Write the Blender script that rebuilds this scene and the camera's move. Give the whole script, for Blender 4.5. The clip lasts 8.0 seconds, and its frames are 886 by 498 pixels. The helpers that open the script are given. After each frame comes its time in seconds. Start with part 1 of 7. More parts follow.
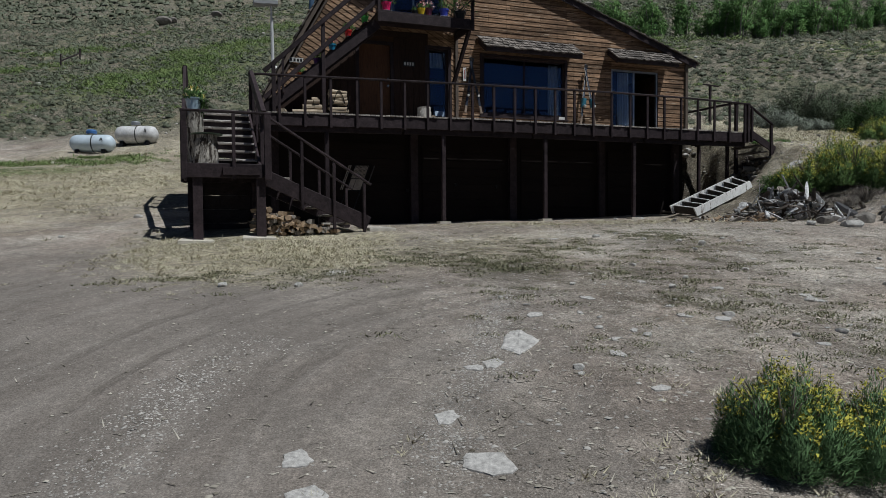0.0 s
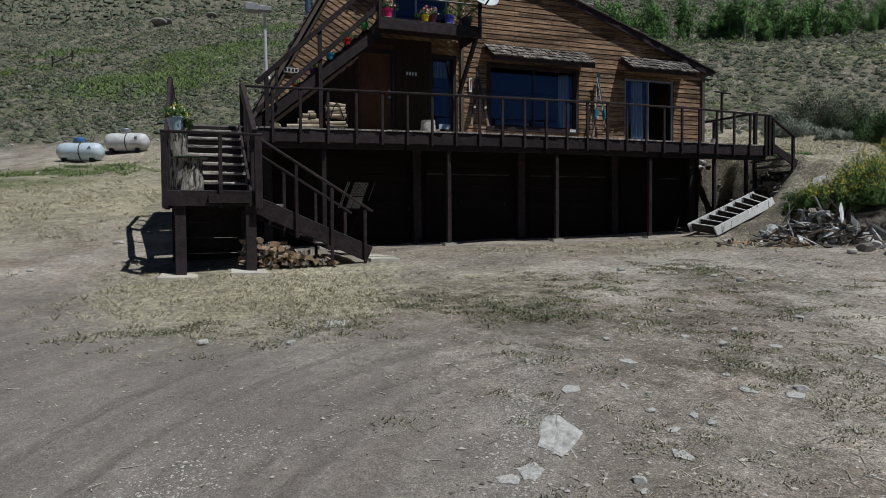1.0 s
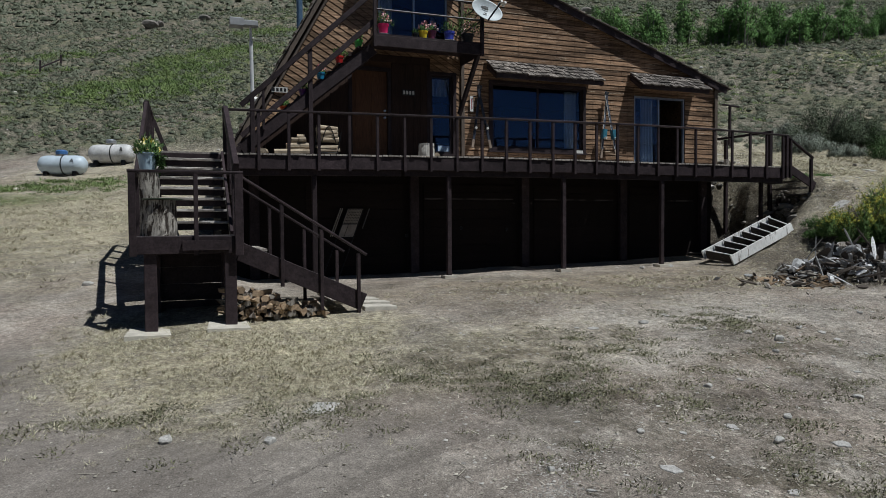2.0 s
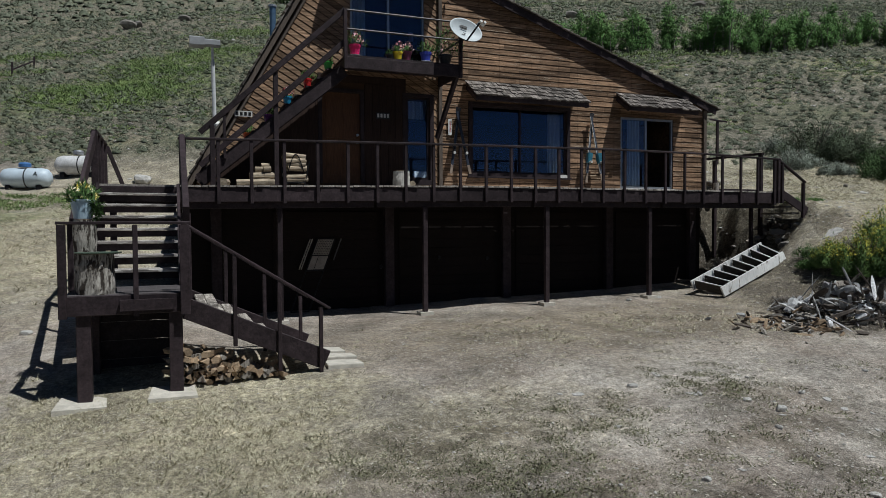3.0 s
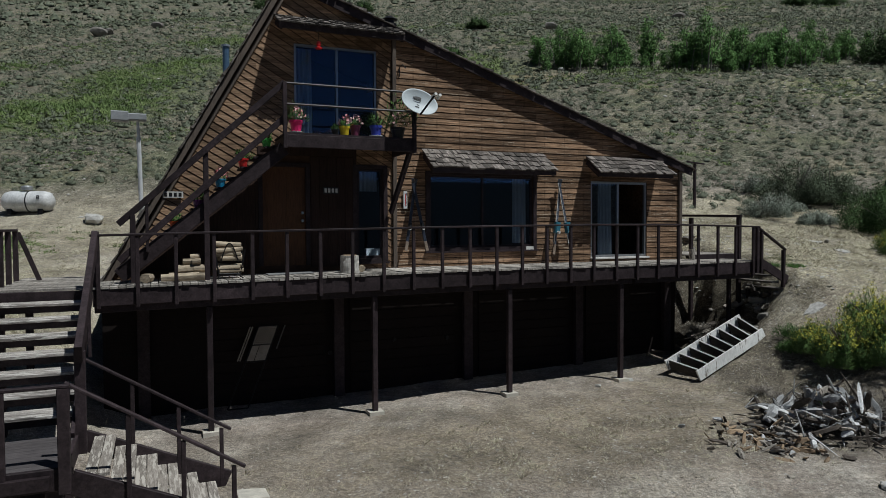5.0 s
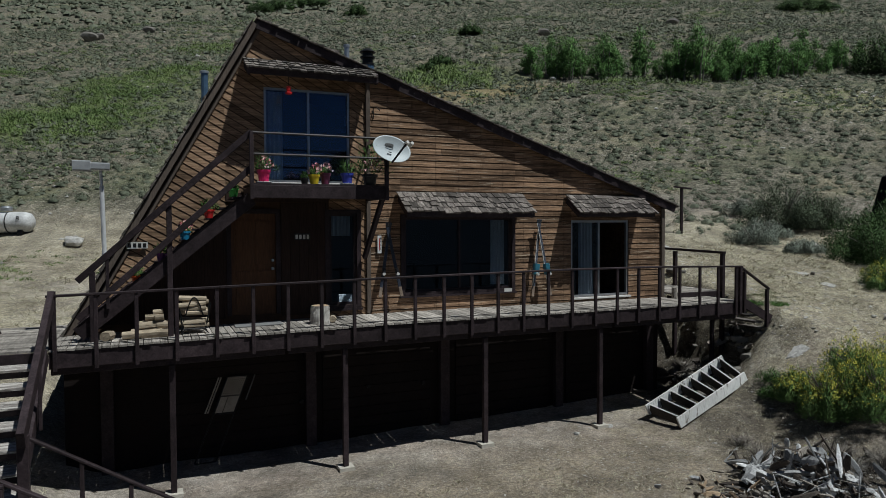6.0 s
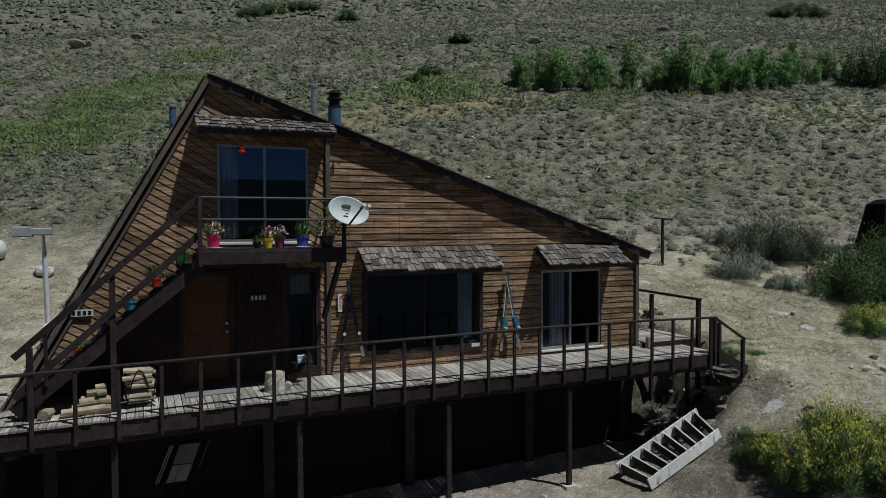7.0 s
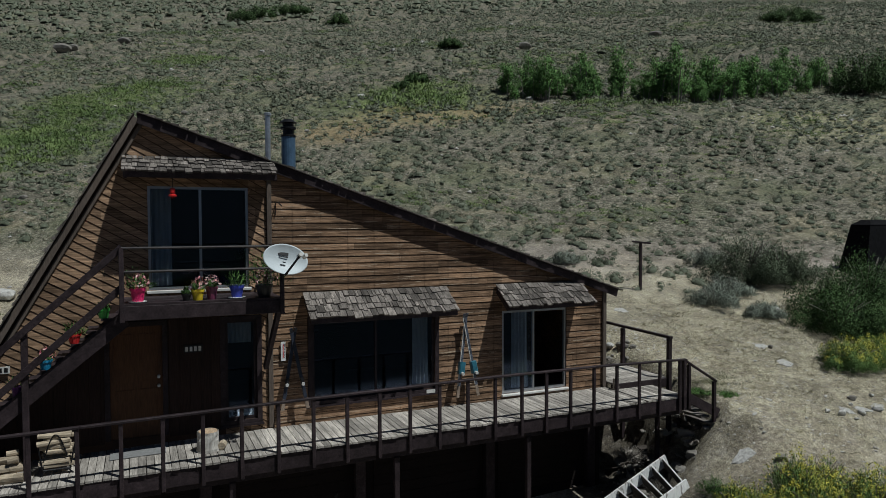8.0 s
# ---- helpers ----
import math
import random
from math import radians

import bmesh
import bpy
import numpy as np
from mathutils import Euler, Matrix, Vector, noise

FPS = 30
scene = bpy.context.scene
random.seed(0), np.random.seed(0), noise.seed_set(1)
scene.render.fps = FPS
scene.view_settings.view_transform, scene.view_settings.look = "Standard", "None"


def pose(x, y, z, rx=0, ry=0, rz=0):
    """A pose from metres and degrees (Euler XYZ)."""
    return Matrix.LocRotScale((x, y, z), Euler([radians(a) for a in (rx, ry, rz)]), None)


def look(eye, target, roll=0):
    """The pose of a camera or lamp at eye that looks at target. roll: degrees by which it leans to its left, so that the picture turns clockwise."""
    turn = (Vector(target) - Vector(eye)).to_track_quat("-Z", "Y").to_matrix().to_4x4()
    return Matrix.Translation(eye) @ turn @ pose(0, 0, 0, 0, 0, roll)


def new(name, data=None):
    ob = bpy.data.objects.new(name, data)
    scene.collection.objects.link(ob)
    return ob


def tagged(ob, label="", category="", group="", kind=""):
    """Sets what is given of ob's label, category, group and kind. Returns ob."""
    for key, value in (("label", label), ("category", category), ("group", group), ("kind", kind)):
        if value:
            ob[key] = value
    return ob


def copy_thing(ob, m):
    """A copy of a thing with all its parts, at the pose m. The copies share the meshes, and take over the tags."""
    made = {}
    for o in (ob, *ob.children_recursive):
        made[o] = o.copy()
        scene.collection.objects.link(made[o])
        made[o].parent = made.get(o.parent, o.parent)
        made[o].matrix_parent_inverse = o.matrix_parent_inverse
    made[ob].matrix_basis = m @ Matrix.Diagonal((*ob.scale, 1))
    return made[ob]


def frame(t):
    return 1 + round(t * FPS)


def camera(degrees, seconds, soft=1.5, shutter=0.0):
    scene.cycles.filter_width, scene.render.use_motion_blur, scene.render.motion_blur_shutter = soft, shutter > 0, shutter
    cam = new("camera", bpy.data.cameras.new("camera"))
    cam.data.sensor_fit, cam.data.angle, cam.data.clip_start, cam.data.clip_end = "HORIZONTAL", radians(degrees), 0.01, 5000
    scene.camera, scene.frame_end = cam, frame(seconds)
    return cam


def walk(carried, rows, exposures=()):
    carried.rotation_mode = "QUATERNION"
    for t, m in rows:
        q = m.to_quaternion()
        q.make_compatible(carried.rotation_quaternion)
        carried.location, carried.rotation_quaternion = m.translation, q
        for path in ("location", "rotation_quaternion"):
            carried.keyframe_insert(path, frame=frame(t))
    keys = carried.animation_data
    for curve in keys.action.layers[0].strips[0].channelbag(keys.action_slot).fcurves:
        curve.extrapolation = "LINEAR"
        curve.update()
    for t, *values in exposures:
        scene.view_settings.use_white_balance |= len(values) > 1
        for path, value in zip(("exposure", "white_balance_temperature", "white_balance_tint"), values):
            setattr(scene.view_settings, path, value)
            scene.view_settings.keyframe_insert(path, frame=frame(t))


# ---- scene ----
cam = camera(66.3, 8.0, soft=0.8)
PATH = [
    (0.0, (-1.063, 0.185, -0.192), (-0.388, 2.066, -0.261), -0.4),
    (0.5, (-0.963, 0.811, 0.05), (-0.283, 2.691, -0.018), -0.4),
    (1.0, (-0.831, 1.462, 0.38), (-0.148, 3.34, 0.312), -0.4),
    (1.5, (-0.68, 2.131, 0.749), (0.006, 4.008, 0.683), -0.4),
    (3.0, (0.067, 3.582, 1.927), (0.805, 5.439, 1.86), -0.3),
    (3.5, (0.494, 3.993, 2.347), (1.252, 5.843, 2.279), -0.3),
    (4.0, (0.794, 4.287, 2.838), (1.563, 6.132, 2.77), -0.3),
    (4.5, (1.006, 4.522, 3.336), (1.784, 6.363, 3.269), -0.3),
    (6.0, (1.832, 4.821, 4.922), (2.628, 6.654, 4.854), -0.2),
    (6.5, (2.256, 4.947, 5.468), (3.059, 6.778, 5.401), -0.2),
    (7.0, (2.725, 5.036, 6.222), (3.535, 6.864, 6.154), -0.2),
    (7.5, (3.311, 5.175, 6.761), (4.123, 7.002, 6.693), -0.2),
    (8.0, (4.006, 5.427, 7.149), (4.825, 7.251, 7.082), -0.2),
]
EXPOSURE = [(0.0, -0.58, 6120, 8.0), (3.0, -0.46, 6120, 7.0), (4.5, -0.59, 6120, 6.0), (8.0, -0.71, 6120, 4.0)]
walk(cam, [(t, look(eye, aim, roll)) for t, eye, aim, roll in PATH], EXPOSURE)

# ---- light ----
SUN = Vector((0.31, -0.375, 1.0)).normalized()
world = bpy.data.worlds.new("sky")
scene.world = world
world.use_nodes = True
wn = world.node_tree.nodes
wn.clear()
sky = wn.new("ShaderNodeTexSky")
sky.sky_type = "NISHITA"
sky.sun_disc = False
sky.sun_elevation = math.asin(SUN.z)
sky.sun_rotation = math.atan2(SUN.x, SUN.y)
sky.altitude = 2400
sky.air_density = 0.65
sky.dust_density = 0.1
wbg = wn.new("ShaderNodeBackground")
wbg.inputs["Strength"].default_value = 0.042
wout = wn.new("ShaderNodeOutputWorld")
world.node_tree.links.new(sky.outputs[0], wbg.inputs[0])
world.node_tree.links.new(wbg.outputs[0], wout.inputs[0])
sun_data = bpy.data.lights.new("sun", "SUN")
sun_data.energy = 5.0
sun_data.angle = radians(0.5)
sun_data.color = (1.0, 0.985, 0.95)
sun = new("sun", sun_data)
sun.matrix_world = look(SUN * 60, (0, 0, 0))


# ---- materials ----
def material(name, rough=0.8, metal=0.0, spec=0.3):
    m = bpy.data.materials.new(name)
    m.use_nodes = True
    b = m.node_tree.nodes["Principled BSDF"]
    b.inputs["Roughness"].default_value = rough
    b.inputs["Metallic"].default_value = metal
    b.inputs["Specular IOR Level"].default_value = spec
    return m, m.node_tree, b


def add(tree, kind, **sets):
    n = tree.nodes.new(kind)
    for key, value in sets.items():
        n.inputs[key].default_value = value
    return n


def coords(tree, scale=(1, 1, 1), rot=(0, 0, 0)):
    tc = tree.nodes.new("ShaderNodeTexCoord")
    mp = tree.nodes.new("ShaderNodeMapping")
    mp.inputs["Scale"].default_value = scale
    mp.inputs["Rotation"].default_value = rot
    tree.links.new(tc.outputs["Object"], mp.inputs["Vector"])
    return mp.outputs["Vector"]


def noise_of(tree, vec, scale, detail=4.0, rough=0.6):
    n = add(tree, "ShaderNodeTexNoise", Scale=scale, Detail=detail, Roughness=rough)
    tree.links.new(vec, n.inputs["Vector"])
    return n.outputs["Fac"]


def ramp(tree, fac, *stops):
    r = tree.nodes.new("ShaderNodeValToRGB")
    while len(r.color_ramp.elements) < len(stops):
        r.color_ramp.elements.new(0.5)
    for e, (pos, col) in zip(r.color_ramp.elements, stops):
        e.position = pos
        e.color = (*col, 1) if len(col) == 3 else col
    tree.links.new(fac, r.inputs["Fac"])
    return r.outputs["Color"]


def grey(tree, fac, lo, hi, a=0.0, b=1.0):
    r = tree.nodes.new("ShaderNodeMapRange")
    for key, value in (("From Min", lo), ("From Max", hi), ("To Min", a), ("To Max", b)):
        r.inputs[key].default_value = value
    tree.links.new(fac, r.inputs["Value"])
    return r.outputs["Result"]


def mix(tree, fac, a, b, blend="MIX"):
    n = tree.nodes.new("ShaderNodeMix")
    n.data_type = "RGBA"
    n.blend_type = blend
    for socket, value in ((n.inputs[0], fac), (n.inputs[6], a), (n.inputs[7], b)):
        if isinstance(value, (int, float)):
            socket.default_value = value
        elif isinstance(value, tuple):
            socket.default_value = (*value, 1)
        else:
            tree.links.new(value, socket)
    return n.outputs[2]


def calc(tree, op, a, b=0.0):
    n = tree.nodes.new("ShaderNodeMath")
    n.operation = op
    for socket, value in zip(n.inputs, (a, b)):
        if isinstance(value, (int, float)):
            socket.default_value = value
        else:
            tree.links.new(value, socket)
    return n.outputs[0]


def bump(tree, bsdf, fac, strength, distance):
    n = add(tree, "ShaderNodeBump", Strength=strength, Distance=distance)
    tree.links.new(fac, n.inputs["Height"])
    tree.links.new(n.outputs["Normal"], bsdf.inputs["Normal"])


def scaled_by(tree, col, fac):
    n = tree.nodes.new("ShaderNodeCombineColor")
    for i in range(3):
        tree.links.new(fac, n.inputs[i])
    return mix(tree, 1.0, col, n.outputs[0], "MULTIPLY")


def wood(name, dark, light, grain=(1, 1, 1), rot=(0, 0, 0), rough=0.85, spread=0.5, island=False, worn=None, streaks=0.0, nails=0.0):
    """Weathered timber: long grain along the axis whose grain number is small, a tone of its own for each piece."""
    m, tree, b = material(name, rough, spec=0.2)
    vec = coords(tree, grain, rot)
    fine = noise_of(tree, vec, 9.0, 6.0, 0.65)
    broad = noise_of(tree, coords(tree), 0.9, 3.0)
    if island:
        one = tree.nodes.new("ShaderNodeNewGeometry").outputs["Random Per Island"]
    else:
        one = tree.nodes.new("ShaderNodeObjectInfo").outputs["Random"]
    col = ramp(tree, fine, (0.25, dark), (0.75, light))
    tone = calc(tree, "ADD", calc(tree, "MULTIPLY", one, spread), 1.0 - spread / 2)
    tone = calc(tree, "MULTIPLY", tone, grey(tree, broad, 0.3, 0.7, 0.8, 1.15))
    n = tree.nodes.new("ShaderNodeCombineColor")
    for i in range(3):
        tree.links.new(tone, n.inputs[i])
    col = mix(tree, 1.0, col, n.outputs[0], "MULTIPLY")
    if streaks:
        col = scaled_by(tree, col, grey(tree, noise_of(tree, vec, 2.0, 5.0, 0.6), 0.32, 0.68, 1.0 - streaks, 1.0 + streaks * 0.9))
        blot = noise_of(tree, coords(tree, (0.5, 1, 1.1)), 1.1, 4.0, 0.6)
        col = scaled_by(tree, col, grey(tree, blot, 0.32, 0.68, 1.0 - streaks * 0.6, 1.0 + streaks * 0.5))
    if nails:
        sep = tree.nodes.new("ShaderNodeSeparateXYZ")
        tree.links.new(coords(tree), sep.inputs[0])
        off = calc(tree, "ABSOLUTE", calc(tree, "SUBTRACT", calc(tree, "FRACT", calc(tree, "DIVIDE", sep.outputs[0], nails)), 0.5))
        stain = calc(tree, "MULTIPLY", grey(tree, off, 0.045, 0.012), grey(tree, noise_of(tree, coords(tree, (3, 1, 5)), 1.6, 3.0), 0.42, 0.60, 0.05, 0.42))
        col = mix(tree, stain, col, (0.022, 0.014, 0.010))
    if worn:
        flakes = noise_of(tree, vec, 3.2, 5.0, 0.7)
        col = mix(tree, grey(tree, flakes, worn[0], worn[0] + 0.06), col, worn[1])
    tree.links.new(col, b.inputs["Base Color"])
    bump(tree, b, fine, 0.35, 0.01)
    return m


def plain(name, colour, rough=0.6, metal=0.0, var=0.25, scale=6.0, spec=0.4, bumpy=0.15):
    """A painted, plastic, metal or stone surface with blotches and fine grain."""
    m, tree, b = material(name, rough, metal, spec)
    vec = coords(tree)
    blotch = noise_of(tree, vec, scale, 4.0)
    fine = noise_of(tree, vec, scale * 9, 3.0)
    k = calc(tree, "MULTIPLY", grey(tree, blotch, 0.3, 0.7, 1 - var, 1 + var), grey(tree, fine, 0.3, 0.7, 1 - var / 2, 1 + var / 2))
    n = tree.nodes.new("ShaderNodeCombineColor")
    for i in range(3):
        tree.links.new(k, n.inputs[i])
    tree.links.new(mix(tree, 1.0, colour, n.outputs[0], "MULTIPLY"), b.inputs["Base Color"])
    if bumpy:
        bump(tree, b, fine, bumpy, 0.01)
    return m


def leaves(name, dark, light, rough=0.75, scale=0.5, single=0.55):
    m, tree, b = material(name, rough, spec=0.2)
    one = tree.nodes.new("ShaderNodeNewGeometry").outputs["Random Per Island"]
    big = grey(tree, noise_of(tree, coords(tree), scale, 3.0), 0.28, 0.72)
    fac = calc(tree, "ADD", calc(tree, "MULTIPLY", one, single), calc(tree, "MULTIPLY", big, 1.0 - single))
    tree.links.new(ramp(tree, fac, (0.15, dark), (0.9, light)), b.inputs["Base Color"])
    return m


SIDING = wood("weathered_siding", (0.044, 0.027, 0.019), (0.435, 0.272, 0.165), (0.45, 6, 9), spread=0.75, worn=(0.585, (0.47, 0.365, 0.265)), streaks=0.62, nails=0.61)
SIDING_SLANT = wood("weathered_slant_siding", (0.065, 0.039, 0.026), (0.50, 0.325, 0.20), (0.5, 6, 9), rot=(0, -radians(29.2), 0), spread=0.7, streaks=0.5)
BACKING = plain("siding_backing", (0.06, 0.032, 0.018), 0.9)
BROWN = wood("dark_brown_stain", (0.019, 0.0135, 0.0150), (0.056, 0.0405, 0.0445), (3, 3, 3), rough=0.6, spread=0.4, worn=(0.71, (0.26, 0.24, 0.23)), streaks=0.35)
TRIM = wood("brown_trim", (0.08, 0.062, 0.05), (0.19, 0.155, 0.13), (6, 6, 0.6), spread=0.2)
DECKING = wood("grey_decking", (0.155, 0.137, 0.120), (0.545, 0.50, 0.45), (7, 0.5, 7), spread=0.7, streaks=0.35)
TREAD_DARK = wood("dark_worn_tread", (0.05, 0.042, 0.038), (0.24, 0.215, 0.195), (6, 0.7, 6), spread=0.5, streaks=0.4)
TREAD = wood("worn_tread", (0.10, 0.088, 0.080), (0.44, 0.40, 0.37), (0.7, 6, 6), spread=0.5, worn=(0.50, (0.58, 0.55, 0.51)), streaks=0.4)
SHAKE = wood("cedar_shake", (0.034, 0.029, 0.026), (0.290, 0.255, 0.228), (8, 0.8, 3), spread=1.1, streaks=0.45)
SHAKE_JOINED = wood("old_roof_shake", (0.045, 0.038, 0.033), (0.16, 0.135, 0.115), (8, 0.8, 3), spread=0.45, island=True)
DOOR = wood("entry_door_wood", (0.055, 0.026, 0.013), (0.145, 0.068, 0.033), (6, 6, 0.5), rough=0.5, spread=0.1)
PANEL = wood("dark_entry_panel", (0.020, 0.0125, 0.0105), (0.056, 0.034, 0.027), (6, 6, 0.5), spread=0.1)
# brown boards taken down to near black: the deck's shade is in the colour
GARAGE = wood("shade_darkened_boards", (0.008, 0.0055, 0.005), (0.019, 0.013, 0.0115), (0.6, 4, 6), spread=0.3)
LOG = wood("split_firewood", (0.20, 0.135, 0.085), (0.50, 0.38, 0.26), (6, 0.8, 6), spread=0.7)
BARK = wood("grey_bark", (0.10, 0.085, 0.07), (0.48, 0.44, 0.39), (5, 5, 0.9), spread=0.4, worn=(0.54, (0.075, 0.058, 0.045)))
SILVER_WOOD = wood("sun_bleached_wood", (0.20, 0.20, 0.20), (0.70, 0.70, 0.70), (3, 3, 3), spread=1.0)
PEELED = wood("peeling_white_paint", (0.50, 0.50, 0.48), (0.80, 0.79, 0.77), (0.7, 5, 5), spread=0.15, worn=(0.64, (0.16, 0.13, 0.11)))
WHITE = plain("white_paint", (0.78, 0.78, 0.76), 0.45, var=0.08)
CREAM = plain("aged_white", (0.62, 0.61, 0.58), 0.5, var=0.15)
ALUMINIUM = plain("window_aluminium", (0.42, 0.43, 0.45), 0.35, 0.85, 0.1)
STEEL = plain("galvanised_steel", (0.50, 0.52, 0.55), 0.38, 0.8, 0.2)
BLUE_STEEL = plain("blue_grey_flue", (0.10, 0.17, 0.26), 0.4, 0.4, 0.2)
DARK_METAL = plain("black_iron", (0.02, 0.02, 0.022), 0.45, 0.6, 0.2)
TANK = plain("tank_paint", (0.55, 0.64, 0.72), 0.4, var=0.12, scale=2.0)
RUST = plain("rusty_tank_paint", (0.58, 0.58, 0.58), 0.5, var=0.3, scale=1.5)
DISH = plain("dish_grey", (0.55, 0.60, 0.62), 0.5, var=0.06)
BLACK = plain("black_paint", (0.012, 0.012, 0.013), 0.5, var=0.2)
CONCRETE = plain("pale_concrete", (0.52, 0.485, 0.42), 0.9, var=0.2)
STONE = plain("pale_stone", (0.48, 0.465, 0.44), 0.9, var=0.35, scale=3.0, bumpy=0.5)
SLAB = plain("pale_weathered_slab", (0.43, 0.415, 0.395), 0.9, var=0.35, scale=5.0, bumpy=0.4)
STONE_DARK = plain("grey_stone", (0.20, 0.185, 0.165), 0.9, var=0.35, scale=3.0, bumpy=0.5)
CURTAIN = plain("blue_grey_curtain", (0.42, 0.46, 0.52), 0.9, var=0.12)
# the gloom of the unlit rooms is put into this near-black colour
ROOM = plain("darkened_room_wall", (0.03, 0.028, 0.026), 0.9, var=0.1)
POTS = {k: plain(k + "_glaze", c, 0.35, var=0.1) for k, c in (
    ("pink", (0.75, 0.03, 0.16)), ("yellow", (0.75, 0.55, 0.03)), ("blue", (0.05, 0.07, 0.42)), ("mauve", (0.20, 0.05, 0.10)),
    ("orange", (0.80, 0.13, 0.03)), ("purple", (0.11, 0.02, 0.14)), ("teal", (0.03, 0.25, 0.45)), ("red", (0.62, 0.03, 0.03)),
    ("green", (0.08, 0.42, 0.08)), ("black", (0.02, 0.02, 0.02)), ("pale_blue", (0.45, 0.58, 0.68)))}
GREEN = leaves("green_leaf", (0.035, 0.075, 0.02), (0.10, 0.19, 0.05))
RABBIT = leaves("rabbitbrush_stem", (0.055, 0.11, 0.034), (0.20, 0.31, 0.095))
YELLOW = leaves("rabbitbrush_bloom", (0.21, 0.215, 0.035), (0.48, 0.44, 0.065))
SAGE = leaves("sage_leaf", (0.066, 0.077, 0.050), (0.180, 0.196, 0.142), scale=0.9, single=0.25)
BUNCH = leaves("dry_bunch_grass", (0.13, 0.125, 0.085), (0.36, 0.335, 0.25), scale=0.4)
SAGE_PALE = leaves("pale_sage_leaf", (0.11, 0.13, 0.10), (0.27, 0.30, 0.25), scale=1.1)
RABBIT_DARK = leaves("rabbitbrush_deep_green", (0.040, 0.085, 0.036), (0.17, 0.29, 0.12))
WEED = leaves("low_weed", (0.088, 0.092, 0.054), (0.27, 0.265, 0.165), scale=0.8)
CHAFF = leaves("chaff", (0.09, 0.078, 0.06), (0.68, 0.63, 0.54), 0.9)
SHRUB = leaves("shrub_leaf", (0.018, 0.042, 0.013), (0.070, 0.125, 0.036))
ASPEN = leaves("young_tree_leaf", (0.052, 0.135, 0.036), (0.215, 0.370, 0.115), scale=0.25)
DARK_SHRUB = leaves("dark_shrub_leaf", (0.022, 0.046, 0.015), (0.075, 0.125, 0.040))
STRAW = leaves("dry_grass", (0.34, 0.31, 0.21), (0.60, 0.56, 0.42))
GRASS = leaves("green_grass", (0.075, 0.120, 0.040), (0.225, 0.295, 0.108), scale=0.35, single=0.25)
PEBBLE = leaves("pebble", (0.16, 0.15, 0.135), (0.62, 0.59, 0.55), 0.9)
BLOOMS = leaves("mixed_bloom", (0.55, 0.10, 0.14), (0.80, 0.75, 0.70))
DARK_ROOT = wood("dark_root", (0.035, 0.028, 0.023), (0.13, 0.11, 0.095), (3, 3, 3), spread=0.5)
LOG_BARK = wood("rough_log_bark", (0.06, 0.05, 0.042), (0.60, 0.56, 0.50), (4, 4, 1.0), spread=0.2, worn=(0.49, (0.045, 0.036, 0.030)))
MAST = plain("mast_grey", (0.66, 0.67, 0.68), 0.4, var=0.1)
MAST_BOX = plain("mast_box_grey", (0.32, 0.33, 0.34), 0.5, var=0.15)
TWIG = leaves("dry_twig", (0.12, 0.10, 0.085), (0.40, 0.37, 0.33), 0.9)


def glass_material():
    m, tree, b = material("window_glass", 0.0, spec=0.5)
    b.inputs["Base Color"].default_value = (0.75, 0.82, 0.88, 1)
    b.inputs["Transmission Weight"].default_value = 1.0
    b.inputs["IOR"].default_value = 1.68
    b.inputs["Specular Tint"].default_value = (0.42, 0.58, 0.95, 1)
    return m


GLASS = glass_material()


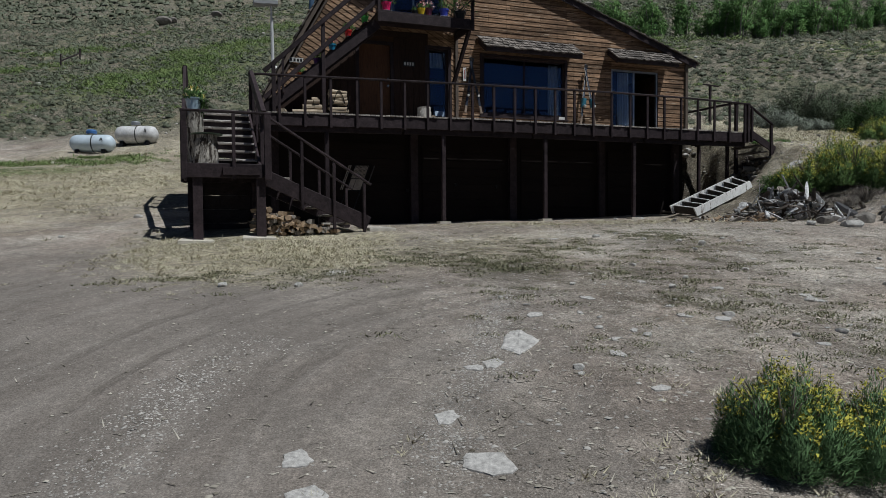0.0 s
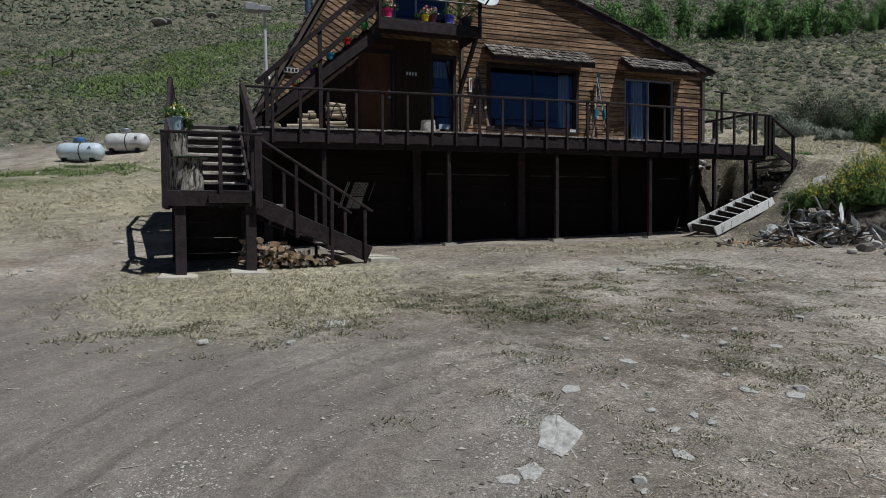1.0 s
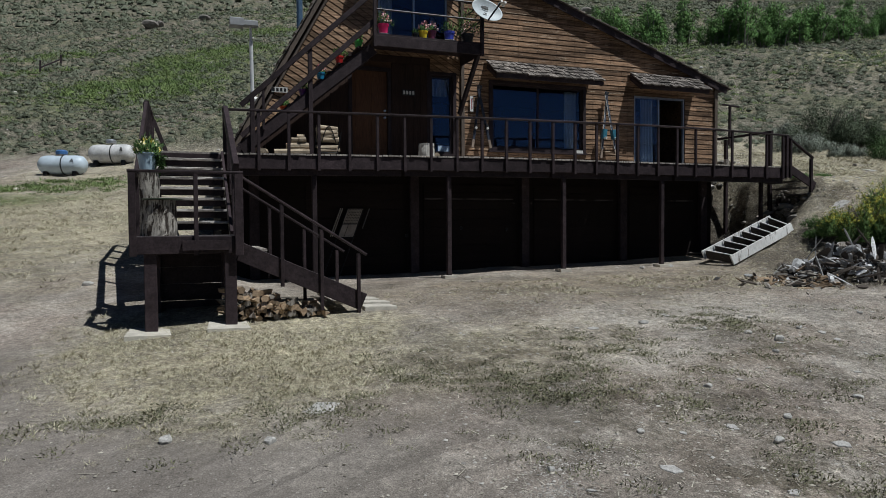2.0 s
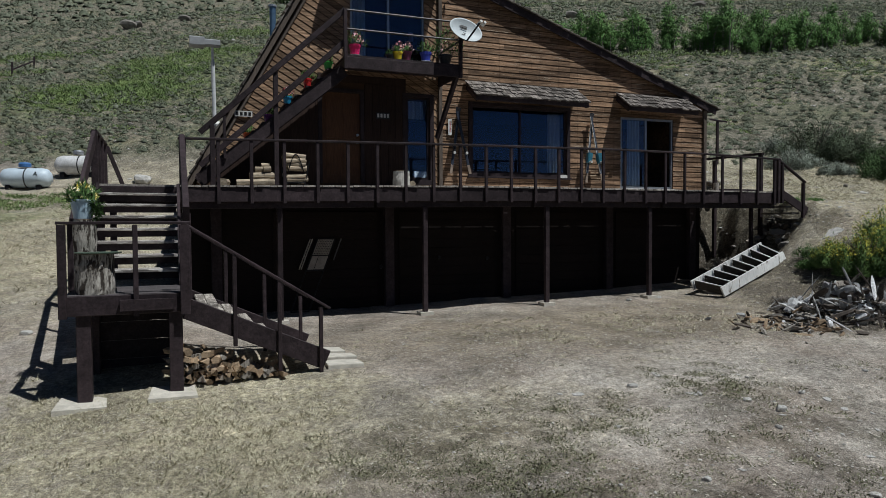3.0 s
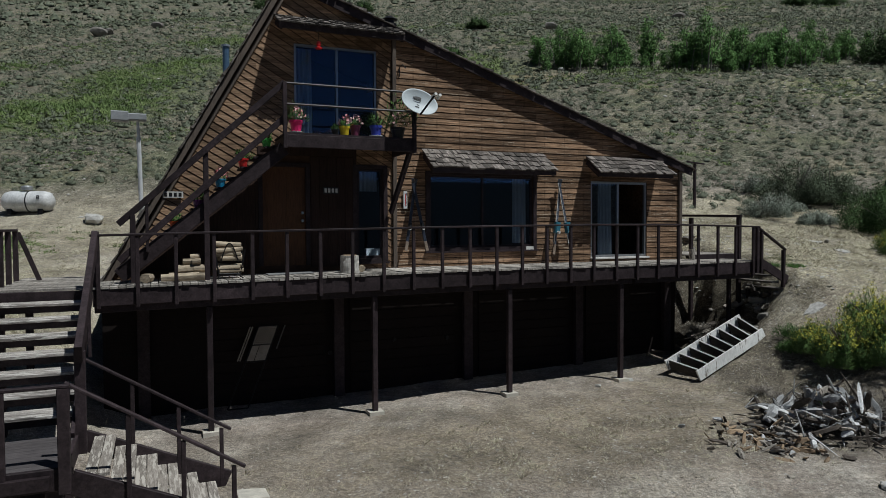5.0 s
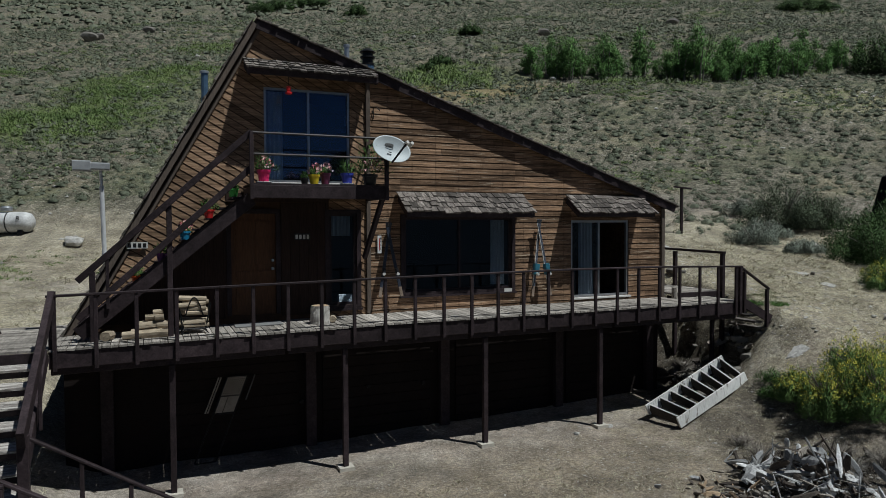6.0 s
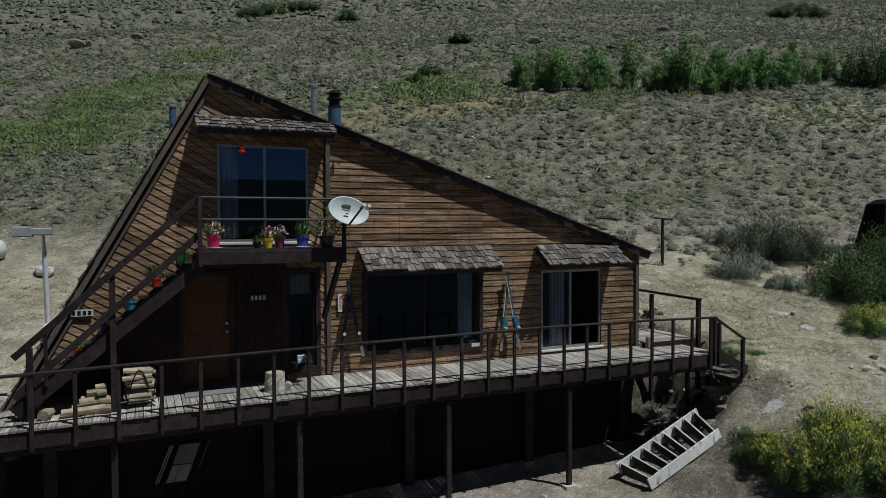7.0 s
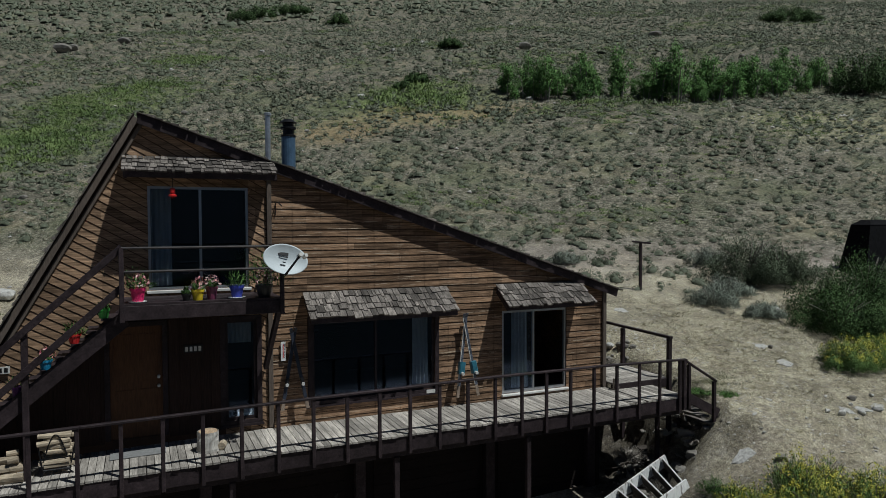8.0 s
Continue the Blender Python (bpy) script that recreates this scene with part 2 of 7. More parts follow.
def ground_material():
    """Bare drive with wheel tracks, straw-coloured verges and sage hillside, laid out over the plan."""
    m, tree, b = material("earth", 0.95, spec=0.15)
    vec = coords(tree)
    sep = tree.nodes.new("ShaderNodeSeparateXYZ")
    tree.links.new(vec, sep.inputs[0])
    x, y = sep.outputs[0], sep.outputs[1]
    wide = noise_of(tree, vec, 0.35, 4.0)
    mid = noise_of(tree, vec, 1.7, 5.0, 0.65)
    fine = noise_of(tree, vec, 14.0, 6.0, 0.7)
    grit = noise_of(tree, vec, 60.0, 3.0, 0.7)
    clod = noise_of(tree, vec, 5.0, 8.0, 0.75)
    patchy = noise_of(tree, vec, 0.75, 6.0, 0.6)

    def times(a, k):
        return calc(tree, "MULTIPLY", a, k)

    def away(cx, cy, rx=1.0, ry=1.0):
        dx = calc(tree, "DIVIDE", calc(tree, "SUBTRACT", x, cx), rx)
        dy = calc(tree, "DIVIDE", calc(tree, "SUBTRACT", y, cy), ry)
        return calc(tree, "SQRT", calc(tree, "ADD", times(dx, dx), times(dy, dy))), dx, dy

    def blob(cx, cy, rx, ry, soft=0.35, wob=1.2):
        r = away(cx, cy, rx, ry)[0]
        r = calc(tree, "ADD", r, times(calc(tree, "SUBTRACT", mid, 0.5), wob))
        return grey(tree, r, 1.0 + soft, 1.0 - soft)

    def scaled(col, fac, amount=1.0):
        n = tree.nodes.new("ShaderNodeCombineColor")
        for i in range(3):
            tree.links.new(fac, n.inputs[i])
        return mix(tree, amount, col, n.outputs[0], "MULTIPLY")

    # bare earth, browner towards the house, paler on the trodden places
    dirt = ramp(tree, mid, (0.3, (0.178, 0.154, 0.132)), (0.7, (0.315, 0.278, 0.240)))
    pale = ramp(tree, fine, (0.3, (0.265, 0.238, 0.206)), (0.72, (0.46, 0.420, 0.368)))
    light = calc(tree, "ADD", grey(tree, wide, 0.42, 0.62, 0, 0.7), times(blob(6.6, 11.9, 4.2, 1.5, 0.5), 0.95))
    light = calc(tree, "MAXIMUM", light, blob(9.0, 9.0, 3.4, 2.6, 0.5))
    light = calc(tree, "MAXIMUM", light, times(blob(6.3, 6.6, 3.0, 2.4, 0.5), 0.85))
    red = times(grey(tree, noise_of(tree, vec, 0.55, 4.0, 0.6), 0.44, 0.62), 0.65)
    col = mix(tree, calc(tree, "MINIMUM", light, 1.0), dirt, pale)
    col = mix(tree, red, col, ramp(tree, fine, (0.3, (0.19, 0.152, 0.126)), (0.7, (0.31, 0.256, 0.214))))
    brown = times(blob(9.0, 15.6, 7.5, 2.6, 0.5), grey(tree, clod, 0.35, 0.6, 0.55, 1.0))
    col = mix(tree, brown, col, ramp(tree, fine, (0.3, (0.125, 0.103, 0.076)), (0.7, (0.26, 0.218, 0.160))))
    straw = ramp(tree, fine, (0.28, (0.17, 0.148, 0.10)), (0.5, (0.30, 0.268, 0.185)), (0.75, (0.46, 0.425, 0.31)))
    verge = calc(tree, "MAXIMUM", blob(0.2, 12.9, 2.5, 2.9, 0.25, 0.9), times(blob(2.6, 11.4, 2.6, 1.2, 0.5, 1.6), 0.7))
    verge = calc(tree, "MAXIMUM", verge, times(blob(-6, 27, 7, 9), 0.95))
    verge = calc(tree, "MAXIMUM", verge, times(blob(23, 21.5, 9, 8), 0.9))
    verge = calc(tree, "MAXIMUM", verge, times(blob(0, 40, 9, 7), 0.7))
    col = mix(tree, times(verge, grey(tree, clod, 0.35, 0.55, 0.45, 0.95)), col, straw)
    moist = grey(tree, noise_of(tree, vec, 0.9, 6.0, 0.7), 0.48, 0.60)
    scrub = times(moist, calc(tree, "MAXIMUM", times(blob(5.5, 10.0, 4.2, 2.2), 0.75), times(blob(5.5, 5.5, 3.0, 2.6), 0.5)))
    bits = grey(tree, noise_of(tree, vec, 2.6, 6.0, 0.7), 0.44, 0.55)
    litter = calc(tree, "MAXIMUM", blob(3.0, 11.0, 1.9, 0.9, 0.6, 1.6), calc(tree, "MAXIMUM", blob(3.9, 9.1, 1.3, 1.1, 0.6, 1.6), blob(4.6, 7.2, 1.2, 1.0, 0.6, 1.6)))
    scrub = calc(tree, "MAXIMUM", scrub, times(bits, litter))
    scrub = calc(tree, "MAXIMUM", scrub, times(moist, times(blob(21, 20, 6, 5, 0.5), 0.8)))
    col = mix(tree, times(scrub, 0.75), col, (0.098, 0.082, 0.057))
    # hillside
    hill = ramp(tree, grey(tree, calc(tree, "ADD", calc(tree, "MULTIPLY", clod, 0.6), calc(tree, "MULTIPLY", fine, 0.4)), 0.40, 0.60, 0.25, 0.78), (0.28, (0.054, 0.052, 0.036)), (0.5, (0.112, 0.104, 0.078)), (0.75, (0.25, 0.230, 0.18)))
    up = calc(tree, "ADD", times(x, 0.17), times(y, 0.37))
    up = calc(tree, "ADD", up, times(mid, 2.5))
    on_hill = grey(tree, up, 16.5, 18.5)
    col = mix(tree, on_hill, col, hill)
    tan = times(grey(tree, noise_of(tree, vec, 0.22, 5.0, 0.65), 0.52, 0.66), on_hill)
    col = mix(tree, times(tan, 0.5), col, (0.25, 0.215, 0.14))
    olive = times(grey(tree, noise_of(tree, vec, 0.13, 5.0, 0.6), 0.50, 0.62), on_hill)
    col = mix(tree, times(olive, 0.55), col, (0.10, 0.115, 0.058))
    meadow = ramp(tree, fine, (0.3, (0.07, 0.094, 0.034)), (0.7, (0.16, 0.19, 0.078)))
    lush = calc(tree, "MAXIMUM", blob(-5, 73, 8, 7.5, 0.4), blob(1, 85, 7.5, 9, 0.4))
    lush = calc(tree, "MAXIMUM", lush, blob(30, 70, 8, 7, 0.4))
    lush = calc(tree, "MAXIMUM", lush, blob(-10, 33, 5, 2.0, 0.4))
    col = mix(tree, times(lush, grey(tree, wide, 0.3, 0.55, 0.6, 1.0)), col, meadow)
    ochre = calc(tree, "MAXIMUM", blob(27, 64.5, 6, 4, 0.5), calc(tree, "MAXIMUM", blob(34.5, 63, 5, 3, 0.5), blob(20, 62, 5, 3.5, 0.5)))
    ochre = times(ochre, grey(tree, mid, 0.40, 0.56, 0.15, 0.8))
    col = mix(tree, ochre, col, (0.25, 0.185, 0.10))
    bleached = times(blob(59, 46, 7, 5, 0.5), grey(tree, mid, 0.36, 0.55, 0.2, 0.75))
    col = mix(tree, bleached, col, (0.27, 0.26, 0.145))
    # darker bank soil, with the shade among debris and bushes painted in
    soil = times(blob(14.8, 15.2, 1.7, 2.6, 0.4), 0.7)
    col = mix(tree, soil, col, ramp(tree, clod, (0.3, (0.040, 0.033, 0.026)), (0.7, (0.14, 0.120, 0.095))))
    # dark soil at the heap; under the deck's end, painted shade
    dark_soil_shade = calc(tree, "MAXIMUM", blob(16.0, 20.6, 1.5, 2.7, 0.25, 0.5), times(blob(13.1, 13.4, 1.5, 0.9, 0.3, 0.6), 0.85))
    col = mix(tree, times(dark_soil_shade, 0.9), col, ramp(tree, clod, (0.35, (0.022, 0.018, 0.014)), (0.68, (0.13, 0.11, 0.088))))
    # the drive: dust swept along the curve that the wheels take
    r, dx, dy = away(3.35, 3.8)
    turn = calc(tree, "ARCTAN2", dy, dx)
    swept = tree.nodes.new("ShaderNodeCombineXYZ")
    tree.links.new(times(turn, 0.9), swept.inputs[0])
    tree.links.new(calc(tree, "ADD", times(r, 1.5), times(mid, 0.25)), swept.inputs[1])
    streak = noise_of(tree, swept.outputs[0], 1.9, 5.0, 0.65)
    drive = blob(-4.2, 7.6, 6.6, 6.0, 0.35, 0.9)
    drive = calc(tree, "MULTIPLY", drive, calc(tree, "SUBTRACT", 1.0, times(verge, 0.9)))
    col = mix(tree, times(drive, 0.85), col, ramp(tree, streak, (0.34, (0.155, 0.137, 0.122)), (0.5, (0.188, 0.168, 0.150)), (0.64, (0.225, 0.203, 0.183))))
    shade = times(grey(tree, clod, 0.36, 0.64, 0.80, 1.22), grey(tree, patchy, 0.33, 0.66, 0.70, 1.42))
    col = scaled(col, shade, calc(tree, "SUBTRACT", 1.0, times(drive, 0.7)))
    rut = None
    for r0, w in ((4.45, 0.13), (4.85, 0.08), (5.42, 0.12), (5.95, 0.07), (6.8, 0.10)):
        off = calc(tree, "ABSOLUTE", calc(tree, "SUBTRACT", calc(tree, "ADD", r, times(mid, 0.12)), r0 + 0.06))
        one = grey(tree, off, w, w * 0.45)
        rut = one if rut is None else calc(tree, "MAXIMUM", rut, one)
    rut = times(times(rut, grey(tree, patchy, 0.40, 0.55)), blob(0.6, 7.4, 3.4, 2.6, 0.3, 0.6))
    col = mix(tree, times(rut, 0.38), col, (0.105, 0.092, 0.080))
    # stone chips
    rough_side = calc(tree, "SUBTRACT", 1.0, times(drive, 0.75))
    for scale, edge, tone in ((15.0, 0.20, (0.66, 0.635, 0.60)), (33.0, 0.27, (0.60, 0.575, 0.53)), (24.0, 0.24, (0.055, 0.048, 0.040))):
        chips = add(tree, "ShaderNodeTexVoronoi", Scale=scale, Randomness=1.0)
        tree.links.new(vec, chips.inputs["Vector"])
        chip = times(grey(tree, chips.outputs["Distance"], edge, edge * 0.6), grey(tree, noise_of(tree, vec, scale * 0.07, 5.0, 0.7), 0.46, 0.60))
        col = mix(tree, times(times(chip, rough_side), 0.75), col, tone)
    col = scaled(col, times(grey(tree, grit, 0.35, 0.66, 0.48, 1.60), grey(tree, fine, 0.3, 0.7, 0.72, 1.3)), calc(tree, "SUBTRACT", 1.0, times(drive, 0.45)))
    col = mix(tree, grey(tree, y, -0.5, -6.0), col, (0.014, 0.016, 0.011))
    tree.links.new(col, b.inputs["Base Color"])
    relief = calc(tree, "ADD", calc(tree, "ADD", fine, times(grit, 0.5)), times(clod, 0.9))
    relief = times(calc(tree, "SUBTRACT", relief, times(rut, 0.8)), calc(tree, "SUBTRACT", 1.0, times(drive, 0.45)))
    bump(tree, b, relief, 0.8, 0.035)
    return m


EARTH = ground_material()


# ---- building blocks ----
BASE = {}


def thing(name, loc, label, category, group="", kind=""):
    ob = new(name)
    ob.location = loc
    ob.empty_display_size = 0.2
    BASE[ob.name] = Vector(loc)
    return tagged(ob, label, category, group, kind)


def link(name, mesh, mat, parent, label=""):
    ob = new(name, mesh)
    if mat and not mesh.materials:
        mesh.materials.append(mat)
    if parent:
        ob.parent = parent
        if parent.name in BASE:
            ob.matrix_parent_inverse = Matrix.Translation(-BASE[parent.name])
    if label:
        tagged(ob, label)
    return ob


def part(name, bm, mat, parent, label="", smooth=False):
    mesh = bpy.data.meshes.new(name)
    bm.normal_update()
    bm.to_mesh(mesh)
    bm.free()
    if smooth:
        mesh.shade_smooth()
    return link(name, mesh, mat, parent, label)


def raw(name, verts, faces, mat, parent=None, label="", smooth=False):
    mesh = bpy.data.meshes.new(name)
    mesh.from_pydata(verts, [], faces)
    mesh.update()
    if smooth:
        mesh.shade_smooth()
    return link(name, mesh, mat, parent, label)


def solid(bm, loop_a, loop_b):
    """A prism between two loops of the same length."""
    a = [bm.verts.new(p) for p in loop_a]
    b = [bm.verts.new(p) for p in loop_b]
    k = len(a)
    bm.faces.new(a[::-1])
    bm.faces.new(b)
    for i in range(k):
        bm.faces.new((a[i], a[(i + 1) % k], b[(i + 1) % k], b[i]))


def box(bm, x0, x1, y0, y1, z0, z1):
    solid(bm, [(x0, y0, z0), (x1, y0, z0), (x1, y1, z0), (x0, y1, z0)], [(x0, y0, z1), (x1, y0, z1), (x1, y1, z1), (x0, y1, z1)])


def beam(bm, p, q, w, h, chamfer=0.008, up=(0, 0, 1)):
    """A squared timber from p to q, w wide and h high, with eased edges."""
    p, q = Vector(p), Vector(q)
    d = (q - p).normalized()
    u = Vector(up)
    if abs(d.dot(u)) > 0.98:
        u = Vector((0, 1, 0))
    s = d.cross(u).normalized()
    u = s.cross(d).normalized()
    c = min(chamfer, w / 4, h / 4)
    ring = [(-w / 2 + c, -h / 2), (w / 2 - c, -h / 2), (w / 2, -h / 2 + c), (w / 2, h / 2 - c), (w / 2 - c, h / 2), (-w / 2 + c, h / 2), (-w / 2, h / 2 - c), (-w / 2, -h / 2 + c)]
    solid(bm, [p + s * a + u * b for a, b in ring], [q + s * a + u * b for a, b in ring])


def tube(bm, p, q, r0, r1=None, n=10):
    p, q = Vector(p), Vector(q)
    r1 = r0 if r1 is None else r1
    d = (q - p).normalized()
    s = d.orthogonal().normalized()
    u = d.cross(s)
    ring = [(math.cos(2 * math.pi * i / n), math.sin(2 * math.pi * i / n)) for i in range(n)]
    solid(bm, [p + (s * a + u * b) * r0 for a, b in ring], [q + (s * a + u * b) * r1 for a, b in ring])


def lathe(bm, at, profile, n=16):
    """A turned body: profile of (radius, height) round the upright axis through at."""
    x, y, z = at
    rings = [[bm.verts.new((x + r * math.cos(2 * math.pi * i / n), y + r * math.sin(2 * math.pi * i / n), z + h)) for i in range(n)] for r, h in profile]
    for a, b in zip(rings, rings[1:]):
        for i in range(n):
            bm.faces.new((a[i], a[(i + 1) % n], b[(i + 1) % n], b[i]))
    bm.faces.new(rings[0][::-1])
    bm.faces.new(rings[-1])


def clip(poly, nx, nz, d):
    """The part of a convex polygon where nx * x + nz * z <= d."""
    out = []
    for i, p in enumerate(poly):
        q = poly[(i + 1) % len(poly)]
        a, b = nx * p[0] + nz * p[1] - d, nx * q[0] + nz * q[1] - d
        if a <= 0:
            out.append(p)
        if (a < 0 < b) or (b < 0 < a):
            t = a / (a - b)
            out.append((p[0] + t * (q[0] - p[0]), p[1] + t * (q[1] - p[1])))
    return out


def area(poly):
    return 0.5 * abs(sum(p[0] * q[1] - q[0] * p[1] for p, q in zip(poly, poly[1:] + poly[:1])))


def without(polys, holes):
    """Convex polygons less upright rectangles (x0, x1, z0, z1)."""
    for x0, x1, z0, z1 in holes:
        nxt = []
        for p in polys:
            nxt.append(clip(p, 1, 0, x0))
            nxt.append(clip(p, -1, 0, -x1))
            mid = clip(clip(p, -1, 0, -x0), 1, 0, x1)
            nxt.append(clip(mid, 0, 1, z0))
            nxt.append(clip(mid, 0, -1, -z1))
        polys = [p for p in nxt if len(p) > 2 and area(p) > 0.0006]
    return polys


def lattice(ix, iy, seed):
    h = (ix * 374761393 + iy * 668265263 + seed * 1442695041) & 0x7FFFFFFF
    h = ((h ^ (h >> 13)) * 1274126177) & 0x7FFFFFFF
    return ((h ^ (h >> 16)) & 0xFFFF) / 65535.0


def vnoise(x, y, seed=0):
    x, y = np.asarray(x, float), np.asarray(y, float)
    ix, iy = np.floor(x).astype(np.int64), np.floor(y).astype(np.int64)
    fx, fy = x - ix, y - iy
    fx, fy = fx * fx * (3 - 2 * fx), fy * fy * (3 - 2 * fy)
    a, b = lattice(ix, iy, seed), lattice(ix + 1, iy, seed)
    c, d = lattice(ix, iy + 1, seed), lattice(ix + 1, iy + 1, seed)
    return (a * (1 - fx) + b * fx) * (1 - fy) + (c * (1 - fx) + d * fx) * fy - 0.5


def smax(a, b, k):
    return 0.5 * (a + b + np.sqrt((a - b) ** 2 + k * k))


def step(a, b, x):
    t = np.clip((x - a) / (b - a), 0, 1)
    return t * t * (3 - 2 * t)


def terrain(x, y):
    """The height of the ground: drive, house pad, bank, upper terrace and hillside."""
    x, y = np.asarray(x, float), np.asarray(y, float)
    xs = np.clip(x, -25, 30)
    yf = smax(y, -14.0, 4.0)
    front = -0.50 + 0.148 * (yf - 14) + 0.045 * (xs - 3)
    pad = -0.43 + 0.006 * (xs - 8)
    low = -smax(-front, -pad, 0.12)
    w = step(-1.2, 1.2, x)
    z = front * (1 - w) + low * w
    top = 2.3 + 0.2 * (y - 18.6) + 0.05 * (xs - 18)
    toe = 14.2 + (2.2 * step(17.9, 18.9, y) + 0.6 * step(19.3, 20.1, y)) * (1 - step(21.6, 22.3, y))
    bank = np.clip(np.minimum((x - toe) / (17.85 - toe), (y - 10.6) / 6.0), 0, 1)
    bank = bank + 0.12 * np.sin(bank * math.pi) * vnoise(x * 1.1, y * 1.1, 3)
    z = z + np.maximum(top - z, 0) * bank
    back = step(25.5, 29, y)
    wx = step(0, 18, x)
    z = z * (1 - back) + (front * (1 - wx) + top * wx) * back
    hill = -11.3 + 0.17 * np.clip(x, -200, 200) + 0.37 * y
    hill = hill + 2.2 * vnoise(x * 0.045, y * 0.045, 5) * step(35, 70, y)
    z = smax(z, hill, 1.6)
    z = smax(z, -32 - 0.125 * y, 4.0)
    z = z + 0.05 * vnoise(x * 0.8, y * 0.8, 1) + 0.025 * vnoise(x * 2.6, y * 2.6, 2)
    z = z + 0.27 * np.exp(-((x - 14.3) / 0.55) ** 2) * step(15.8, 17.0, y) * (1 - step(18.5, 19.3, y))
    rough = step(30, 45, y) + np.clip(bank, 0, 1) * 0.4
    z = z + 0.42 * step(15.2, 16.0, x) * (1 - step(17.6, 18.4, x)) * step(17.6, 18.4, y) * (1 - step(21, 23, y)) * (vnoise(x * 2.2, y * 2.2, 14) + 0.6 * vnoise(x * 5.0, y * 5.0, 15))
    z = z + rough * (0.30 * vnoise(x * 0.5, y * 0.5, 7) + 0.14 * vnoise(x * 1.7, y * 1.7, 8))
    return z


def gz(x, y):
    return float(terrain(x, y))


def spaced(lo, hi, a, b, fine, grow=1.05):
    """Grid lines: even and fine from a to b, wider and wider out to lo and hi."""
    out = list(np.arange(a, b, fine))
    s, v = fine, out[-1]
    while v < hi:
        s *= grow
        v += s
        out.append(v)
    s, v = fine, out[0]
    while v > lo:
        s *= grow
        v -= s
        out.insert(0, v)
    return np.array(out)


def build_ground():
    xs = spaced(-700, 700, -9, 22, 0.18, 1.04)
    ys = spaced(-700, 420, -1, 23, 0.18, 1.033)
    gx, gy = np.meshgrid(xs, ys)
    z = terrain(gx, gy)
    ridge = step(330, 420, gy)
    z = z - ridge * 30
    verts = np.stack([gx.ravel(), gy.ravel(), z.ravel()], 1)
    nx, ny = len(xs), len(ys)
    i = (np.arange(ny - 1)[:, None] * nx + np.arange(nx - 1)[None, :]).ravel()
    faces = np.stack([i, i + 1, i + nx + 1, i + nx], 1)
    mesh = bpy.data.meshes.new("ground")
    mesh.vertices.add(len(verts))
    mesh.vertices.foreach_set("co", verts.ravel())
    mesh.loops.add(faces.size)
    mesh.loops.foreach_set("vertex_index", faces.ravel().astype(np.int32))
    mesh.polygons.add(len(faces))
    mesh.polygons.foreach_set("loop_start", np.arange(0, faces.size, 4, dtype=np.int32))
    mesh.update(calc_edges=True)
    mesh.shade_smooth()
    ob = link("ground", mesh, EARTH, None)
    tagged(ob, "bare earth drive, dry grass verge and sage-covered hillside", "ground", kind="structure")


build_ground()

# ---- house ----
FY = 20.0            # front wall face
AX, AZ = 4.03, 9.25   # ridge
LX, LZ = 0.46, 2.9   # foot of the steep slope
RX, RZ = 15.22, 5.47  # top of the low side wall
YB = 31.5            # back wall
NL = Vector((-(AZ - LZ), AX - LX)).normalized()   # outward from the steep slope, in x and z
NR = Vector((AZ - RZ, RX - AX)).normalized()
DL, DR = NL.x * AX + NL.y * AZ, NR.x * AX + NR.y * AZ
SPLIT = 6.5
OPENINGS = [(4.18, 6.10, 5.90, 7.96), (7.42, 10.32, 3.34, 5.12), (12.13, 14.02, 3.0, 5.06), (3.46, 4.40, 3.0, 5.20), (5.60, 6.24, 3.12, 5.22)]
house = thing("house", (8, 20, 0), "two-storey timber house with weathered brown lap siding and an uneven gable", "house")


def gable(x0, x1, z0):
    p = [(x0, z0), (x1, z0), (x1, 12), (x0, 12)]
    return clip(clip(p, NL.x, NL.y, DL), NR.x, NR.y, DR)


def slab(bm, poly, y0, y1):
    if sum(p[0] * q[1] - q[0] * p[1] for p, q in zip(poly, poly[1:] + poly[:1])) < 0:
        poly = poly[::-1]
    solid(bm, [(x, y1, z) for x, z in poly][::-1], [(x, y0, z) for x, z in poly][::-1])


front_wall = None
for p in without([gable(LX, RX, 2.75)], OPENINGS):
    bm = bmesh.new()
    slab(bm, p, FY, FY + 0.18)
    front_wall = part("front_wall", bm, BACKING, house)


def lap(poly, down, length_name, mat, parent):
    """A lapped siding board: thin along its upper edge, proud along its lower edge."""
    hs = [p[0] * down[0] + p[1] * down[1] for p in poly]
    lo, hi = min(hs), max(hs)
    if sum(p[0] * q[1] - q[0] * p[1] for p, q in zip(poly, poly[1:] + poly[:1])) < 0:
        poly = poly[::-1]
    k = len(poly)
    depth = [0.004 + 0.013 * ((p[0] * down[0] + p[1] * down[1]) - lo) / max(hi - lo, 0.05) for p in poly]
    verts = [(x, FY - d, z) for (x, z), d in zip(poly, depth)] + [(x, FY + 0.001, z) for x, z in poly]
    faces = [tuple(range(k))] + [(i, k + i, k + (i + 1) % k, (i + 1) % k) for i in range(k)]
    raw(length_name, verts, faces, mat, parent)


